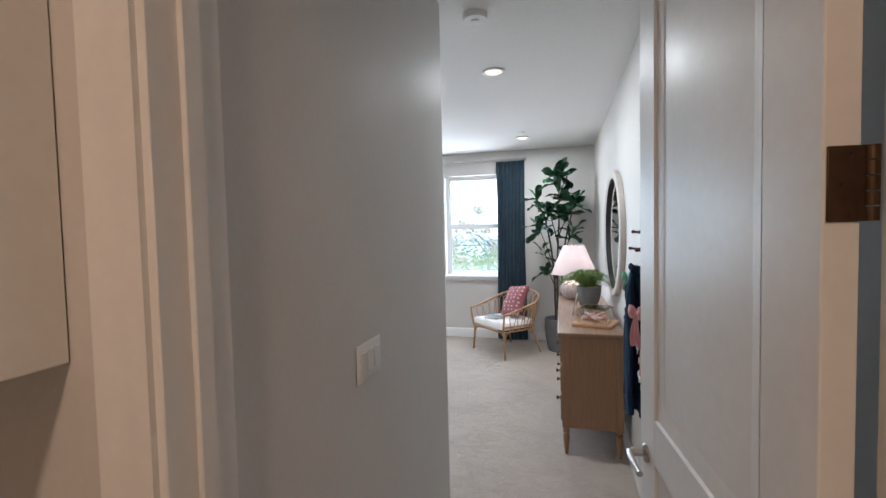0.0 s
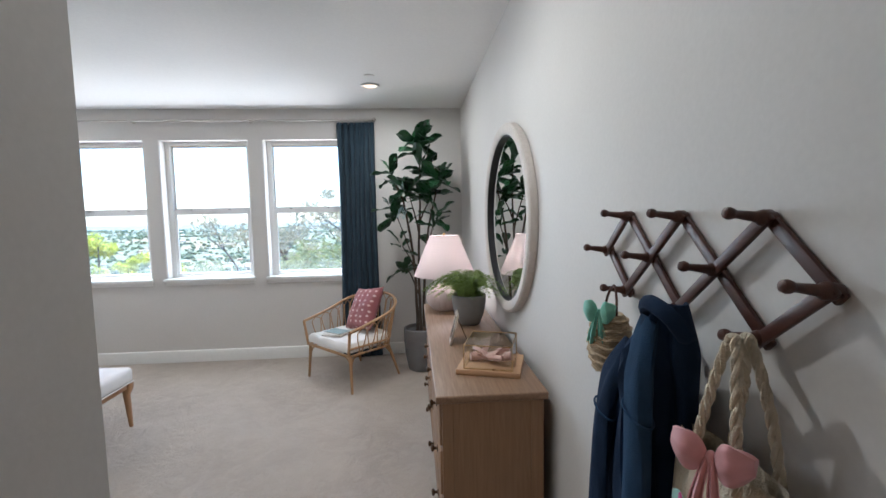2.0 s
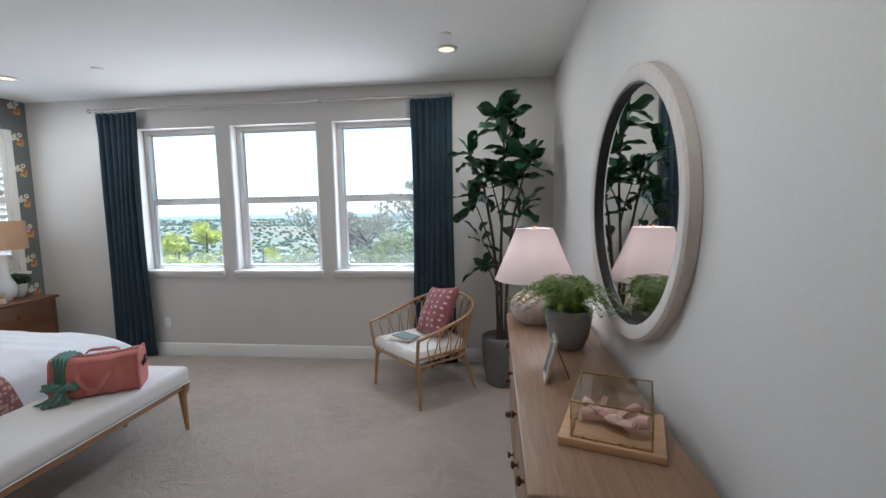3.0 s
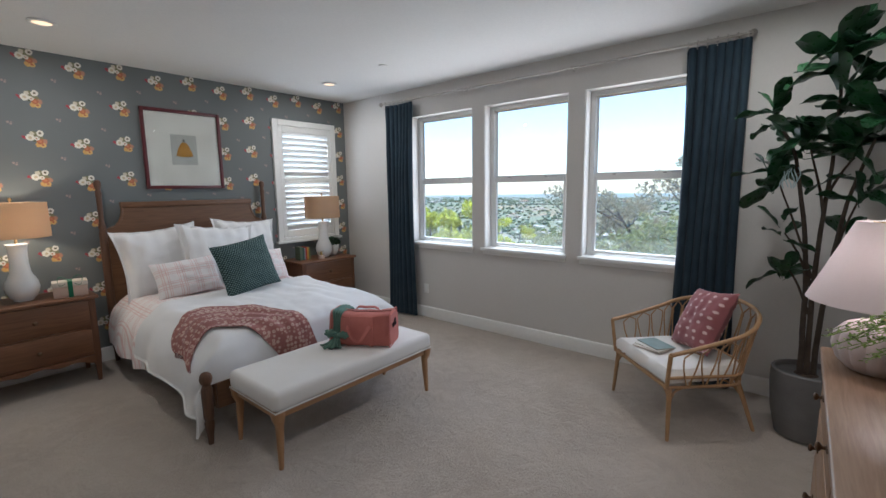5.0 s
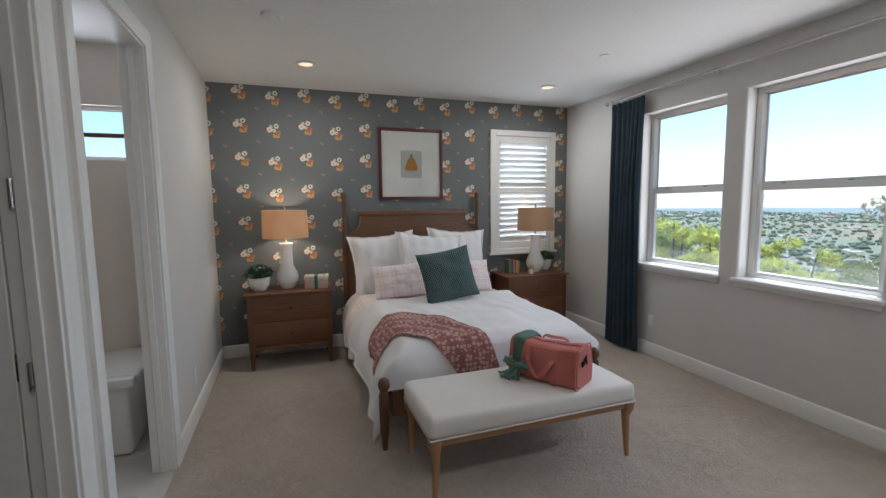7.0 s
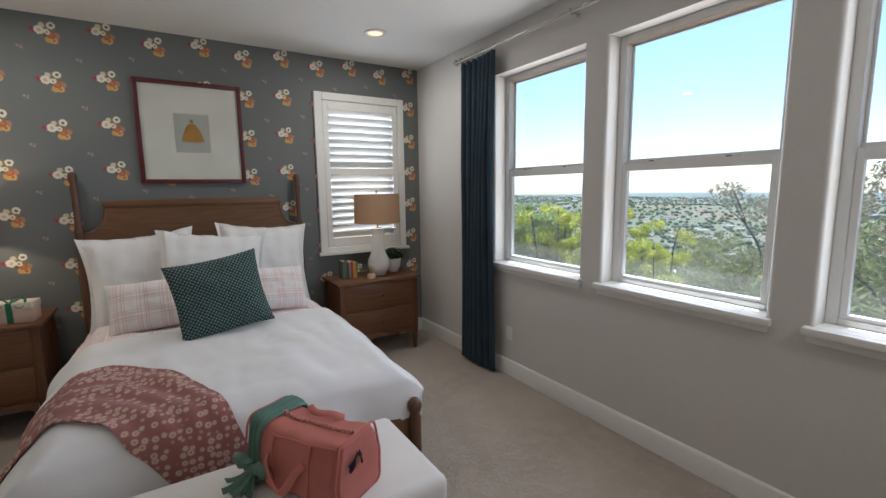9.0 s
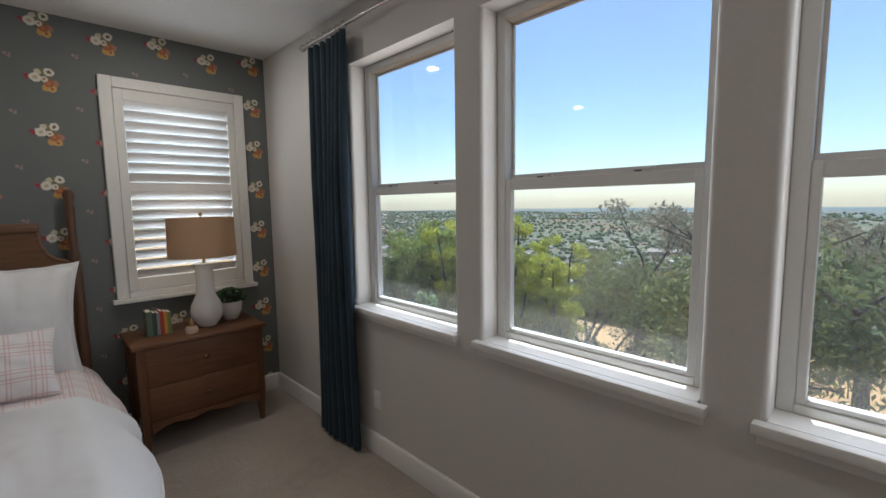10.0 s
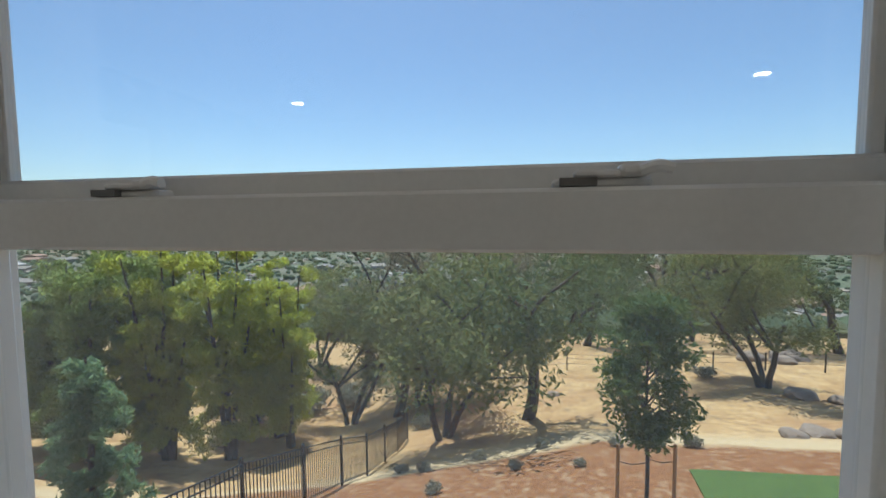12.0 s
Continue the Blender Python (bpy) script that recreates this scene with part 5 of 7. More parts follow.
part("bell_shape", bm, mat("mustard_print", (0.46, 0.24, 0.035), (0.36, 0.17, 0.025), 30, 0.8), pic)
bm = bmesh.new()
lathe(bm, [(0.013, 0), (0.013, 0.0012)], 16)
bmesh.ops.transform(bm, matrix=pose(0.0145, 0, 0.094, 0, 90), verts=bm.verts[:])
part("dark_dot", bm, mat("grey_print", (0.16, 0.14, 0.13), None, 30, 0.8), pic)
p = part("glazing", new_box((0.019, -hw + f - 0.002, -hh + f - 0.002), (0.021, hw - f + 0.002, hh - f + 0.002)), CLEAR, pic)
p.visible_shadow = False


# ---- curtains and rod ----
def curtain(x0, x1, z0, label, flare=0.0):
    c = thing("curtain", ((x0 + x1) / 2, 5.405, 0), label, "curtain", "window curtains")
    W, folds, zt = x1 - x0, 7, 2.575
    bm = bmesh.new()

    def f(u, v):
        z = zt - v * (zt - z0)
        a = 2 * math.pi * folds * u + 0.5 * math.sin(3 * v + 9 * u)
        amp = 0.016 + 0.022 * min(1, v * 3) + 0.006 * math.sin(5 * v + 7 * u)
        x = (u - 0.5) * (W * (0.97 + flare * v)) + 0.012 * math.cos(a) * (0.6 + v) + 0.008 * math.sin(4 * v + 3 * u)
        return Vector((x, amp * math.sin(a) + 0.01 * math.sin(2.5 * v + u * 4), z))
    sheet(bm, f, 112, 36, 0.004)
    part("panel", bm, CURTAIN, c)
    for k in range(7):
        bm = bmesh.new()
        xx = (-0.46 + k * 0.92 / 6) * W
        tube(bm, [(xx, 0.019 * math.cos(t), 2.605 + 0.019 * math.sin(t)) for t in (2 * math.pi * i / 16 for i in range(17))], 0.0028, 6)
        box(bm, (xx - 0.003, -0.003, 2.560), (xx + 0.003, 0.003, 2.588), 0.001, 1)
        part("ring_clip", bm, NICKEL, c, "nickel clip ring")
    return c


curtain(-3.885, -3.405, 0.02, "dark blue-green curtain hanging in deep folds to the carpet")
curtain(-0.575, -0.165, 0.02, "dark blue-green curtain hanging in folds behind the chair", 0.03)
rod = thing("curtain_rod", (-2.05, 5.405, 2.605), "slim brushed nickel curtain rod above the windows", "curtain rod")
bm = bmesh.new()
tube(bm, [(-1.86, 0, 0), (0, 0, 0.0), (1.86, 0, 0)], 0.010, 14)
part("bar", bm, NICKEL, rod)
for s in (-1, 1):
    bm = bmesh.new()
    lathe(bm, [(0.010, 0), (0.016, 0.004), (0.016, 0.010), (0.012, 0.014), (0.022, 0.022), (0.025, 0.034), (0.020, 0.046), (0.006, 0.054)], 18)
    bmesh.ops.transform(bm, matrix=pose(s * 1.86, 0, 0, 0, 90 * s), verts=bm.verts[:])
    part("finial", bm, NICKEL, rod)
for x in (-1.80, -0.62, 0.58, 1.80):
    bm = bmesh.new()
    lathe(bm, [(0.020, 0), (0.020, 0.005), (0.008, 0.010), (0.006, 0.062)], 14)
    bmesh.ops.transform(bm, matrix=pose(x, FRONT - 5.406, 0, 90), verts=bm.verts[:])
    tube(bm, [(x, 0.015 * math.cos(t), 0.015 * math.sin(t)) for t in (2 * math.pi * i / 12 for i in range(13))], 0.004, 6)
    part("bracket", bm, NICKEL, rod)


# ---- rattan armchair ----
def armchair():
    t = thing("armchair", pose(-0.375, 4.84, 0, 0, 0, -45), "rattan armchair with a white seat cushion by the window", "chair")

    def rim(u):
        """The top rail, from one front arm round the back to the other."""
        a = (u - 0.5) * 2
        s = abs(a)
        if s > 0.62:
            k = (s - 0.62) / 0.38
            x, y, z = 0.385 - 0.020 * k, 0.12 - 0.44 * k, 0.665 - 0.105 * k - 0.02 * k * (1 - k)
        else:
            q = s / 0.62 * math.pi / 2
            x, y, z = 0.385 * math.sin(q) ** 0.9, 0.40 - 0.28 * (1 - math.cos(q)) ** 0.9, 0.775 - 0.110 * (s / 0.62) ** 1.6
        return Vector((math.copysign(x, a) if a else 0.0, y, z))

    def base(u, z=0.335):
        p = rim(u)
        return Vector((p.x * 0.88, p.y * 0.80 - 0.012 if p.y > 0 else p.y * 0.96, z))

    N = 60
    bm = bmesh.new()
    tube(bm, [rim(k / N) for k in range(N + 1)], 0.0135, 10)
    part("top_rail", bm, RATTAN, t)
    for z in (0.335, 0.400):
        bm = bmesh.new()
        tube(bm, [Vector((*(base(k / N).lerp(rim(k / N), 0.0 if z < 0.34 else 0.16).xy), z)) for k in range(N + 1)], 0.010, 8)
        part("seat_rail", bm, RATTAN, t)
    bm = bmesh.new()
    box(bm, (-0.33, -0.312, 0.322), (0.33, -0.290, 0.346), 0.008, 2)
    part("front_rail", bm, RATTAN, t)
    for sgn in (-1, 1):
        bm = bmesh.new()
        u = 0.5 + sgn * 0.5
        tube(bm, smooth_path([base(u, 0.33), base(u).lerp(rim(u), 0.5), rim(u)], 4), 0.013, 10)
        part("arm_post", bm, RATTAN, t)
    loops = 19
    for k in range(loops):
        u = 0.035 + 0.93 * (k + 0.5) / loops
        du = 0.93 / loops * 0.46
        for s in (-1, 1):
            bm = bmesh.new()
            pts = []
            for i in range(9):
                v = i / 8
                w = 0.10 + 0.95 * math.sin(math.pi * min(1.0, v * 0.55 + 0.06)) ** 1.4 if v < 0.86 else (0.10 + 0.95 * math.sin(math.pi * (0.86 * 0.55 + 0.06)) ** 1.4) * math.sqrt(max(0.0, 1 - ((v - 0.86) / 0.14) ** 2))
                q = min(1, max(0, u + s * du * w * 0.9))
                pts.append(base(q, 0.342).lerp(rim(q) - Vector((0, 0, 0.012)), v))
            tube(bm, pts, 0.0050, 6)
            part("spindle", bm, RATTAN, t)
    for sx in (-1, 1):
        for fy, bx_, by_, tx, ty in ((0, 0.345, -0.300, 0.315, -0.285), (1, 0.305, 0.307, 0.245, 0.215)):
            bm = bmesh.new()
            tube(bm, smooth_path([(sx * tx, ty, 0.335), (sx * (tx + bx_) / 2, (ty + by_) / 2, 0.17), (sx * bx_, by_, 0.0)], 5), [0.017 - 0.0006 * i for i in range(11)], 10)
            part("leg", bm, RATTAN, t)
            for ex, ey in ((-sx * 0.11, 0), (0, 0.10 if fy == 0 else -0.10)):
                bm = bmesh.new()
                tube(bm, smooth_path([(sx * (tx + 0.012), ty + (0.0 if fy == 0 else 0.02), 0.235), (sx * tx + ex * 0.35, ty + ey * 0.35, 0.30), (sx * tx + ex, ty + ey, 0.330)], 4), 0.007, 7)
                part("brace", bm, RATTAN, t)
    bm = bmesh.new()

    def seat(u, v, top):
        a, b = (u - 0.5) * 2, (v - 0.5) * 2
        back = max(0, b)
        x = a * (0.325 - 0.085 * back ** 2.2)
        y = b * 0.290 - 0.018 - 0.03 * back * a * a
        edge = max(abs(a), abs(b))
        rnd_ = max(0, (edge - 0.86) / 0.14)
        return Vector((x, y, (0.445 - 0.040 * rnd_ ** 2 + 0.006 * wob((x, y, 0), 8)) if top else 0.350 + 0.015 * rnd_ ** 2))
    n = 24
    tops = [[bm.verts.new(seat(i / n, j / n, True)) for j in range(n + 1)] for i in range(n + 1)]
    lows = [[bm.verts.new(seat(i / n, j / n, False)) for j in range(n + 1)] for i in range(n + 1)]
    for i in range(n):
        for j in range(n):
            bm.faces.new((tops[i][j], tops[i + 1][j], tops[i + 1][j + 1], tops[i][j + 1]))
            bm.faces.new((lows[i][j], lows[i][j + 1], lows[i + 1][j + 1], lows[i + 1][j]))
    rim_i = [(i, 0) for i in range(n)] + [(n, j) for j in range(n)] + [(i, n) for i in range(n, 0, -1)] + [(0, j) for j in range(n, 0, -1)]
    for (a, b), (c, d_) in zip(rim_i, rim_i[1:] + rim_i[:1]):
        bm.faces.new((tops[a][b], lows[a][b], lows[c][d_], tops[c][d_]))
    part("cushion", bm, SEAT_CLOTH, t, "white seat cushion")
    return t


armchair()
ROSE = dotted("rose_spots", (0.26, 0.085, 0.090), (0.66, 0.48, 0.45), 0.085, 0.27, squash=1.6, soft=0.04)
p = put_pillow("rose_cushion", (0.47, 0.45, 0.15), Matrix.Translation((-0.275, 4.925, 0.655)) @ pose(0, 0, 0, 0, 0, -45 - 12) @ pose(0, 0, 0, 62, 0, 0) @ pose(0, 0, 0, 0, 0, 10), ROSE,
               "dusty rose cushion with pale spots leaning in the chair", seed=9)
for k, (c, m) in enumerate((((0.62, 0.56, 0.50), pose(-0.54, 4.74, 0.4505, 0, 0, -22)), ((0.70, 0.66, 0.60), pose(-0.53, 4.75, 0.4585, 0, 0, -30)), ((0.20, 0.27, 0.25), pose(-0.525, 4.775, 0.467, 0, 0, -38)))):
    b_ = thing("magazine", m, "thin soft-cover book lying on the chair cushion" if k < 2 else "thin grey-green book on top of the pile", "book", "books on the chair")
    part("cover", new_box((-0.105, -0.072, 0), (0.105, 0.072, 0.0018), 0.0006, 1), mat("mag_%d" % k, c, None, 12, 0.5), b_)
    part("pages", new_box((-0.103, -0.070, 0.0019), (0.103, 0.070, 0.0056)), mat("page_edges", (0.66, 0.60, 0.48), None, 60, 0.9), b_)
    part("cover", new_box((-0.105, -0.072, 0.0057), (0.105, 0.072, 0.0075), 0.0006, 1), mat("mag_%d" % k, c, None, 12, 0.5), b_)

# ---- fiddle-leaf fig ----
fig = thing("fiddle_leaf_fig", (0.29, 4.97, 0), "tall fiddle-leaf fig with dark glossy leaves in a grey planter", "plant")
bm = bmesh.new()
lathe(bm, [(0.120, 0), (0.135, 0.01), (0.165, 0.16), (0.178, 0.33), (0.176, 0.425), (0.170, 0.432), (0.158, 0.432), (0.156, 0.40)], 40)
part("planter", bm, DARK_POT, fig, "grey fibre-stone planter")
bm = bmesh.new()
lathe(bm, [(0.157, 0.385), (0.10, 0.398), (0.02, 0.402)], 24)
part("moss", bm, SOIL, fig, "dry moss over the soil")
CLUSTERS = [((0.02, -0.04, 2.25), 17, 0.26, 0.17), ((0.03, -0.05, 2.06), 9, 0.24, 0.16), ((-0.26, -0.06, 1.98), 11, 0.19, 0.13), ((-0.10, -0.06, 1.80), 15, 0.24, 0.17), ((0.20, -0.10, 1.86), 14, 0.25, 0.16),
            ((0.10, -0.05, 1.70), 8, 0.25, 0.16), ((-0.24, -0.04, 1.60), 11, 0.22, 0.14), ((0.16, -0.02, 1.52), 9, 0.22, 0.15), ((-0.18, -0.02, 1.28), 5, 0.17, 0.10), ((-0.16, -0.02, 1.08), 6, 0.18, 0.11), ((0.10, 0, 1.20), 4, 0.18, 0.12)]
STEMS = [[(0, 0, 0.38), (-0.01, 0.0, 0.9), (0.0, -0.01, 1.35), (0.02, -0.02, 1.75), (0.02, -0.04, 2.30)], [(0.03, 0.02, 0.38), (0.05, 0.0, 1.0), (0.10, -0.02, 1.45), (0.18, -0.07, 1.80)],
         [(-0.03, 0, 0.38), (-0.05, 0, 1.0), (-0.10, -0.02, 1.45), (-0.16, -0.04, 1.75), (-0.25, -0.05, 1.95)], [(-0.02, 0, 1.0), (-0.10, -0.01, 1.25), (-0.22, -0.03, 1.58)], [(-0.01, 0, 0.75), (-0.08, -0.01, 0.95), (-0.15, -0.02, 1.08)],
         [(-0.02, 0, 0.95), (-0.10, 0, 1.15), (-0.17, -0.02, 1.27)], [(0.05, 0, 1.0), (0.10, 0, 1.3), (0.15, -0.02, 1.50)], [(0.0, -0.01, 1.4), (-0.04, -0.03, 1.6), (-0.09, -0.05, 1.78)], [(0.01, -0.02, 1.5), (0.06, -0.04, 1.62), (0.10, -0.05, 1.70)]]
for k, s in enumerate(STEMS):
    bm = bmesh.new()
    pts = smooth_path(s, 6)
    r0 = 0.016 if k < 3 else 0.009
    tube(bm, [p + Vector((0.006 * wob(p, 6, k), 0.006 * wob(p, 6, k + 3), 0)) for p in pts], [r0 * (1 - 0.6 * i / len(pts)) for i in range(len(pts))], 8)
    part("stem", bm, BARK, fig, "brown woody stem")


def fig_leaf(bend, wave):
    bm = bmesh.new()

    def f(u, v):
        w = (0.14 + 0.86 * math.sin(math.pi * min(1, u ** 1.15 * 0.93 + 0.02)) ** 0.75) * (0.36 + 0.10 * u) * (0.80 + 0.20 * abs(u - 0.35) * 2)
        a = (v - 0.5) * 2
        return Vector((u - 0.03, a * w * 0.72, 0.10 * abs(a) * w * 2 - bend * u * u + wave * math.sin(u * 9) * abs(a) * 0.06))
    sheet(bm, f, 10, 6, 0.006)
    tube(bm, [(-0.16, 0, 0.03), (0.0, 0, 0.0), (0.5, 0, -bend * 0.25 + 0.004), (0.9, 0, -bend * 0.8 + 0.004)], [0.014, 0.012, 0.010, 0.004], 5)
    me = mesh_object("leaf", bm, FIG_LEAF)
    data = me.data
    bpy.data.objects.remove(me)
    return data


LEAVES = [fig_leaf(0.10, 1), fig_leaf(0.28, 0.6), fig_leaf(0.42, 1.3)]
rnd = random.Random(21)
for (cx, cy, cz), count, size, spread in CLUSTERS:
    for k in range(count):
        az = k * 137.5 + rnd.uniform(-25, 25)
        up = rnd.uniform(-25, 70) if k < count * 0.75 else rnd.uniform(60, 85)
        s = size * rnd.uniform(0.75, 1.1) * 0.92
        d = Vector((math.cos(radians(az)), math.sin(radians(az)) * 0.8, 0))
        m = Matrix.Translation(Vector((cx, cy, cz)) + d * 0.03 + Vector((0, 0, rnd.uniform(-0.10, 0.08)))) @ pose(0, 0, 0, 0, -up, az) @ pose(0, 0, 0, rnd.uniform(-30, 30)) @ Matrix.Diagonal((s, s, s, 1))
        shared("leaf", rnd.choice(LEAVES), fig, m)
bm = bmesh.new()
for k in range(7):
    sheet(bm, lambda u, v: Vector((-0.20 + 0.012 * k + 0.01 * math.sin(5 * u + k), -0.13 - 0.006 * (k % 3), 1.66 - 0.11 * u - 0.01 * (k % 2))) + Vector((0.006 * (v - 0.5), 0, 0)), 5, 1, 0.001)
part("ribbon_tag", bm, mat("pale_ribbon", (0.45, 0.60, 0.62), (0.30, 0.42, 0.45), 40, 0.6), fig, "pale striped ribbon tied to a branch")

# ---- dresser ----
dr = thing("dresser", (0.532, 3.085, 0), "light brown wooden dresser with turned legs and dark drawer pulls", "dresser")
X0, X1, Y = -0.205, 0.205, 0.845
bm = new_box((X0 - 0.026, -Y - 0.030, 0.852), (X1 + 0.012, Y + 0.030, 0.884), 0.007, 3)
part("top", bm, PINE_TOP, dr, "smooth brown wooden top")
for y in (-Y, Y - 0.02):
    bm = bmesh.new()
    box(bm, (X0, y, 0.20), (X0 + 0.045, y + 0.02, 0.852), 0.002, 1)
    box(bm, (X1 - 0.05, y, 0.20), (X1, y + 0.02, 0.852), 0.002, 1)
    box(bm, (X0 + 0.045, y + 0.004, 0.20), (X1 - 0.05, y + 0.016, 0.852))
    part("side_panel", bm, PINE, dr)
bm = new_box((X0 + 0.02, -Y + 0.021, 0.20), (X1 - 0.005, Y - 0.021, 0.235))
box(bm, (X1 - 0.016, -Y + 0.021, 0.235), (X1 - 0.004, Y - 0.021, 0.850))
for z in (0.435, 0.645):
    box(bm, (X0 + 0.004, -Y + 0.021, z - 0.009), (X0 + 0.030, Y - 0.021, z + 0.009))
box(bm, (X0 + 0.004, -0.012, 0.235), (X0 + 0.030, 0.012, 0.850))
part("carcass", bm, PINE, dr)
bm = bmesh.new()
sheet(bm, lambda u, v: Vector((X0 + 0.012, (u - 0.5) * 1.62, 0.200 - v * (0.018 + 0.030 * abs(math.cos(2 * math.pi * u)) ** 2))), 40, 2, 0.018)
part("apron", bm, PINE, dr)
for za, zb in ((0.240, 0.424), (0.447, 0.634), (0.656, 0.846)):
    for ya, yb in ((-Y + 0.026, -0.016), (0.016, Y - 0.026)):
        d_ = part("drawer", new_box((X0 - 0.010, ya, za), (X0 + 0.012, yb, zb), 0.005), PINE, dr)
        for q in (0.24, 0.76):
            bm = bmesh.new()
            yy = ya + (yb - ya) * q
            lathe(bm, [(0.016, 0), (0.016, 0.003), (0.006, 0.006), (0.006, 0.014), (0.014, 0.020), (0.016, 0.026), (0.010, 0.031), (0.002, 0.032)], 14)
            bmesh.ops.transform(bm, matrix=pose(X0 - 0.010, yy, (za + zb) / 2, 0, -90), verts=bm.verts[:])
            part("pull", bm, BRONZE, d_, "dark round drawer pull")
for sx, x in ((0, X0 + 0.028), (1, X1 - 0.028)):
    for y in (-Y + 0.028, 0, Y - 0.028):
        bm = bmesh.new()
        lathe(bm, [(0.011, 0), (0.014, 0.02), (0.022, 0.10), (0.024, 0.135), (0.016, 0.150), (0.024, 0.160), (0.025, 0.172), (0.018, 0.180), (0.026, 0.190), (0.026, 0.202)], 18)
        p = part("leg", bm, PINE, dr)
        p.matrix_local = pose(x, y, 0)
DT = 0.8845

# oval mirror
mi = thing("oval_mirror", (RIGHT, 3.070, 1.553), "large oval wall mirror with a whitewashed wooden frame", "mirror")
A, B = 0.600, 0.530
bm = bmesh.new()
prof = [(0.0, -0.002), (0.0, -0.036), (0.010, -0.044), (0.048, -0.044), (0.060, -0.037), (0.062, -0.014), (0.062, -0.002)]
loops = []
for k in range(73):
    t = 2 * math.pi * k / 72
    loops.append([Vector((d, (A - w) * math.cos(t), (B - w) * math.sin(t))) for w, d in prof])
rings(bm, loops, True, False)
bmesh.ops.remove_doubles(bm, verts=bm.verts[:], dist=0.0002)
part("frame", bm, wood("whitewash", (0.62, 0.57, 0.52), (0.54, 0.49, 0.44), "z", 0.6, False), mi)
bm = bmesh.new()
rings(bm, [[Vector((d, (A - w) * math.cos(2 * math.pi * k / 72), (B - w) * math.sin(2 * math.pi * k / 72))) for w, d in ((0.0622, -0.004), (0.0622, -0.032), (0.0680, -0.032), (0.0680, -0.004))] for k in range(73)], True, False)
bmesh.ops.remove_doubles(bm, verts=bm.verts[:], dist=0.0002)
part("inner_edge", bm, mat("black_edge", (0.012, 0.010, 0.012), None, 20, 0.5), mi, "thin black inner edge")
SILVER, n, l, b = nodes_of("mirror_silver")
b.inputs["Metallic"].default_value, b.inputs["Roughness"].default_value, b.inputs["Base Color"].default_value = 1.0, 0.015, (0.88, 0.89, 0.88, 1)
bm = bmesh.new()
rings(bm, [[Vector((x, (A - 0.066) * math.cos(2 * math.pi * k / 72), (B - 0.066) * math.sin(2 * math.pi * k / 72))) for k in range(72)] for x in (-0.004, -0.010)])
part("mirror_glass", bm, SILVER, mi)

# ribbed lamp
SHADE_B = shade_cloth("blush_shade", (0.78, 0.72, 0.71), 0.45)
tl = thing("table_lamp", (0.455, 3.74, DT), "ribbed clay lamp with a white empire shade on the dresser", "table lamp")
bm = bmesh.new()
lathe(bm, [(0.070, 0), (0.090, 0.006), (0.122, 0.040), (0.138, 0.085), (0.132, 0.130), (0.105, 0.165), (0.060, 0.185), (0.028, 0.190)], 96, ribs=16, depth=0.06)
part("base", bm, mat("pale_clay", (0.52, 0.44, 0.40), (0.46, 0.38, 0.345), 9, 0.85, bump=0.2, bscale=110, distance=0.003), tl, "ribbed pale clay base")
bm = bmesh.new()
lathe(bm, [(0.010, 0.188), (0.010, 0.30), (0.003, 0.305), (0.003, 0.545), (0.008, 0.550), (0.010, 0.558), (0.004, 0.566)], 12)
for k in range(3):
    q = 2 * math.pi * k / 3
    tube(bm, [(0, 0, 0.538), (0.100 * math.cos(q), 0.100 * math.sin(q), 0.538)], 0.002, 5)
part("stem", bm, BRASS, tl)
bm = bmesh.new()
lathe(bm, [(0.225, 0.255), (0.104, 0.545), (0.1025, 0.545), (0.2235, 0.255)], 48, cap=False)
part("shade", bm, SHADE_B, tl, "off-white tapered fabric shade")
lamp("dresser_bulb", "POINT", 1.1, pose(0.455, 3.74, DT + 0.38), (1.0, 0.80, 0.66), size=0.03)

# fern
fe = thing("potted_fern", (0.575, 3.305, DT), "bright green fern in a grey stoneware pot on the dresser", "plant")
bm = bmesh.new()
lathe(bm, [(0.058, 0), (0.070, 0.008), (0.095, 0.070), (0.108, 0.150), (0.110, 0.185), (0.106, 0.190), (0.098, 0.190), (0.096, 0.165)], 36)
part("pot", bm, MATTE_POT, fe, "grey stoneware pot")
bm = bmesh.new()
lathe(bm, [(0.097, 0.160), (0.02, 0.170)], 20)
part("soil", bm, SOIL, fe)
rnd = random.Random(3)
bm = bmesh.new()
for k in range(190):
    az = rnd.uniform(0, 2 * math.pi)
    reach, rise = rnd.uniform(0.09, 0.295), rnd.uniform(0.10, 0.200)
    if math.cos(az) > 0.75:
        reach = min(reach, 0.11)
    d_ = Vector((math.cos(az), math.sin(az), 0))
    side = Vector((-d_.y, d_.x, 0))
    pts = smooth_path([(0.03 * d_.x, 0.03 * d_.y, 0.16), d_ * (reach * 0.5) + Vector((0, 0, 0.17 + rise * 0.8)), d_ * reach + Vector((0, 0, 0.175 + rise * (0.9 - reach * 2.2)))], 7)
    tube(bm, pts, 0.0011, 4)
    for i, p in enumerate(pts[2:]):
        s = 0.030 * (1 - 0.75 * i / len(pts)) * rnd.uniform(0.8, 1.2)
        for sg_ in (-1, 1):
            tip = p + side * sg_ * s + d_ * s * 0.5 + Vector((0, 0, rnd.uniform(-0.008, 0.010)))
            v = [bm.verts.new(q) for q in (p, p + side * sg_ * s * 0.5 + d_ * s * 0.55, tip, p + side * sg_ * s * 0.5 - d_ * s * 0.08)]
            bm.faces.new(v)
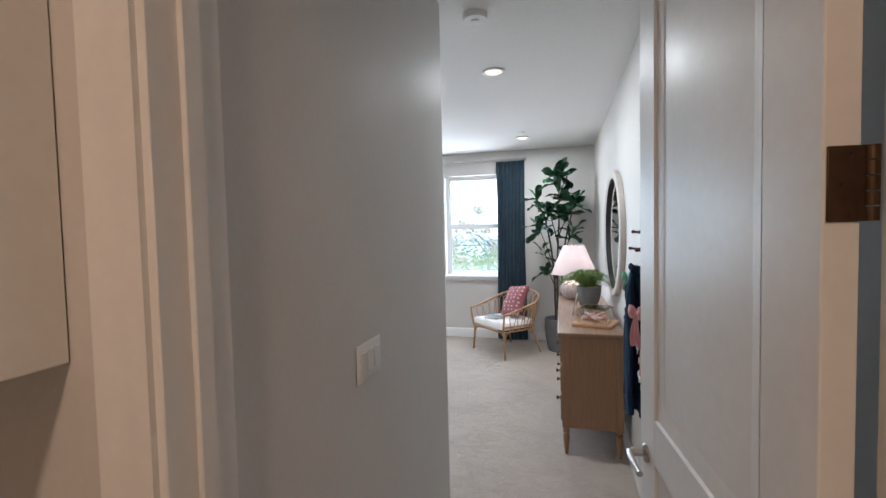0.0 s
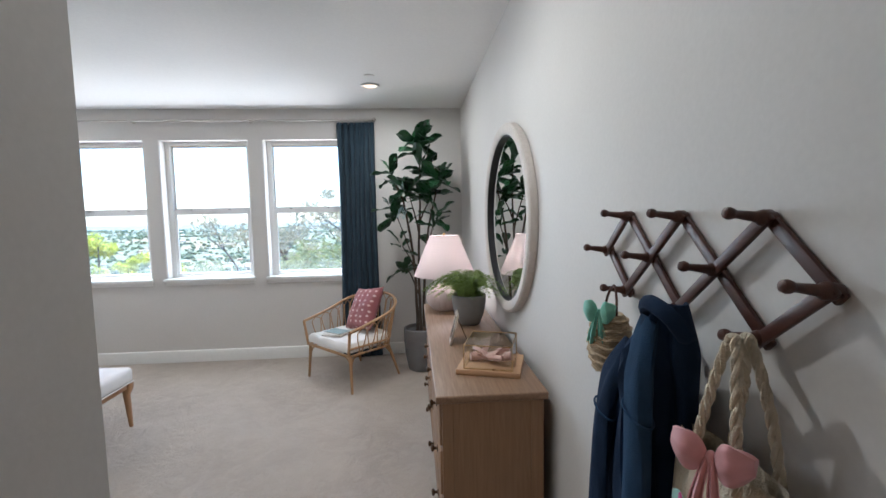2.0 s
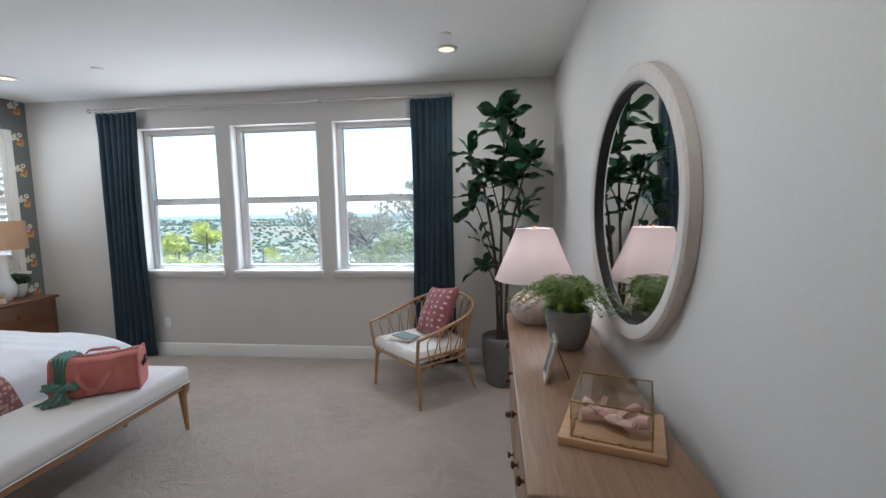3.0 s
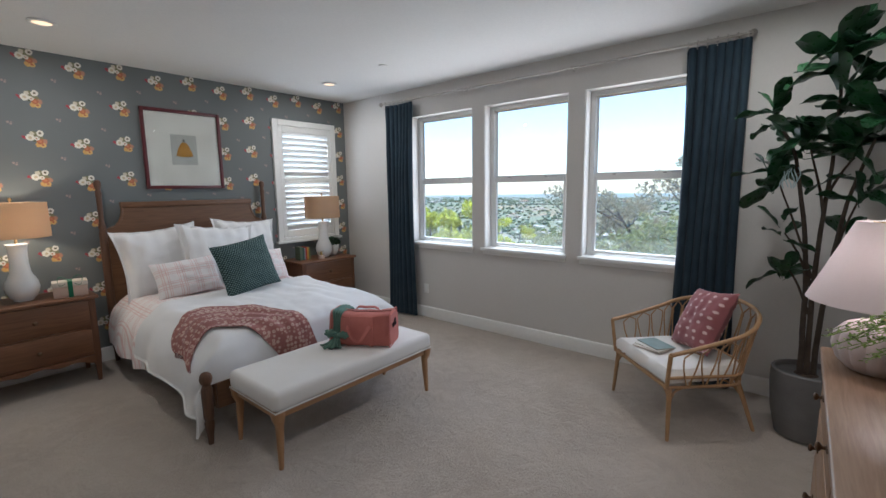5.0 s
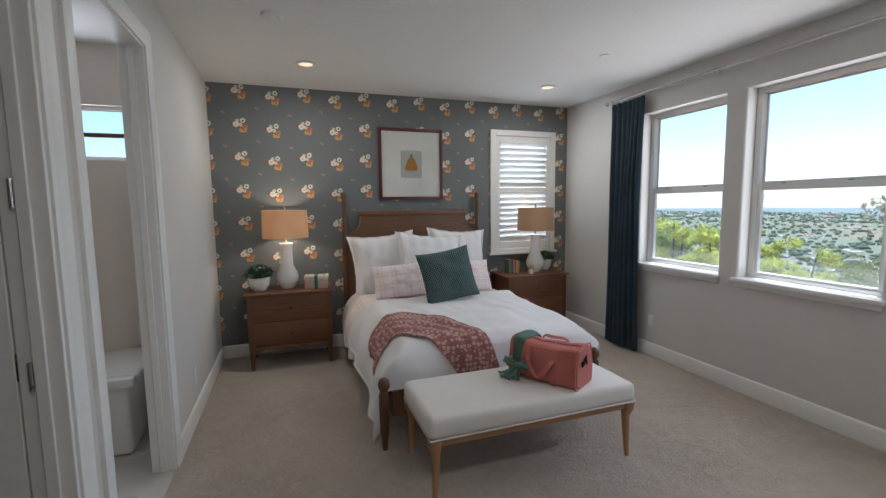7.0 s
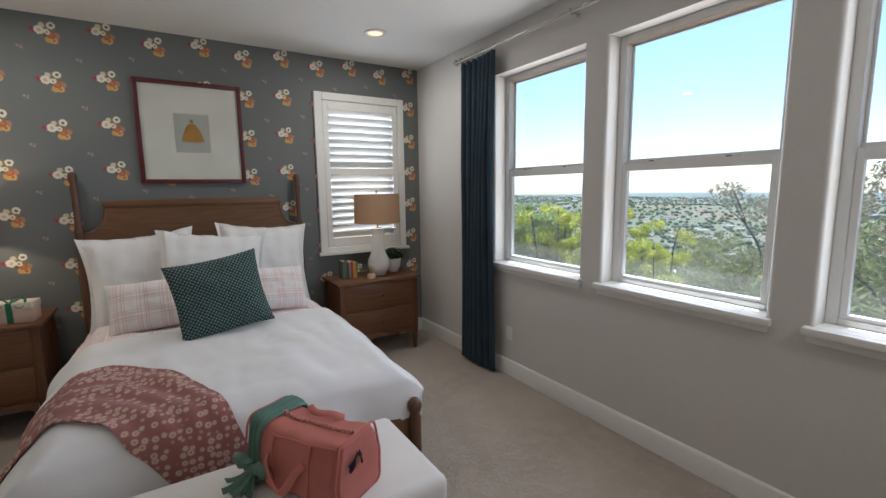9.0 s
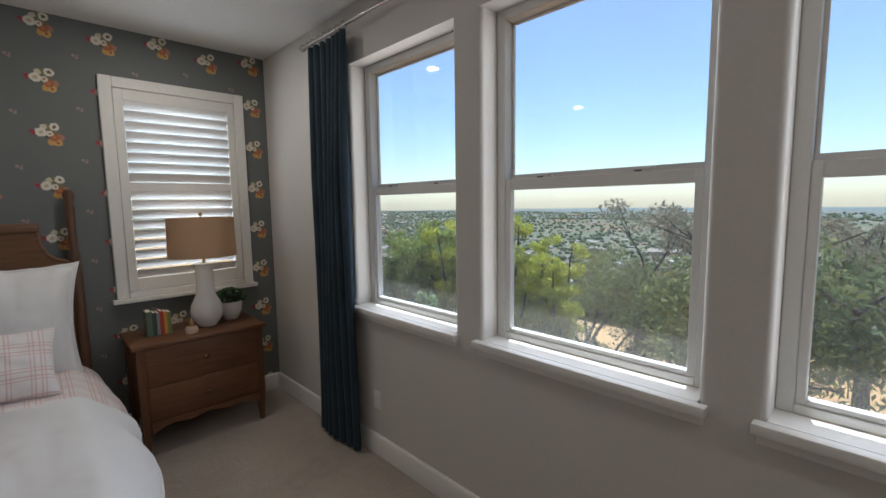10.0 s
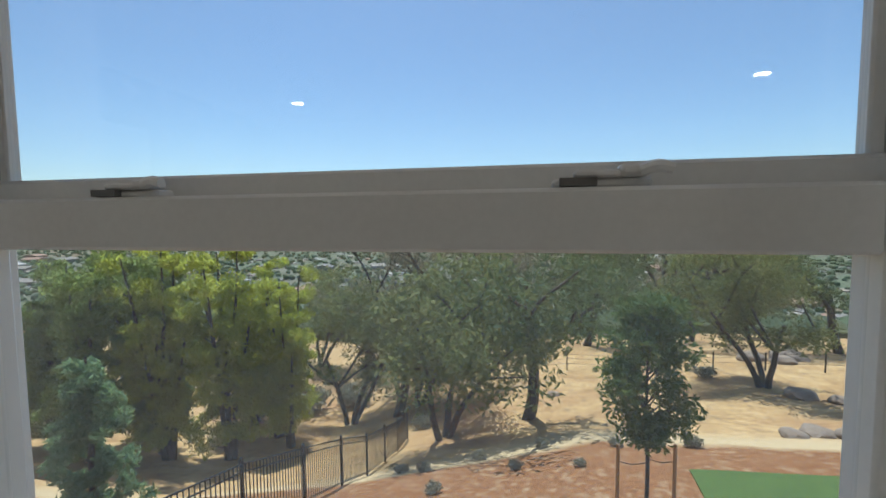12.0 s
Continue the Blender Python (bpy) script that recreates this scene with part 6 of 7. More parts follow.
part("fronds", bm, mat("fern_leaf", (0.195, 0.275, 0.042), (0.115, 0.185, 0.028), 25, 0.55), fe, "bright green feathery fronds")

# photo frame
pf = thing("photo_frame", Matrix.Translation((0.415, 2.915, DT)) @ pose(0, 0, 0, 0, 0, -93) @ Matrix.Diagonal((1.15, 1.15, 1.15, 1)), "small silver photo frame leaning on its stand", "photo frame")
tilt = pose(0, 0, 0.001, -14)
bm = bmesh.new()
for lo, hi in (((-0.055, 0, 0), (-0.043, 0.010, 0.150)), ((0.043, 0, 0), (0.055, 0.010, 0.150)), ((-0.043, 0, 0), (0.043, 0.010, 0.012)), ((-0.043, 0, 0.138), (0.043, 0.010, 0.150))):
    box(bm, lo, hi, 0.002, 1, tilt)
part("frame", bm, mat("champagne_frame", (0.55, 0.48, 0.40), None, 30, 0.35, 0.7), pf)
part("photo", new_box((-0.043, 0.004, 0.012), (0.043, 0.008, 0.138), 0, 1, tilt), mat("faded_photo", (0.10, 0.13, 0.16), (0.24, 0.26, 0.27), 26, 0.25), pf, "blurred blue-grey photograph")
bm = bmesh.new()
box(bm, (-0.016, 0.0, -0.125), (0.016, 0.003, 0.0), 0.001, 1, pose(0, 0.038, 0.122, 22))
part("stand", bm, mat("brown_velvet", (0.10, 0.045, 0.025), None, 30, 0.9), pf)

# display box
gb = thing("display_box", pose(0.575, 2.515, DT, 0, 0, -18), "brass-edged glass box on a wooden board holding pink ballet slippers", "box")
part("board", new_box((-0.140, -0.128, 0), (0.140, 0.128, 0.024), 0.003), wood("pale_board", (0.50, 0.31, 0.17), (0.42, 0.25, 0.13), "x", 0.5, False), gb, "pale wooden board")
hx, hy, hz = 0.105, 0.115, 0.105
for a in (-1, 1):
    for b_ in (-1, 1):
        part("edge", new_box((a * hx - 0.002, b_ * hy - 0.002, 0.025), (a * hx + 0.002, b_ * hy + 0.002, 0.025 + hz)), BRASS, gb)
    for z in (0.027, 0.025 + hz):
        part("edge", new_box((-hx + 0.002, a * hy - 0.002, z - 0.002), (hx - 0.002, a * hy + 0.002, z + 0.002)), BRASS, gb)
        part("edge", new_box((a * hx - 0.002, -hy + 0.002, z - 0.002), (a * hx + 0.002, hy - 0.002, z + 0.002)), BRASS, gb)
for lo, hi in (((-hx, -hy - 0.001, 0.029), (hx, -hy + 0.001, 0.023 + hz)), ((-hx, hy - 0.001, 0.029), (hx, hy + 0.001, 0.023 + hz)), ((-hx - 0.001, -hy + 0.002, 0.029), (-hx + 0.001, hy - 0.002, 0.023 + hz)),
               ((hx - 0.001, -hy + 0.002, 0.029), (hx + 0.001, hy - 0.002, 0.023 + hz)), ((-hx + 0.002, -hy + 0.002, 0.024 + hz), (hx - 0.002, hy - 0.002, 0.026 + hz))):
    p = part("glass_side", new_box(lo, hi), CLEAR, gb)
    p.visible_shadow = False
SATIN = mat("pink_satin", (0.66, 0.42, 0.36), (0.58, 0.35, 0.30), 14, 0.35, sheen=0.3)
for k, m in enumerate((pose(-0.03, 0.02, 0.052, 8, 0, 35), pose(0.035, -0.02, 0.060, -10, 12, 150))):
    sl = thing("ballet_slipper", Matrix.Translation((0.575, 2.515, DT)) @ pose(0, 0, 0, 0, 0, -18) @ m, "small pink satin ballet slipper with ribbons in the glass box", "shoe", "pair of slippers")
    bm = bmesh.new()
    loops = []
    for i in range(11):
        t = i / 10
        w = 0.026 * math.sin(math.pi * min(0.97, t * 0.86 + 0.09)) ** 0.6
        hgt = 0.024 + (0.016 if t < 0.3 else 0.0)
        loops.append([Vector((-0.075 + 0.15 * t, w * math.cos(a), -0.022 + hgt * (0.5 + 0.5 * math.sin(a)))) for a in (2 * math.pi * j / 14 for j in range(14))])
    rings(bm, loops)
    part("upper", bm, SATIN, sl)
    for q in range(3):
        bm = bmesh.new()
        pts = smooth_path([(0.0, 0.01, 0.0), (0.03 * math.cos(q * 2), 0.05 * math.sin(q * 2 + 1), 0.022), (-0.05 * math.sin(q + k), 0.035 * math.cos(q * 3), 0.006 + 0.01 * q), (0.05 * math.cos(q + 2), 0.04 * math.sin(q), -0.010)], 6)
        tube(bm, pts, 0.009, 6, flat=0.15)
        part("ribbon", bm, SATIN, sl)

# ---- peg rack and what hangs on it ----
rk = thing("peg_rack", (RIGHT, 1.427, 1.480), "dark wooden accordion peg rack fixed to the wall", "coat rack")
rise = 0.094
joints = {(i, j): Vector((0, 0.3225 - 0.1075 * i, j * rise)) for i in range(7) for j in (-1, 0, 1) if (i + j) % 2 == 0}


def bar(a, b_, x):
    d_ = (b_ - a).normalized()
    bm = bmesh.new()
    box(bm, (-0.0055, -0.014, -0.0105), (0.0055, (b_ - a).length + 0.014, 0.0105), 0.0035, 2)
    bmesh.ops.transform(bm, matrix=Matrix.Translation(a + Vector((x, 0, 0))) @ pose(0, 0, 0, math.degrees(math.atan2(d_.z, d_.y))), verts=bm.verts[:])
    part("slat", bm, PEG_WOOD, rk)


for a, b_, x in (((0, 0), (1, 1), -0.020), ((0, 0), (1, -1), -0.008), ((1, 1), (3, -1), -0.008), ((1, -1), (3, 1), -0.020), ((3, 1), (5, -1), -0.008), ((3, -1), (5, 1), -0.020), ((5, 1), (6, 0), -0.008), ((5, -1), (6, 0), -0.020)):
    bar(joints[a], joints[b_], x)
for (i, j), p in joints.items():
    if (i, j) in ((2, 0), (4, 0), (0, 0), (6, 0)) or j:
        bm = bmesh.new()
        lathe(bm, [(0.012, 0.004), (0.013, 0.024), (0.0115, 0.028), (0.0085, 0.032), (0.0072, 0.053), (0.0062, 0.068), (0.0088, 0.072), (0.0100, 0.078), (0.0080, 0.084), (0.003, 0.087)], 14)
        bmesh.ops.transform(bm, matrix=Matrix.Translation(p) @ pose(0, 0, 0, 0, -90 + 8), verts=bm.verts[:])
        part("peg", bm, PEG_WOOD, rk, "turned wooden peg")

def bow(parent, at, size, material, label, tail, turn=0):
    """A soft ribbon bow in the y-z plane: two puffed loops, a knot and two hanging tails."""
    c = Vector((0, 0, 0))
    made = []
    for s_ in (-1, 1):
        bm = bmesh.new()
        loops = []
        for i in range(11):
            u = i / 10
            r = size * (0.16 + 0.50 * math.sin(math.pi * min(1, 0.92 * u ** 0.75 + 0.02)) ** 0.8)
            mid = c + Vector((-0.010 * math.sin(math.pi * u), s_ * (0.006 + size * 1.15 * u), size * 0.28 * u))
            loops.append([mid + Vector((r * 0.40 * math.cos(t) * (1 + 0.18 * math.sin(6 * t + 3 * u)), s_ * 0.10 * r * math.sin(2 * t), r * math.sin(t) * (1 + 0.10 * math.sin(5 * t - 4 * u)))) for t in (2 * math.pi * k / 22 for k in range(22))])
        rings(bm, loops)
        made.append(part("bow_loop", bm, material, parent, label))
        bm = bmesh.new()
        sheet(bm, lambda u, v: c + Vector((-0.004 - 0.012 * math.sin(3 * u) - 0.008 * math.cos(10 * (v - 0.5)) * (0.3 + u), s_ * size * (0.10 + 0.45 * u) + (v - 0.5) * size * (0.25 + 0.50 * u), -tail * u + 0.012 * abs(v - 0.5) * u)), 14, 10, 0.002)
        made.append(part("bow_tail", bm, material, parent, label))
    bm = bmesh.new()
    bmesh.ops.create_uvsphere(bm, u_segments=14, v_segments=10, radius=size * 0.24, matrix=Matrix.Translation(c) @ Matrix.Diagonal((0.8, 0.8, 1.1, 1)))
    made.append(part("bow_knot", bm, material, parent, label))
    for o in made:
        o.matrix_local = pose(*at, 0, 0, turn)


# straw bag
sb = thing("straw_bag", pose(0.712, 1.610, 1.192) @ Matrix.Diagonal((0.68, 0.68, 0.86, 1)), "small round straw bag with a mint green ribbon", "bag")
STRAW = mat("straw", (0.46, 0.36, 0.23), (0.37, 0.28, 0.17), 30, 0.85, bump=0.8, bscale=55, stretch=(1, 1, 3.5), distance=0.006)
bm = bmesh.new()
prof = [(0.040, 0.0), (0.072, 0.012), (0.092, 0.045), (0.096, 0.085), (0.088, 0.125), (0.070, 0.155), (0.052, 0.172), (0.048, 0.170)]
lathe(bm, prof, 30)
for v in bm.verts:
    v.co.x *= 0.78
part("body", bm, STRAW, sb)
for k in range(7):
    bm = bmesh.new()
    z = 0.012 + 0.024 * k
    r = np.interp(z, [q[1] for q in prof[:7]], [q[0] for q in prof[:7]]) + 0.002
    tube(bm, [(0.78 * r * math.cos(t), r * math.sin(t), z + 0.003 * math.sin(9 * t)) for t in (2 * math.pi * i / 28 for i in range(29))], 0.0045, 6)
    part("braid", bm, STRAW, sb)
bm = bmesh.new()
tube(bm, smooth_path([(0.0, -0.045, 0.165), (0.005, -0.036, 0.215), (0.012, 0.0, 0.250), (0.005, 0.036, 0.215), (0.0, 0.045, 0.165)], 6), 0.0045, 8)
part("handle", bm, PEG_WOOD, sb, "dark curved handle")
MINT = mat("mint_ribbon", (0.24, 0.60, 0.47), (0.19, 0.50, 0.39), 18, 0.5, sheen=0.3)
bow(sb, (-0.055, -0.030, 0.178), 0.046, MINT, "mint green ribbon", 0.09, 40)

# denim jacket
DENIM = mat("denim", (0.011, 0.027, 0.064), (0.006, 0.016, 0.042), 7, 0.9, bump=0.5, bscale=340, sheen=0.0, spec=0.2, distance=0.003)
DENIM_L = mat("denim_faded", (0.028, 0.064, 0.130), (0.014, 0.036, 0.080), 6, 0.9, bump=0.5, bscale=340, sheen=0.0, spec=0.2, distance=0.003)
ja = thing("denim_jacket", (0.712, 1.355, 0.005), "dark blue denim jacket hanging from a peg", "jacket")
LEFT_EDGE = [(0.0, 0.045), (0.06, 0.085), (0.14, 0.135), (0.24, 0.180), (0.32, 0.205), (0.60, 0.225), (1.0, 0.300)]
bm = bmesh.new()
loops = []
for k in range(37):
    v = k / 36
    wl = float(np.interp(v, [q[0] for q in LEFT_EDGE], [q[1] for q in LEFT_EDGE]))
    wr = 0.028 + 0.022 * min(1, v / 0.10)
    hang = 1 - min(1, v / 0.25)
    dpt = 0.022 + 0.024 * min(1, v / 0.14)
    loop = []
    for i in range(60):
        t = 2 * math.pi * i / 60
        s_ = math.sin(t)
        y = wl * s_ if s_ > 0 else wr * s_
        fold = 0.026 * min(1, v * 5) * math.copysign(abs(math.sin(y * 36 - 1.5 * v)) ** 0.6, math.sin(y * 36 - 1.5 * v)) + 0.008 * math.sin(y * 120 + 6 * v)
        loop.append(Vector((dpt * math.cos(t) - (fold if math.cos(t) < 0 else 0) * abs(math.cos(t)) - 0.03 * hang, y - 0.05 * hang, 1.425 - 0.045 * max(0, s_) * max(0, 1 - v * 4) - v * 0.73 + 0.015 * math.sin(5 * t) * v)))
    loops.append(loop)
rings(bm, loops)
part("body", bm, DENIM, ja)
for pts_, mt, rr in (([(-0.055, -0.020, 1.385), (-0.062, -0.004, 1.29), (-0.064, 0.002, 1.16), (-0.066, 0.002, 0.98), (-0.064, 0.015, 0.80), (-0.060, 0.030, 0.70)], DENIM_L, 0.040),
                     ([(-0.030, 0.090, 1.310), (-0.042, 0.150, 1.215), (-0.048, 0.185, 1.09), (-0.050, 0.198, 0.92), (-0.046, 0.225, 0.72)], DENIM, 0.036)):
    bm = bmesh.new()
    pts = smooth_path(pts_, 7)
    loops = []
    for i, p in enumerate(pts):
        t = i / len(pts)
        r = rr * (0.62 + 0.42 * min(1, t * 4) - 0.10 * t)
        loops.append([p + Vector((r * 0.46 * math.cos(a) * (1 + 0.12 * math.sin(3 * a + 9 * t)), r * math.sin(a) * (1 + 0.10 * math.sin(5 * a - 14 * t)), 0.012 * math.sin(4 * a))) for a in (2 * math.pi * q / 24 for q in range(24))])
    rings(bm, loops)
    sl = part("sleeve", bm, mt, ja)
    bm = bmesh.new()
    e = pts[-1]
    lathe(bm, [(rr * 0.90, -0.012), (rr * 0.98, 0.0), (rr * 0.98, 0.045), (rr * 0.92, 0.055)], 22, e)
    for v in bm.verts:
        v.co.x = e.x + (v.co.x - e.x) * 0.5
    part("cuff", bm, mt, sl)
    # shoulder seam round the sleeve
    bm = bmesh.new()
    j = 12
    r = rr * 1.03
    tube(bm, [pts[j] + Vector((r * 0.50 * math.cos(a), r * 1.05 * math.sin(a), 0.012 * math.sin(a))) for a in (2 * math.pi * q / 20 for q in range(21))], 0.0028, 5)
    part("seam", bm, DENIM_L, sl)
bm = bmesh.new()
tube(bm, smooth_path([(-0.026, 0.030, 1.380), (-0.052, 0.005, 1.408), (-0.064, -0.040, 1.422), (-0.052, -0.080, 1.405), (-0.022, -0.085, 1.365)], 6), [0.010] + [0.015] * 23 + [0.010], 10, True, 0.7)
part("collar", bm, DENIM, ja)

# tote bag
tb = thing("tote_bag", (0.716, 1.165, 0.836), "cream woven tote with braided handles, a pink satin bow and sequins", "bag")
CREAM = mat("cream_weave", (0.62, 0.55, 0.42), (0.54, 0.47, 0.35), 10, 0.9, bump=0.9, bscale=95, distance=0.006)
bm = bmesh.new()
loops = []
for k in range(17):
    v = k / 16
    w = 0.108 + 0.028 * math.sin(math.pi * v * 0.8) - 0.012 * v
    dpt = 0.042 * (0.55 + 0.45 * math.sin(math.pi * min(1, v * 0.9 + 0.1)))
    if v < 0.08:
        w *= 0.88
    loop = []
    for i in range(32):
        t = 2 * math.pi * i / 32
        f = 1 + 0.04 * math.sin(5 * t + 5 * v)
        loop.append(Vector((dpt * math.cos(t) * f, w * math.copysign(abs(math.sin(t)) ** 0.8, math.sin(t)) * f + 0.03 + 0.02 * (v - 0.5), 0.37 * v - 0.03 * (1 - v) * math.sin(t))))
    loops.append(loop)
rings(bm, loops, True, False)
bm.faces.new([v for v in bm.verts[:32]][::-1])
part("body", bm, CREAM, tb)
for s in (-1, 1):
    for strand in range(3):
        bm = bmesh.new()
        base_pts = smooth_path([(s * 0.034, -0.022, 0.345), (s * 0.026 - 0.005, -0.012, 0.46), (s * 0.010 - 0.012, 0.008, 0.570), (s * 0.026 - 0.005, 0.040, 0.48), (s * 0.034, 0.078, 0.345)], 14)
        tube(bm, [p + Vector((0.0044 * math.cos(i * 0.7 + strand * 2.09), 0.0044 * math.sin(i * 0.7 + strand * 2.09), 0)) for i, p in enumerate(base_pts)], 0.0044, 7)
        part("handle_strand", bm, CREAM, tb, "thick cream braided cord")
BOW = mat("pink_bow", (0.70, 0.36, 0.38), (0.60, 0.29, 0.31), 15, 0.4, sheen=0.3)
bow(tb, (-0.062, -0.006, 0.395), 0.044, BOW, "pink satin bow", 0.15, 30)
rnd = random.Random(2)
for k in range(16):
    c = ((0.75, 0.14, 0.40), (0.45, 0.72, 0.66), (0.78, 0.76, 0.72), (0.72, 0.40, 0.45))[k % 4]
    bm = bmesh.new()
    lathe(bm, [(0.016, 0), (0.015, 0.003), (0.004, 0.004)], 7)
    yy, zz = rnd.uniform(-0.10, 0.09), 0.04 + 0.24 * rnd.random()
    bmesh.ops.transform(bm, matrix=pose(-0.053 + 0.7 * yy * yy, yy, zz, rnd.uniform(-20, 20), -90, 0), verts=bm.verts[:])
    part("applique", bm, mat("applique_%d" % (k % 4), c, None, 20, 0.35), tb)


# ---- outdoors ----
PROFILE = [(-200, -3.1), (5, -3.1), (10, -3.7), (14, -4.4), (17.5, -5.0), (20, -5.8), (25, -7.5), (32, -8.6), (50, -11), (80, -18), (140, -38), (250, -60), (400, -70), (5000, -72)]


def ground_z(x, y):
    z = float(np.interp(y, [p[0] for p in PROFILE], [p[1] for p in PROFILE]))
    s = min(1, max(0, (y - 11) / 8)) * min(1, max(0, (140 - y) / 60))
    z += (0.25 * max(-14, min(0, x)) + 0.05 * max(0, min(25, x))) * s
    if y > 12:
        z += 0.10 * wob((x, y, 0), 0.35) * min(1, (y - 12) / 6) + 0.05 * wob((x, y, 4), 1.3) * min(1, (y - 16) / 6)
    for hx, hy, hr, hh in ((-700, 1300, 260, 16), (-1250, 1500, 330, 14), (-250, 1500, 300, 12), (300, 1700, 420, 12)):
        z += hh * math.exp(-((x - hx) ** 2 + ((y - hy) * 1.6) ** 2) / hr ** 2)
    return z


def ground_material():
    m, n, l, b = nodes_of("hillside")
    pos = n.new("ShaderNodeNewGeometry").outputs["Position"]
    sep = n.new("ShaderNodeSeparateXYZ")
    l.new(pos, sep.inputs[0])
    x, y = sep.outputs[0], sep.outputs[1]
    big, mid, fine, grit = noise_node(n, l, pos, 0.12, 4), noise_node(n, l, pos, 0.55, 6, 0.65), noise_node(n, l, pos, 4.0, 4), noise_node(n, l, pos, 16.0, 3)
    dry = mix_node(n, l, ramp_node(n, l, mid, 0.38, 0.62), (0.56, 0.385, 0.185), (0.42, 0.26, 0.115))
    dry = mix_node(n, l, math_node(n, l, "MULTIPLY", ramp_node(n, l, fine, 0.48, 0.70), 0.7), dry, (0.20, 0.115, 0.055))
    dry = mix_node(n, l, math_node(n, l, "MULTIPLY", ramp_node(n, l, noise_node(n, l, pos, 1.5, 5, 0.7), 0.56, 0.66), 0.7), dry, (0.16, 0.11, 0.075))
    dry = mix_node(n, l, math_node(n, l, "MULTIPLY", ramp_node(n, l, big, 0.52, 0.66), 0.45), dry, (0.30, 0.15, 0.075))
    mulch = mix_node(n, l, ramp_node(n, l, grit, 0.35, 0.65), (0.33, 0.158, 0.066), (0.155, 0.066, 0.029))
    mulch = mix_node(n, l, math_node(n, l, "MULTIPLY", ramp_node(n, l, fine, 0.52, 0.66), 0.65), mulch, (0.42, 0.29, 0.17))
    mulch = mix_node(n, l, math_node(n, l, "MULTIPLY", ramp_node(n, l, noise_node(n, l, pos, 9.0, 4, 0.7), 0.54, 0.64), 0.6), mulch, (0.10, 0.05, 0.03))
    path = mix_node(n, l, fine, (0.56, 0.43, 0.25), (0.46, 0.34, 0.19))
    edge = math_node(n, l, "MULTIPLY_ADD", math_node(n, l, "MINIMUM", x, 0.5), 0.36, 19.8)
    edge = math_node(n, l, "MULTIPLY_ADD", math_node(n, l, "SUBTRACT", mid, 0.5), 1.4, edge)
    past = math_node(n, l, "SUBTRACT", y, edge)
    col = mix_node(n, l, ramp_node(n, l, past, -0.3, 0.3), mulch, path)
    col = mix_node(n, l, ramp_node(n, l, past, 1.3, 3.4), col, dry)
    town = mix_node(n, l, ramp_node(n, l, noise_node(n, l, pos, 0.012, 8, 0.7), 0.42, 0.60), (0.120, 0.140, 0.085), (0.165, 0.155, 0.110))
    town = mix_node(n, l, math_node(n, l, "MULTIPLY", ramp_node(n, l, noise_node(n, l, pos, 0.045, 4, 0.7), 0.60, 0.66), 0.7), town, (0.21, 0.195, 0.170))
    town = mix_node(n, l, ramp_node(n, l, noise_node(n, l, pos, 0.0022, 4), 0.55, 0.68), town, (0.25, 0.155, 0.100))
    # far plain in blue-grey: distance haze put into its colour
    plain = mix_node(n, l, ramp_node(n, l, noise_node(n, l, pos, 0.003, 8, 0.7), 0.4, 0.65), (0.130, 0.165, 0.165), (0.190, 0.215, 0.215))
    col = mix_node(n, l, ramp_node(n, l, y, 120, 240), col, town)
    # the haze tint grows with distance along y
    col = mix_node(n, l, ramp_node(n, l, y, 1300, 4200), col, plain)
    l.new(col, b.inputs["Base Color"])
    b.inputs["Roughness"].default_value, b.inputs["Specular IOR Level"].default_value = 0.95, 0.1
    bump_node(n, l, b, grit, 0.7, 0.06)
    return m


xs = sorted({round(v, 2) for v in [*np.arange(-30, 30, 0.8), *[s * 30 * 1.13 ** k for k in range(43) for s in (-1, 1)], -4900, 4900]})
ys = sorted({round(v, 2) for v in [*np.arange(4, 45, 0.8), *[45 * 1.09 ** k for k in range(55)], 4900, *[4 - 3 * 1.4 ** k for k in range(20)]]})
xs, ys = [v for v in xs if abs(v) <= 4900], [v for v in ys if -4900 <= v <= 4900]
verts = [(x, y, ground_z(x, y)) for y in ys for x in xs]
w_ = len(xs)
faces = [(j * w_ + i, j * w_ + i + 1, (j + 1) * w_ + i + 1, (j + 1) * w_ + i) for j in range(len(ys) - 1) for i in range(w_ - 1)]
me = bpy.data.meshes.new("ground")
me.from_pydata(verts, [], faces)
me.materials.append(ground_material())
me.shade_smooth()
tagged(new("ground", me), "dry golden hillside with bark mulch falling to a wide valley with haze in its colour", "ground", "", "structure")


def foliage_material(name, c1, c2, through=0.4):
    m, n, l, b = nodes_of(name)
    rnd_ = n.new("ShaderNodeNewGeometry").outputs["Random Per Island"]
    col = mix_node(n, l, rnd_, c1, c2)
    col = mix_node(n, l, math_node(n, l, "MULTIPLY", ramp_node(n, l, noise_node(n, l, place_node(n, l, "object"), 0.9, 3), 0.4, 0.65), 0.45), col, tuple(v * 0.62 for v in c1))
    d_, t, mixer = n.new("ShaderNodeBsdfDiffuse"), n.new("ShaderNodeBsdfTranslucent"), n.new("ShaderNodeMixShader")
    l.new(col, d_.inputs[0])
    l.new(col, t.inputs[0])
    mixer.inputs[0].default_value = through
    l.new(d_.outputs[0], mixer.inputs[1])
    l.new(t.outputs[0], mixer.inputs[2])
    l.new(mixer.outputs[0], n["Material Output"].inputs[0])
    return m


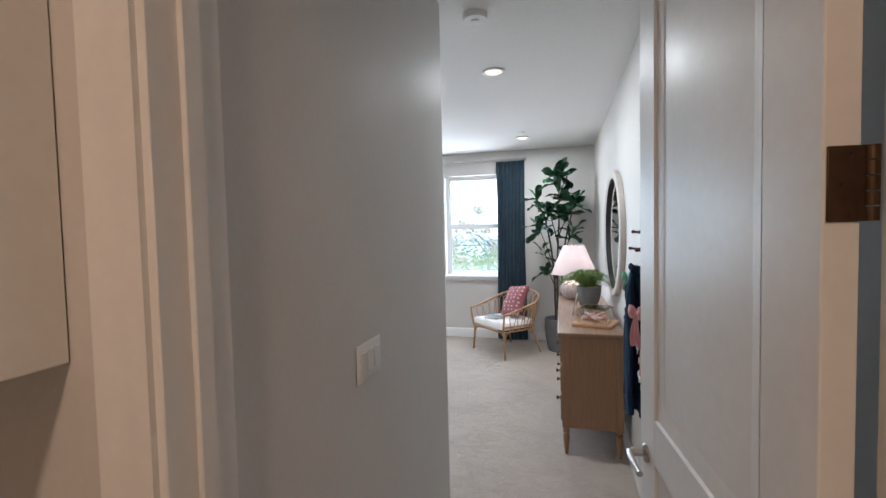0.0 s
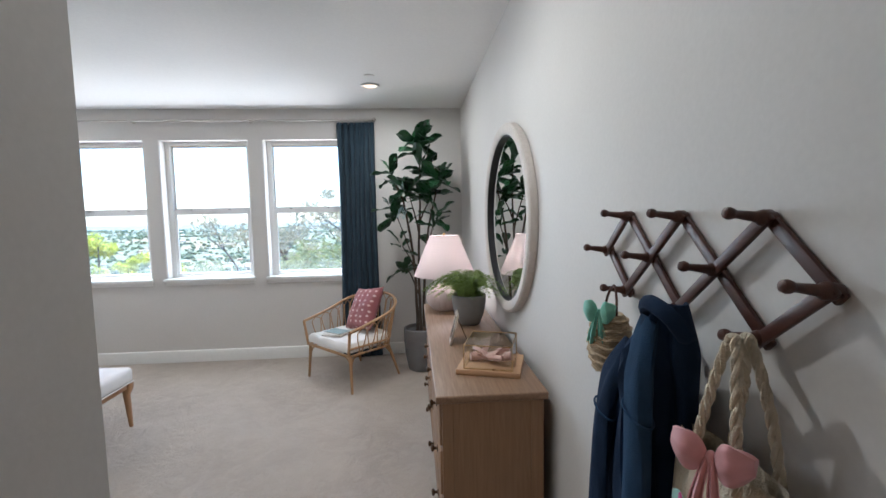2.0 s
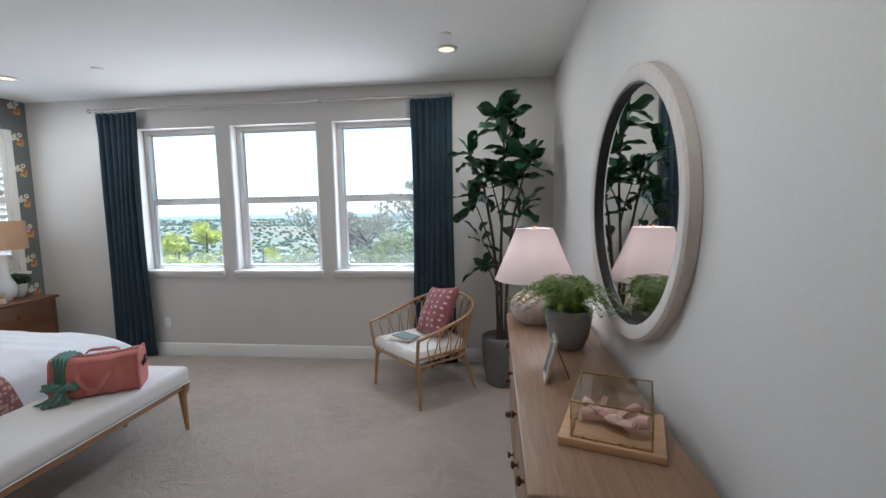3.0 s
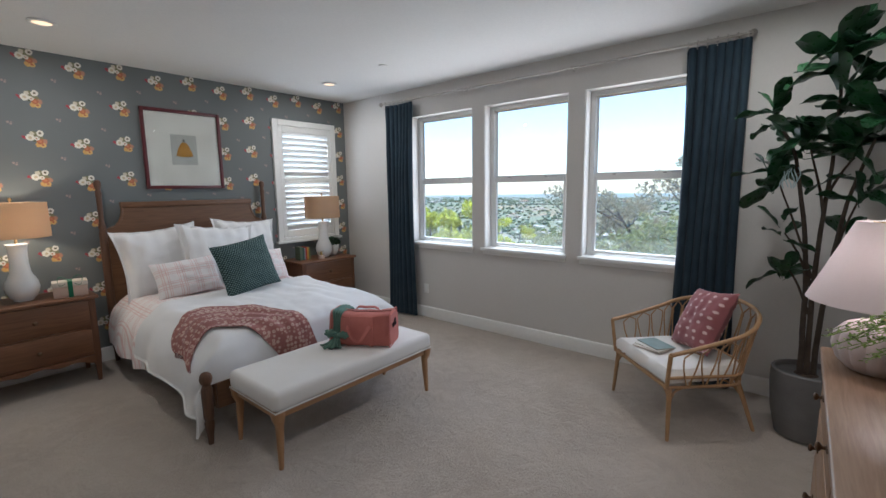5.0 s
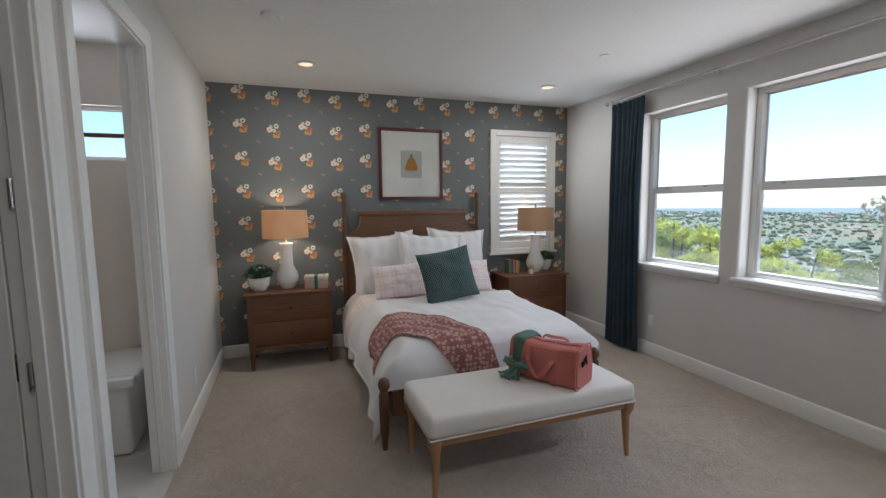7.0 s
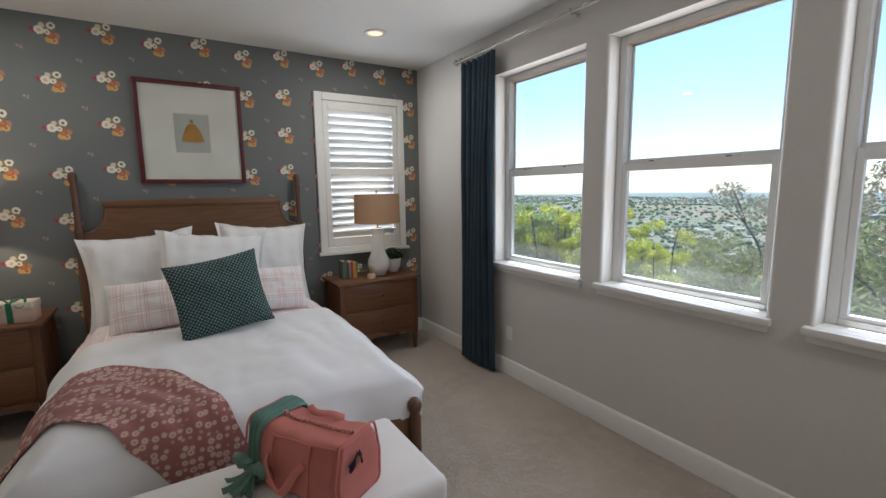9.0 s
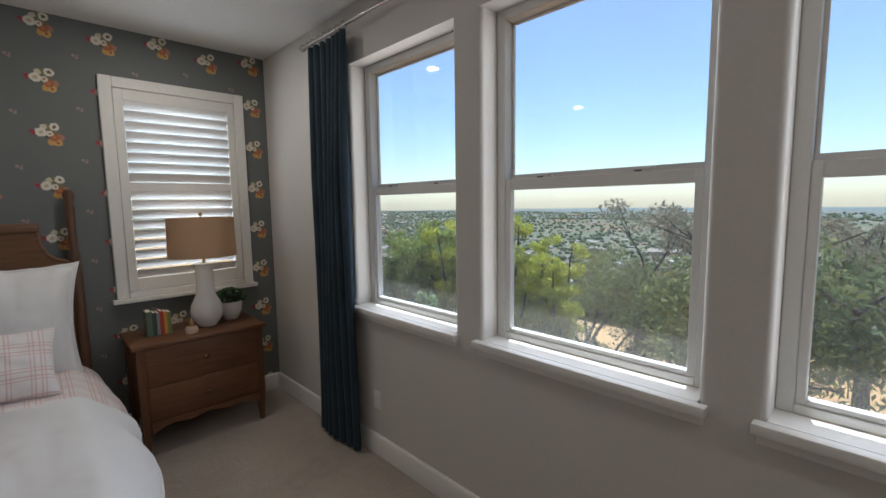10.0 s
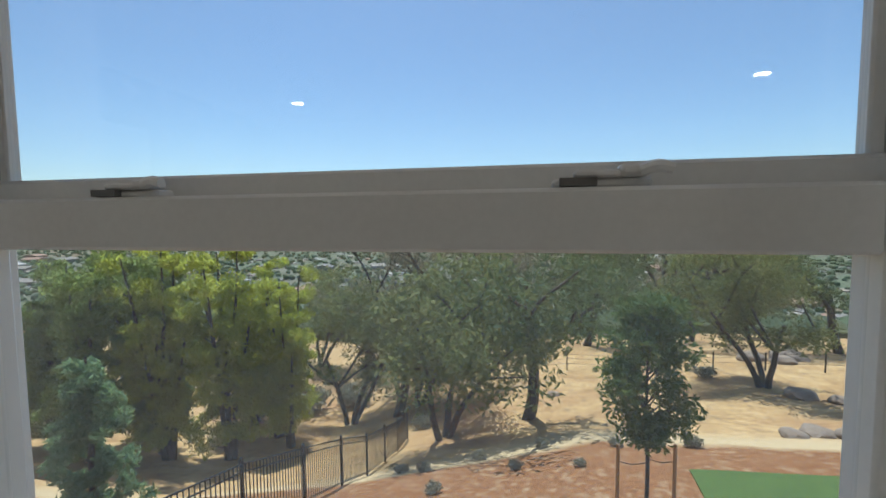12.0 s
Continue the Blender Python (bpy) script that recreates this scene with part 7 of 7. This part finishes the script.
OAK_LEAF = foliage_material("oak_leaf", (0.190, 0.215, 0.085), (0.270, 0.280, 0.125), 0.52)
DARK_LEAF = foliage_material("live_oak_leaf", (0.115, 0.150, 0.070), (0.175, 0.205, 0.100))
WILLOW_LEAF = foliage_material("willow_leaf", (0.420, 0.460, 0.070), (0.550, 0.560, 0.110), 0.75)
DEEP_LEAF = foliage_material("deep_leaf", (0.240, 0.305, 0.090), (0.330, 0.380, 0.125), 0.70)
YOUNG_LEAF = foliage_material("young_leaf", (0.110, 0.165, 0.055), (0.190, 0.235, 0.090), 0.45)
GREY_LEAF = foliage_material("grey_leaf", (0.250, 0.235, 0.165), (0.330, 0.305, 0.220))
CEDAR_LEAF = foliage_material("cedar_leaf", (0.200, 0.300, 0.140), (0.290, 0.380, 0.190), 0.6)
TRUNK = mat("oak_bark", (0.085, 0.070, 0.058), (0.050, 0.042, 0.036), 3, 0.95, bump=0.9, bscale=12, distance=0.05)


def leaves_mesh(name, clumps, per, size, seed, material, long=1.6, droop=0.0):
    """One mesh of many small leaf quads gathered in clumps (centre, radius)."""
    g_ = np.random.default_rng(seed)
    c = np.array([[*p] for p, r in clumps], float)
    r = np.array([r for p, r in clumps], float)
    n = len(clumps) * per
    k = np.repeat(np.arange(len(clumps)), per)
    d_ = g_.normal(size=(n, 3))
    d_ /= np.linalg.norm(d_, axis=1, keepdims=True)
    rad = g_.random(n) ** 0.45
    at = c[k] + d_ * (rad * r[k])[:, None] * np.array([1, 1, 0.72])
    u = g_.normal(size=(n, 3))
    u[:, 2] -= droop * 3
    u /= np.linalg.norm(u, axis=1, keepdims=True)
    v = np.cross(u, g_.normal(size=(n, 3)))
    v /= np.linalg.norm(v, axis=1, keepdims=True) + 1e-9
    s = size * (0.6 + 0.8 * g_.random(n))[:, None]
    quad = np.stack([at - u * s * long, at + v * s * 0.55, at + u * s * long, at - v * s * 0.55], 1).reshape(-1, 3)
    me = bpy.data.meshes.new(name)
    me.from_pydata(quad.tolist(), [], np.arange(n * 4).reshape(-1, 4).tolist())
    me.materials.append(material)
    return me


def limb(bm, rnd_, start, way, length, radius, depth, tips, wander=0.35, keep=0.0):
    """A wandering limb that forks; the ends are collected in tips."""
    pts, p, d_ = [start.copy()], start.copy(), way.normalized()
    n = 5
    for k in range(n):
        d_ = (d_ + Vector((rnd_.uniform(-1, 1), rnd_.uniform(-1, 1), rnd_.uniform(-0.5, 0.7) + keep)) * wander * 0.5).normalized()
        p = p + d_ * length / n
        pts.append(p.copy())
    tube(bm, pts, [radius * (1 - 0.45 * k / n) for k in range(n + 1)], 7 if radius > 0.05 else 5)
    if depth == 0:
        tips.append(p)
        return
    tips.append(pts[-2])
    for k in range(rnd_.choice((2, 3, 3))):
        az = rnd_.uniform(0, 2 * math.pi)
        side = Vector((math.cos(az), math.sin(az), rnd_.uniform(-0.1, 0.7)))
        limb(bm, rnd_, pts[rnd_.choice((3, 4, 5))], (d_ * 0.7 + side * 0.9), length * rnd_.uniform(0.55, 0.8), radius * 0.52, depth - 1, tips, wander, keep)


def tree(name, seed, height, stems, leaf, per, size, clump, label, depth=2, lean=0.3, first=0.36, sparse=1.0, droop=0.0, group="trees on the slope"):
    t = thing(name, (0, 0, -200), label, "tree", group)
    rnd_ = random.Random(seed)
    bm, tips = bmesh.new(), []
    for k in range(stems):
        az = 2 * math.pi * k / stems + rnd_.uniform(-0.6, 0.6)
        way = Vector((lean * math.cos(az), lean * math.sin(az), 1))
        limb(bm, rnd_, Vector((0.12 * math.cos(az) * (stems > 1), 0.12 * math.sin(az) * (stems > 1), -0.15)), way, height * first, height * 0.022 / stems ** 0.4, depth, tips)
    part("trunk", bm, TRUNK, t, "rough grey-brown trunk and limbs")
    rnd_.shuffle(tips)
    use = tips[:max(3, int(len(tips) * sparse))]
    me = leaves_mesh("crown", [(p, clump * height * rnd_.uniform(0.7, 1.25)) for p in use], per, size, seed, leaf, droop=droop)
    shared("crown", me, t, Matrix(), "uneven leafy crown")
    zs = [p.z for p in tips]
    t["top"] = max(zs)
    return t


def bushy(name, seed, leaf, label):
    """A tall feathery tree, leafy almost to the ground, with several thin upright trunks."""
    t = thing(name, (0, 0, -200), label, "tree", "trees on the slope")
    rnd_ = random.Random(seed)
    bm, spots = bmesh.new(), []
    for k in range(5):
        a = 2 * math.pi * k / 5 + rnd_.uniform(-0.4, 0.4)
        tip = Vector((1.5 * math.cos(a) * rnd_.uniform(0.3, 1), 1.5 * math.sin(a) * rnd_.uniform(0.3, 1), 9 * rnd_.uniform(0.72, 1.0)))
        pts = smooth_path([(0.15 * math.cos(a), 0.15 * math.sin(a), -0.2), tip * 0.35 + Vector((wob(tip, 1), wob(tip, 2), 0)) * 0.5, tip * 0.7, tip], 6)
        tube(bm, pts, [0.13 - 0.006 * i for i in range(len(pts))], 6)
        for i in range(30):
            h = rnd_.uniform(0.16, 1.0)
            p = pts[min(len(pts) - 1, int(h * (len(pts) - 1)))]
            b_ = rnd_.uniform(0, 2 * math.pi)
            r = rnd_.uniform(0.3, 1.5) * (1.15 - h * 0.85)
            q = p + Vector((r * math.cos(b_), r * math.sin(b_), 0.45 * r))
            tube(bm, [p, p.lerp(q, 0.6) + Vector((0, 0, 0.1)), q], [0.025, 0.018, 0.006], 4)
            spots.append((q, rnd_.uniform(0.24, 0.58)))
    part("trunk", bm, TRUNK, t, "several thin grey trunks")
    shared("crown", leaves_mesh("crown", spots, 170, 0.050, seed, leaf, 2.1, droop=0.35), t, Matrix(), "feathery leafy crown")
    t["top"] = 9.0
    return t


def plant_tree(t, spots):
    """Puts the tree and copies of it at (x, y, height, turn)."""
    top = t["top"] + 0.4
    del t["top"]
    for k, (x, y, h, turn) in enumerate(spots):
        s = h / top
        o = t if k == 0 else copy_thing(t, Matrix())
        o.matrix_world = Matrix.Translation((x, y, ground_z(x, y) - 0.05)) @ pose(0, 0, 0, 0, 0, turn) @ Matrix.Diagonal((s, s, s, 1))


plant_tree(tree("oak_tree", 3, 8, 3, OAK_LEAF, 330, 0.055, 0.105, "olive-green oak with several leaning dark trunks"), [(-5.9, 25.5, 9.4, 0), (-13.4, 31.5, 9.2, 100), (11.4, 32.7, 9.0, 200), (-9.3, 33.5, 9.0, 40), (20, 60, 11, 10), (-24, 48, 11, 60), (6, 72, 12, 130), (32, 88, 13, 0)])
plant_tree(tree("live_oak", 8, 8, 1, DARK_LEAF, 330, 0.055, 0.115, "dark green live oak with a thick single trunk", lean=0.1), [(-1.95, 26.6, 8.6, 0), (-10.3, 31.7, 9.2, 70), (27.5, 77, 14, 150), (3.5, 48, 10, 20), (12, 66, 13, 240), (-4.5, 52, 11, 90), (22, 44, 9, 200)])
plant_tree(tree("grey_oak", 15, 9, 2, GREY_LEAF, 190, 0.050, 0.085, "thin grey-green oak with bare limbs showing"), [(-11.8, 38, 10, 0), (-17, 44, 11, 80), (-3, 60, 11, 30), (14, 52, 10, 200)])
plant_tree(bushy("willow", 22, WILLOW_LEAF, "bright yellow-green feathery tree"), [(-17.4, 25.0, 12.2, 0), (-16.8, 28.5, 11.2, 120), (-15.2, 27.2, 10.0, 250), (-19.8, 23.6, 11.4, 300), (-36, 29, 6, 60), (-33, 36, 6, 200)])
plant_tree(bushy("tall_tree", 31, DEEP_LEAF, "dense mid-green feathery tree"), [(-24.0, 26.0, 12.3, 0), (-21.0, 24.5, 11.4, 90), (-22.8, 22.0, 10.8, 210), (-26.2, 24.0, 11.0, 330), (-19.5, 30.0, 10.5, 40), (-31, 25, 6.5, 150), (-45, 33, 9, 10), (-40, 22, 8.5, 0), (-36, 21.5, 8, 70), (-44, 25, 9.5, 140), (-50, 28, 10, 200), (-57, 33, 10, 20), (-29, 21, 8, 33), (-33, 24, 9, 81), (-27, 23.5, 9, 190)])
plant_tree(tree("bare_tree", 44, 12, 2, GREY_LEAF, 200, 0.058, 0.052, "tall half-bare tree with wandering dark limbs", depth=3, lean=0.35, first=0.40, sparse=0.55), [(-11.2, 42, 17.5, 0), (-4.2, 55, 15.5, 160), (9.9, 48, 15.5, 80)])

# young staked tree
yt = thing("young_tree", (0.15, 13.0, ground_z(0.15, 13.0)), "young green tree tied between two wooden stakes", "tree")
bm = bmesh.new()
tube(bm, smooth_path([(0, 0, -0.1), (0.02, 0, 1.6), (-0.02, 0.03, 3.0), (0.04, 0, 4.3)], 5), [0.045 - 0.0023 * k for k in range(16)], 8)
g_ = random.Random(5)
cl_ = []
for k in range(64):
    h = g_.uniform(2.15, 4.45)
    wide = 0.74 * math.sin(math.pi * min(1, (h - 1.85) / 3.0)) ** 0.7
    a = k * 2.4
    r = wide * g_.uniform(0.35, 0.95)
    p = Vector((r * math.cos(a), r * math.sin(a), h))
    tube(bm, [(0, 0, h - 0.35), p * 0.5 + Vector((0, 0, (h - 0.25) * 0.5)), p], [0.014, 0.010, 0.004], 5)
    cl_.append((p, g_.uniform(0.24, 0.36)))
part("trunk", bm, TRUNK, yt, "slim brown trunk and twigs")
shared("crown", leaves_mesh("crown", cl_, 105, 0.042, 52, YOUNG_LEAF), yt, Matrix(), "narrow leafy crown")
for x in (-0.32, 0.62):
    s_ = thing("tree_stake", (x, 13.0 + 0.1 * x, ground_z(x, 13.0)), "wooden stake beside the young tree", "stake", "tree stakes")
    bm = bmesh.new()
    lathe(bm, [(0.032, -0.1), (0.032, 1.95), (0.024, 2.0)], 12)
    part("pole", bm, OAK, s_)
    bm = bmesh.new()
    tube(bm, smooth_path([(0, 0, 1.7), ((0.15 - x) * 0.5, 0, 1.66), (0.15 - x, 0.03, 1.70)], 4), 0.008, 6)
    part("tie", bm, DARK_POT, s_)

# cedar
ce = thing("cedar_tree", (-9.0, 11.0, ground_z(-9.0, 11.0)), "soft green cedar with drooping feathery sprays", "tree")
bm = bmesh.new()
lathe(bm, [(0.075, -0.1), (0.06, 1.2), (0.02, 3.3)], 10)
part("trunk", bm, TRUNK, ce)
g_ = random.Random(6)
cl_ = []
for k in range(120):
    h = g_.uniform(0.25, 3.3)
    r = 1.05 * (1 - h / 3.7) ** 0.8 * g_.uniform(0.25, 1.0)
    a = g_.uniform(0, 2 * math.pi)
    cl_.append(((r * math.cos(a), r * math.sin(a), h - 0.18 * r), 0.17))
shared("crown", leaves_mesh("crown", cl_, 110, 0.030, 6, CEDAR_LEAF, 2.2), ce, Matrix(), "feathery green sprays")

# metal fence
IRON = mat("black_iron", (0.022, 0.018, 0.016), None, 20, 0.5, 0.3)
fn = thing("metal_fence", (-7.2, 8.0, 0), "dark bronze metal picket fence down the slope", "fence")
posts = [(-7.0 - 0.02 * k - 0.013 * k * k, 7.5 + 2.35 * k) for k in range(9)]
pk = new_box((-0.008, -0.008, 0.0), (0.008, 0.008, 1.36))
picket = mesh_object("picket", pk, IRON)
pm = picket.data
bpy.data.objects.remove(picket)
for (x0, y0), (x1, y1) in zip(posts, posts[1:]):
    z0, z1 = ground_z(x0, y0), ground_z(x1, y1)
    for off in (0.14, 1.30, 1.46):
        bm = bmesh.new()
        tube(bm, [(x0 + 7.2, y0 - 8, z0 + off), (x1 + 7.2, y1 - 8, z1 + off)], 0.016, 6)
        part("rail", bm, IRON, fn)
    for k in range(1, 20):
        t = k / 20
        shared("picket", pm, fn, pose(x0 + (x1 - x0) * t + 7.2, y0 + (y1 - y0) * t - 8, z0 + (z1 - z0) * t + 0.08))
for x0, y0 in posts:
    part("post", new_box((x0 + 7.17, y0 - 8.03, ground_z(x0, y0) - 0.1), (x0 + 7.23, y0 - 7.97, ground_z(x0, y0) + 1.58), 0.004, 1), IRON, fn)

# wire fence far along the slope
wf = thing("wire_fence", (0, 36, 0), "thin wire fence on metal posts across the dry grass", "fence")
wp = [(-12 + 3.2 * k, 37.5 - 0.10 * k + 0.6 * math.sin(k)) for k in range(13)]
for x, y in wp:
    part("post", new_box((x - 0.035, y - 36.035, ground_z(x, y) - 0.1), (x + 0.035, y - 35.965, ground_z(x, y) + 1.25)), TRUNK, wf)
for off in (0.5, 0.85, 1.15):
    bm = bmesh.new()
    tube(bm, [(x, y - 36, ground_z(x, y) + off) for x, y in wp], 0.010, 4)
    part("wire", bm, IRON, wf)

# rocks, shrubs, lawn
ROCK = mat("field_stone", (0.30, 0.23, 0.17), (0.21, 0.16, 0.12), 2.0, 0.95, bump=0.8, bscale=9, distance=0.05)
for k, (x, y, s) in enumerate(((12.0, 30.3, 0.75), (13.2, 29.4, 0.5), (17.1, 41.5, 1.2), (14.4, 41, 0.9), (8.5, 23.0, 0.55), (9.6, 22.6, 0.6), (10.6, 23.2, 0.5), (7.4, 22.4, 0.4), (16, 40, 0.8), (-0.5, 30, 0.4))):
    bm = bmesh.new()
    bmesh.ops.create_icosphere(bm, subdivisions=3, radius=s)
    for v in bm.verts:
        v.co *= 1 + 0.30 * wob(v.co, 1.4 / s, k) + 0.10 * wob(v.co, 4 / s, k)
        v.co.z *= 0.55
    o = mesh_object("rock", bm, ROCK)
    o.location = (x, y, ground_z(x, y) + 0.12 * s)
    tagged(o, "weathered brown field rock in dry grass", "rock", "rocks on the slope")
rnd = random.Random(11)
sh = thing("shrub", (0, 0, -200), "low grey-green shrub in the bark mulch", "shrub", "low shrubs")
bm = bmesh.new()
for k in range(9):
    a = k * 0.7
    tube(bm, [(0, 0, -0.03), (0.12 * math.cos(a), 0.12 * math.sin(a), 0.16), (0.22 * math.cos(a), 0.22 * math.sin(a), 0.26)], 0.008, 5)
part("stems", bm, TRUNK, sh)
shared("leaves", leaves_mesh("leaves", [((0.16 * math.cos(k), 0.16 * math.sin(k * 1.7), 0.18 + 0.05 * math.sin(k * 3)), 0.17) for k in range(9)], 60, 0.032, 4, GREY_LEAF), sh, Matrix())
spots = [(-3.5, 19.2, 1.0), (-1.4, 19.9, 0.9), (-5.0, 17.8, 0.8), (-2.2, 17.2, 0.7), (0.9, 19.4, 0.8), (3.2, 19.8, 1.1), (-6.0, 18.6, 0.9), (-0.5, 17.0, 0.6), (-4.2, 15.5, 0.8), (-17.5, 33.5, 5.5), (-20, 31, 5.0), (-15, 36, 5.0), (-7.5, 28, 2.2), (9, 35, 2.5)]
for k, (x, y, s) in enumerate(spots):
    o = sh if k == 0 else copy_thing(sh, Matrix())
    o.matrix_world = Matrix.Translation((x, y, ground_z(x, y))) @ pose(0, 0, 0, 0, 0, 50 * k) @ Matrix.Diagonal((s, s, s, 1))
bm = bmesh.new()
sheet(bm, lambda u, v: (lambda x, y: Vector((x, y, ground_z(x, y) + 0.045)))(2.2 + u * 9 + (1 - v) * -0.9, 10.5 + v * (6.5 + 0.3 * u)), 20, 14, 0.04)
structure("lawn", bm, mat("lawn", (0.085, 0.135, 0.022), (0.055, 0.095, 0.016), 3, 0.95, bump=1.0, bscale=60, space="world"), "small bright green lawn")

# valley town
rnd = random.Random(77)
hv, hf, tv, tf = [], [], [], []
for k in range(2800):
    y = 330 + 2600 * rnd.random() ** 1.7
    x = y * rnd.uniform(-2.3, 1.0)
    if noise.noise(Vector((x * 0.004, y * 0.004, 0))) < -0.12:
        continue
    z, a = ground_z(x, y), rnd.choice((0.3, 1.87))
    L, W_, H_ = rnd.uniform(4, 8), rnd.uniform(3.5, 5), rnd.uniform(1.6, 2.6)
    if rnd.random() < 0.06:
        L, W_, H_ = L * 3, W_ * 3, 6
    ca, sa, i0 = math.cos(a), math.sin(a), len(hv)
    for dx, dy, dz in ((-1, -1, 0), (1, -1, 0), (1, 1, 0), (-1, 1, 0), (-1, -1, 1), (1, -1, 1), (1, 1, 1), (-1, 1, 1), (-1, 0, 1.5), (1, 0, 1.5)):
        px, py = dx * L, dy * W_
        hv.append((x + px * ca - py * sa, y + px * sa + py * ca, z - 1 + dz * H_))
    hf += [tuple(i0 + q for q in f) for f in ((0, 1, 5, 4), (1, 2, 6, 9, 5), (2, 3, 7, 6), (3, 0, 4, 8, 7), (4, 5, 9, 8), (6, 7, 8, 9))]
ICO = [(0, 0, 1), (0.89, 0, 0.45), (0.28, 0.85, 0.45), (-0.72, 0.53, 0.45), (-0.72, -0.53, 0.45), (0.28, -0.85, 0.45), (0.72, 0.53, -0.45), (-0.28, 0.85, -0.45), (-0.89, 0, -0.45), (-0.28, -0.85, -0.45), (0.72, -0.53, -0.45), (0, 0, -1)]
ICF = [(0, 1, 2), (0, 2, 3), (0, 3, 4), (0, 4, 5), (0, 5, 1), (1, 6, 2), (2, 7, 3), (3, 8, 4), (4, 9, 5), (5, 10, 1), (2, 6, 7), (3, 7, 8), (4, 8, 9), (5, 9, 10), (1, 10, 6)]
for k in range(16000):
    y = 95 + 2700 * rnd.random() ** 2.0
    x = y * rnd.uniform(-2.3, 1.0)
    z, s, i0 = ground_z(x, y), rnd.uniform(1.8, 4.2) * (1 + y / 2500), len(tv)
    tv += [(x + s * px * rnd.uniform(0.7, 1.2), y + s * py * rnd.uniform(0.7, 1.2), z + s * 0.55 + s * pz * rnd.uniform(0.60, 0.95)) for px, py, pz in ICO]
    tf += [tuple(i0 + q for q in f) for f in ICF]


def island_material(name, colours, through=0.0):
    m, n, l, b = nodes_of(name)
    q = n.new("ShaderNodeValToRGB")
    q.color_ramp.interpolation = "CONSTANT"
    for k, c in enumerate(colours):
        e = q.color_ramp.elements[k] if k < 2 else q.color_ramp.elements.new(k / len(colours))
        e.position, e.color = k / len(colours), (*c, 1)
    l.new(n.new("ShaderNodeNewGeometry").outputs["Random Per Island"], q.inputs[0])
    l.new(q.outputs[0], b.inputs["Base Color"])
    b.inputs["Roughness"].default_value, b.inputs["Specular IOR Level"].default_value = 0.9, 0.1
    if through:
        t, mixer = n.new("ShaderNodeBsdfTranslucent"), n.new("ShaderNodeMixShader")
        l.new(q.outputs[0], t.inputs[0])
        mixer.inputs[0].default_value = through
        l.new(b.outputs[0], mixer.inputs[1])
        l.new(t.outputs[0], mixer.inputs[2])
        l.new(mixer.outputs[0], n["Material Output"].inputs[0])
    return m


# valley tree tones are lightened, putting distance haze into their colour
for name, v, f, m, label, cat in (("valley_houses", hv, hf, island_material("house_tones", [(0.34, 0.30, 0.26), (0.25, 0.22, 0.19), (0.33, 0.21, 0.15), (0.44, 0.41, 0.37), (0.22, 0.20, 0.185), (0.31, 0.25, 0.195)]), "hundreds of pale roofs in the valley", "houses"),
                                  ("valley_trees", tv, tf, island_material("hazed_tree_tones", [(0.17, 0.215, 0.125), (0.20, 0.24, 0.14), (0.155, 0.195, 0.125), (0.235, 0.255, 0.155)], 0.5), "countless green trees in the valley, their tones lightened for haze", "trees")):
    me = bpy.data.meshes.new(name)
    me.from_pydata(v, [], f)
    me.materials.append(m)
    tagged(new(name, me), label, cat, "", "stuff")
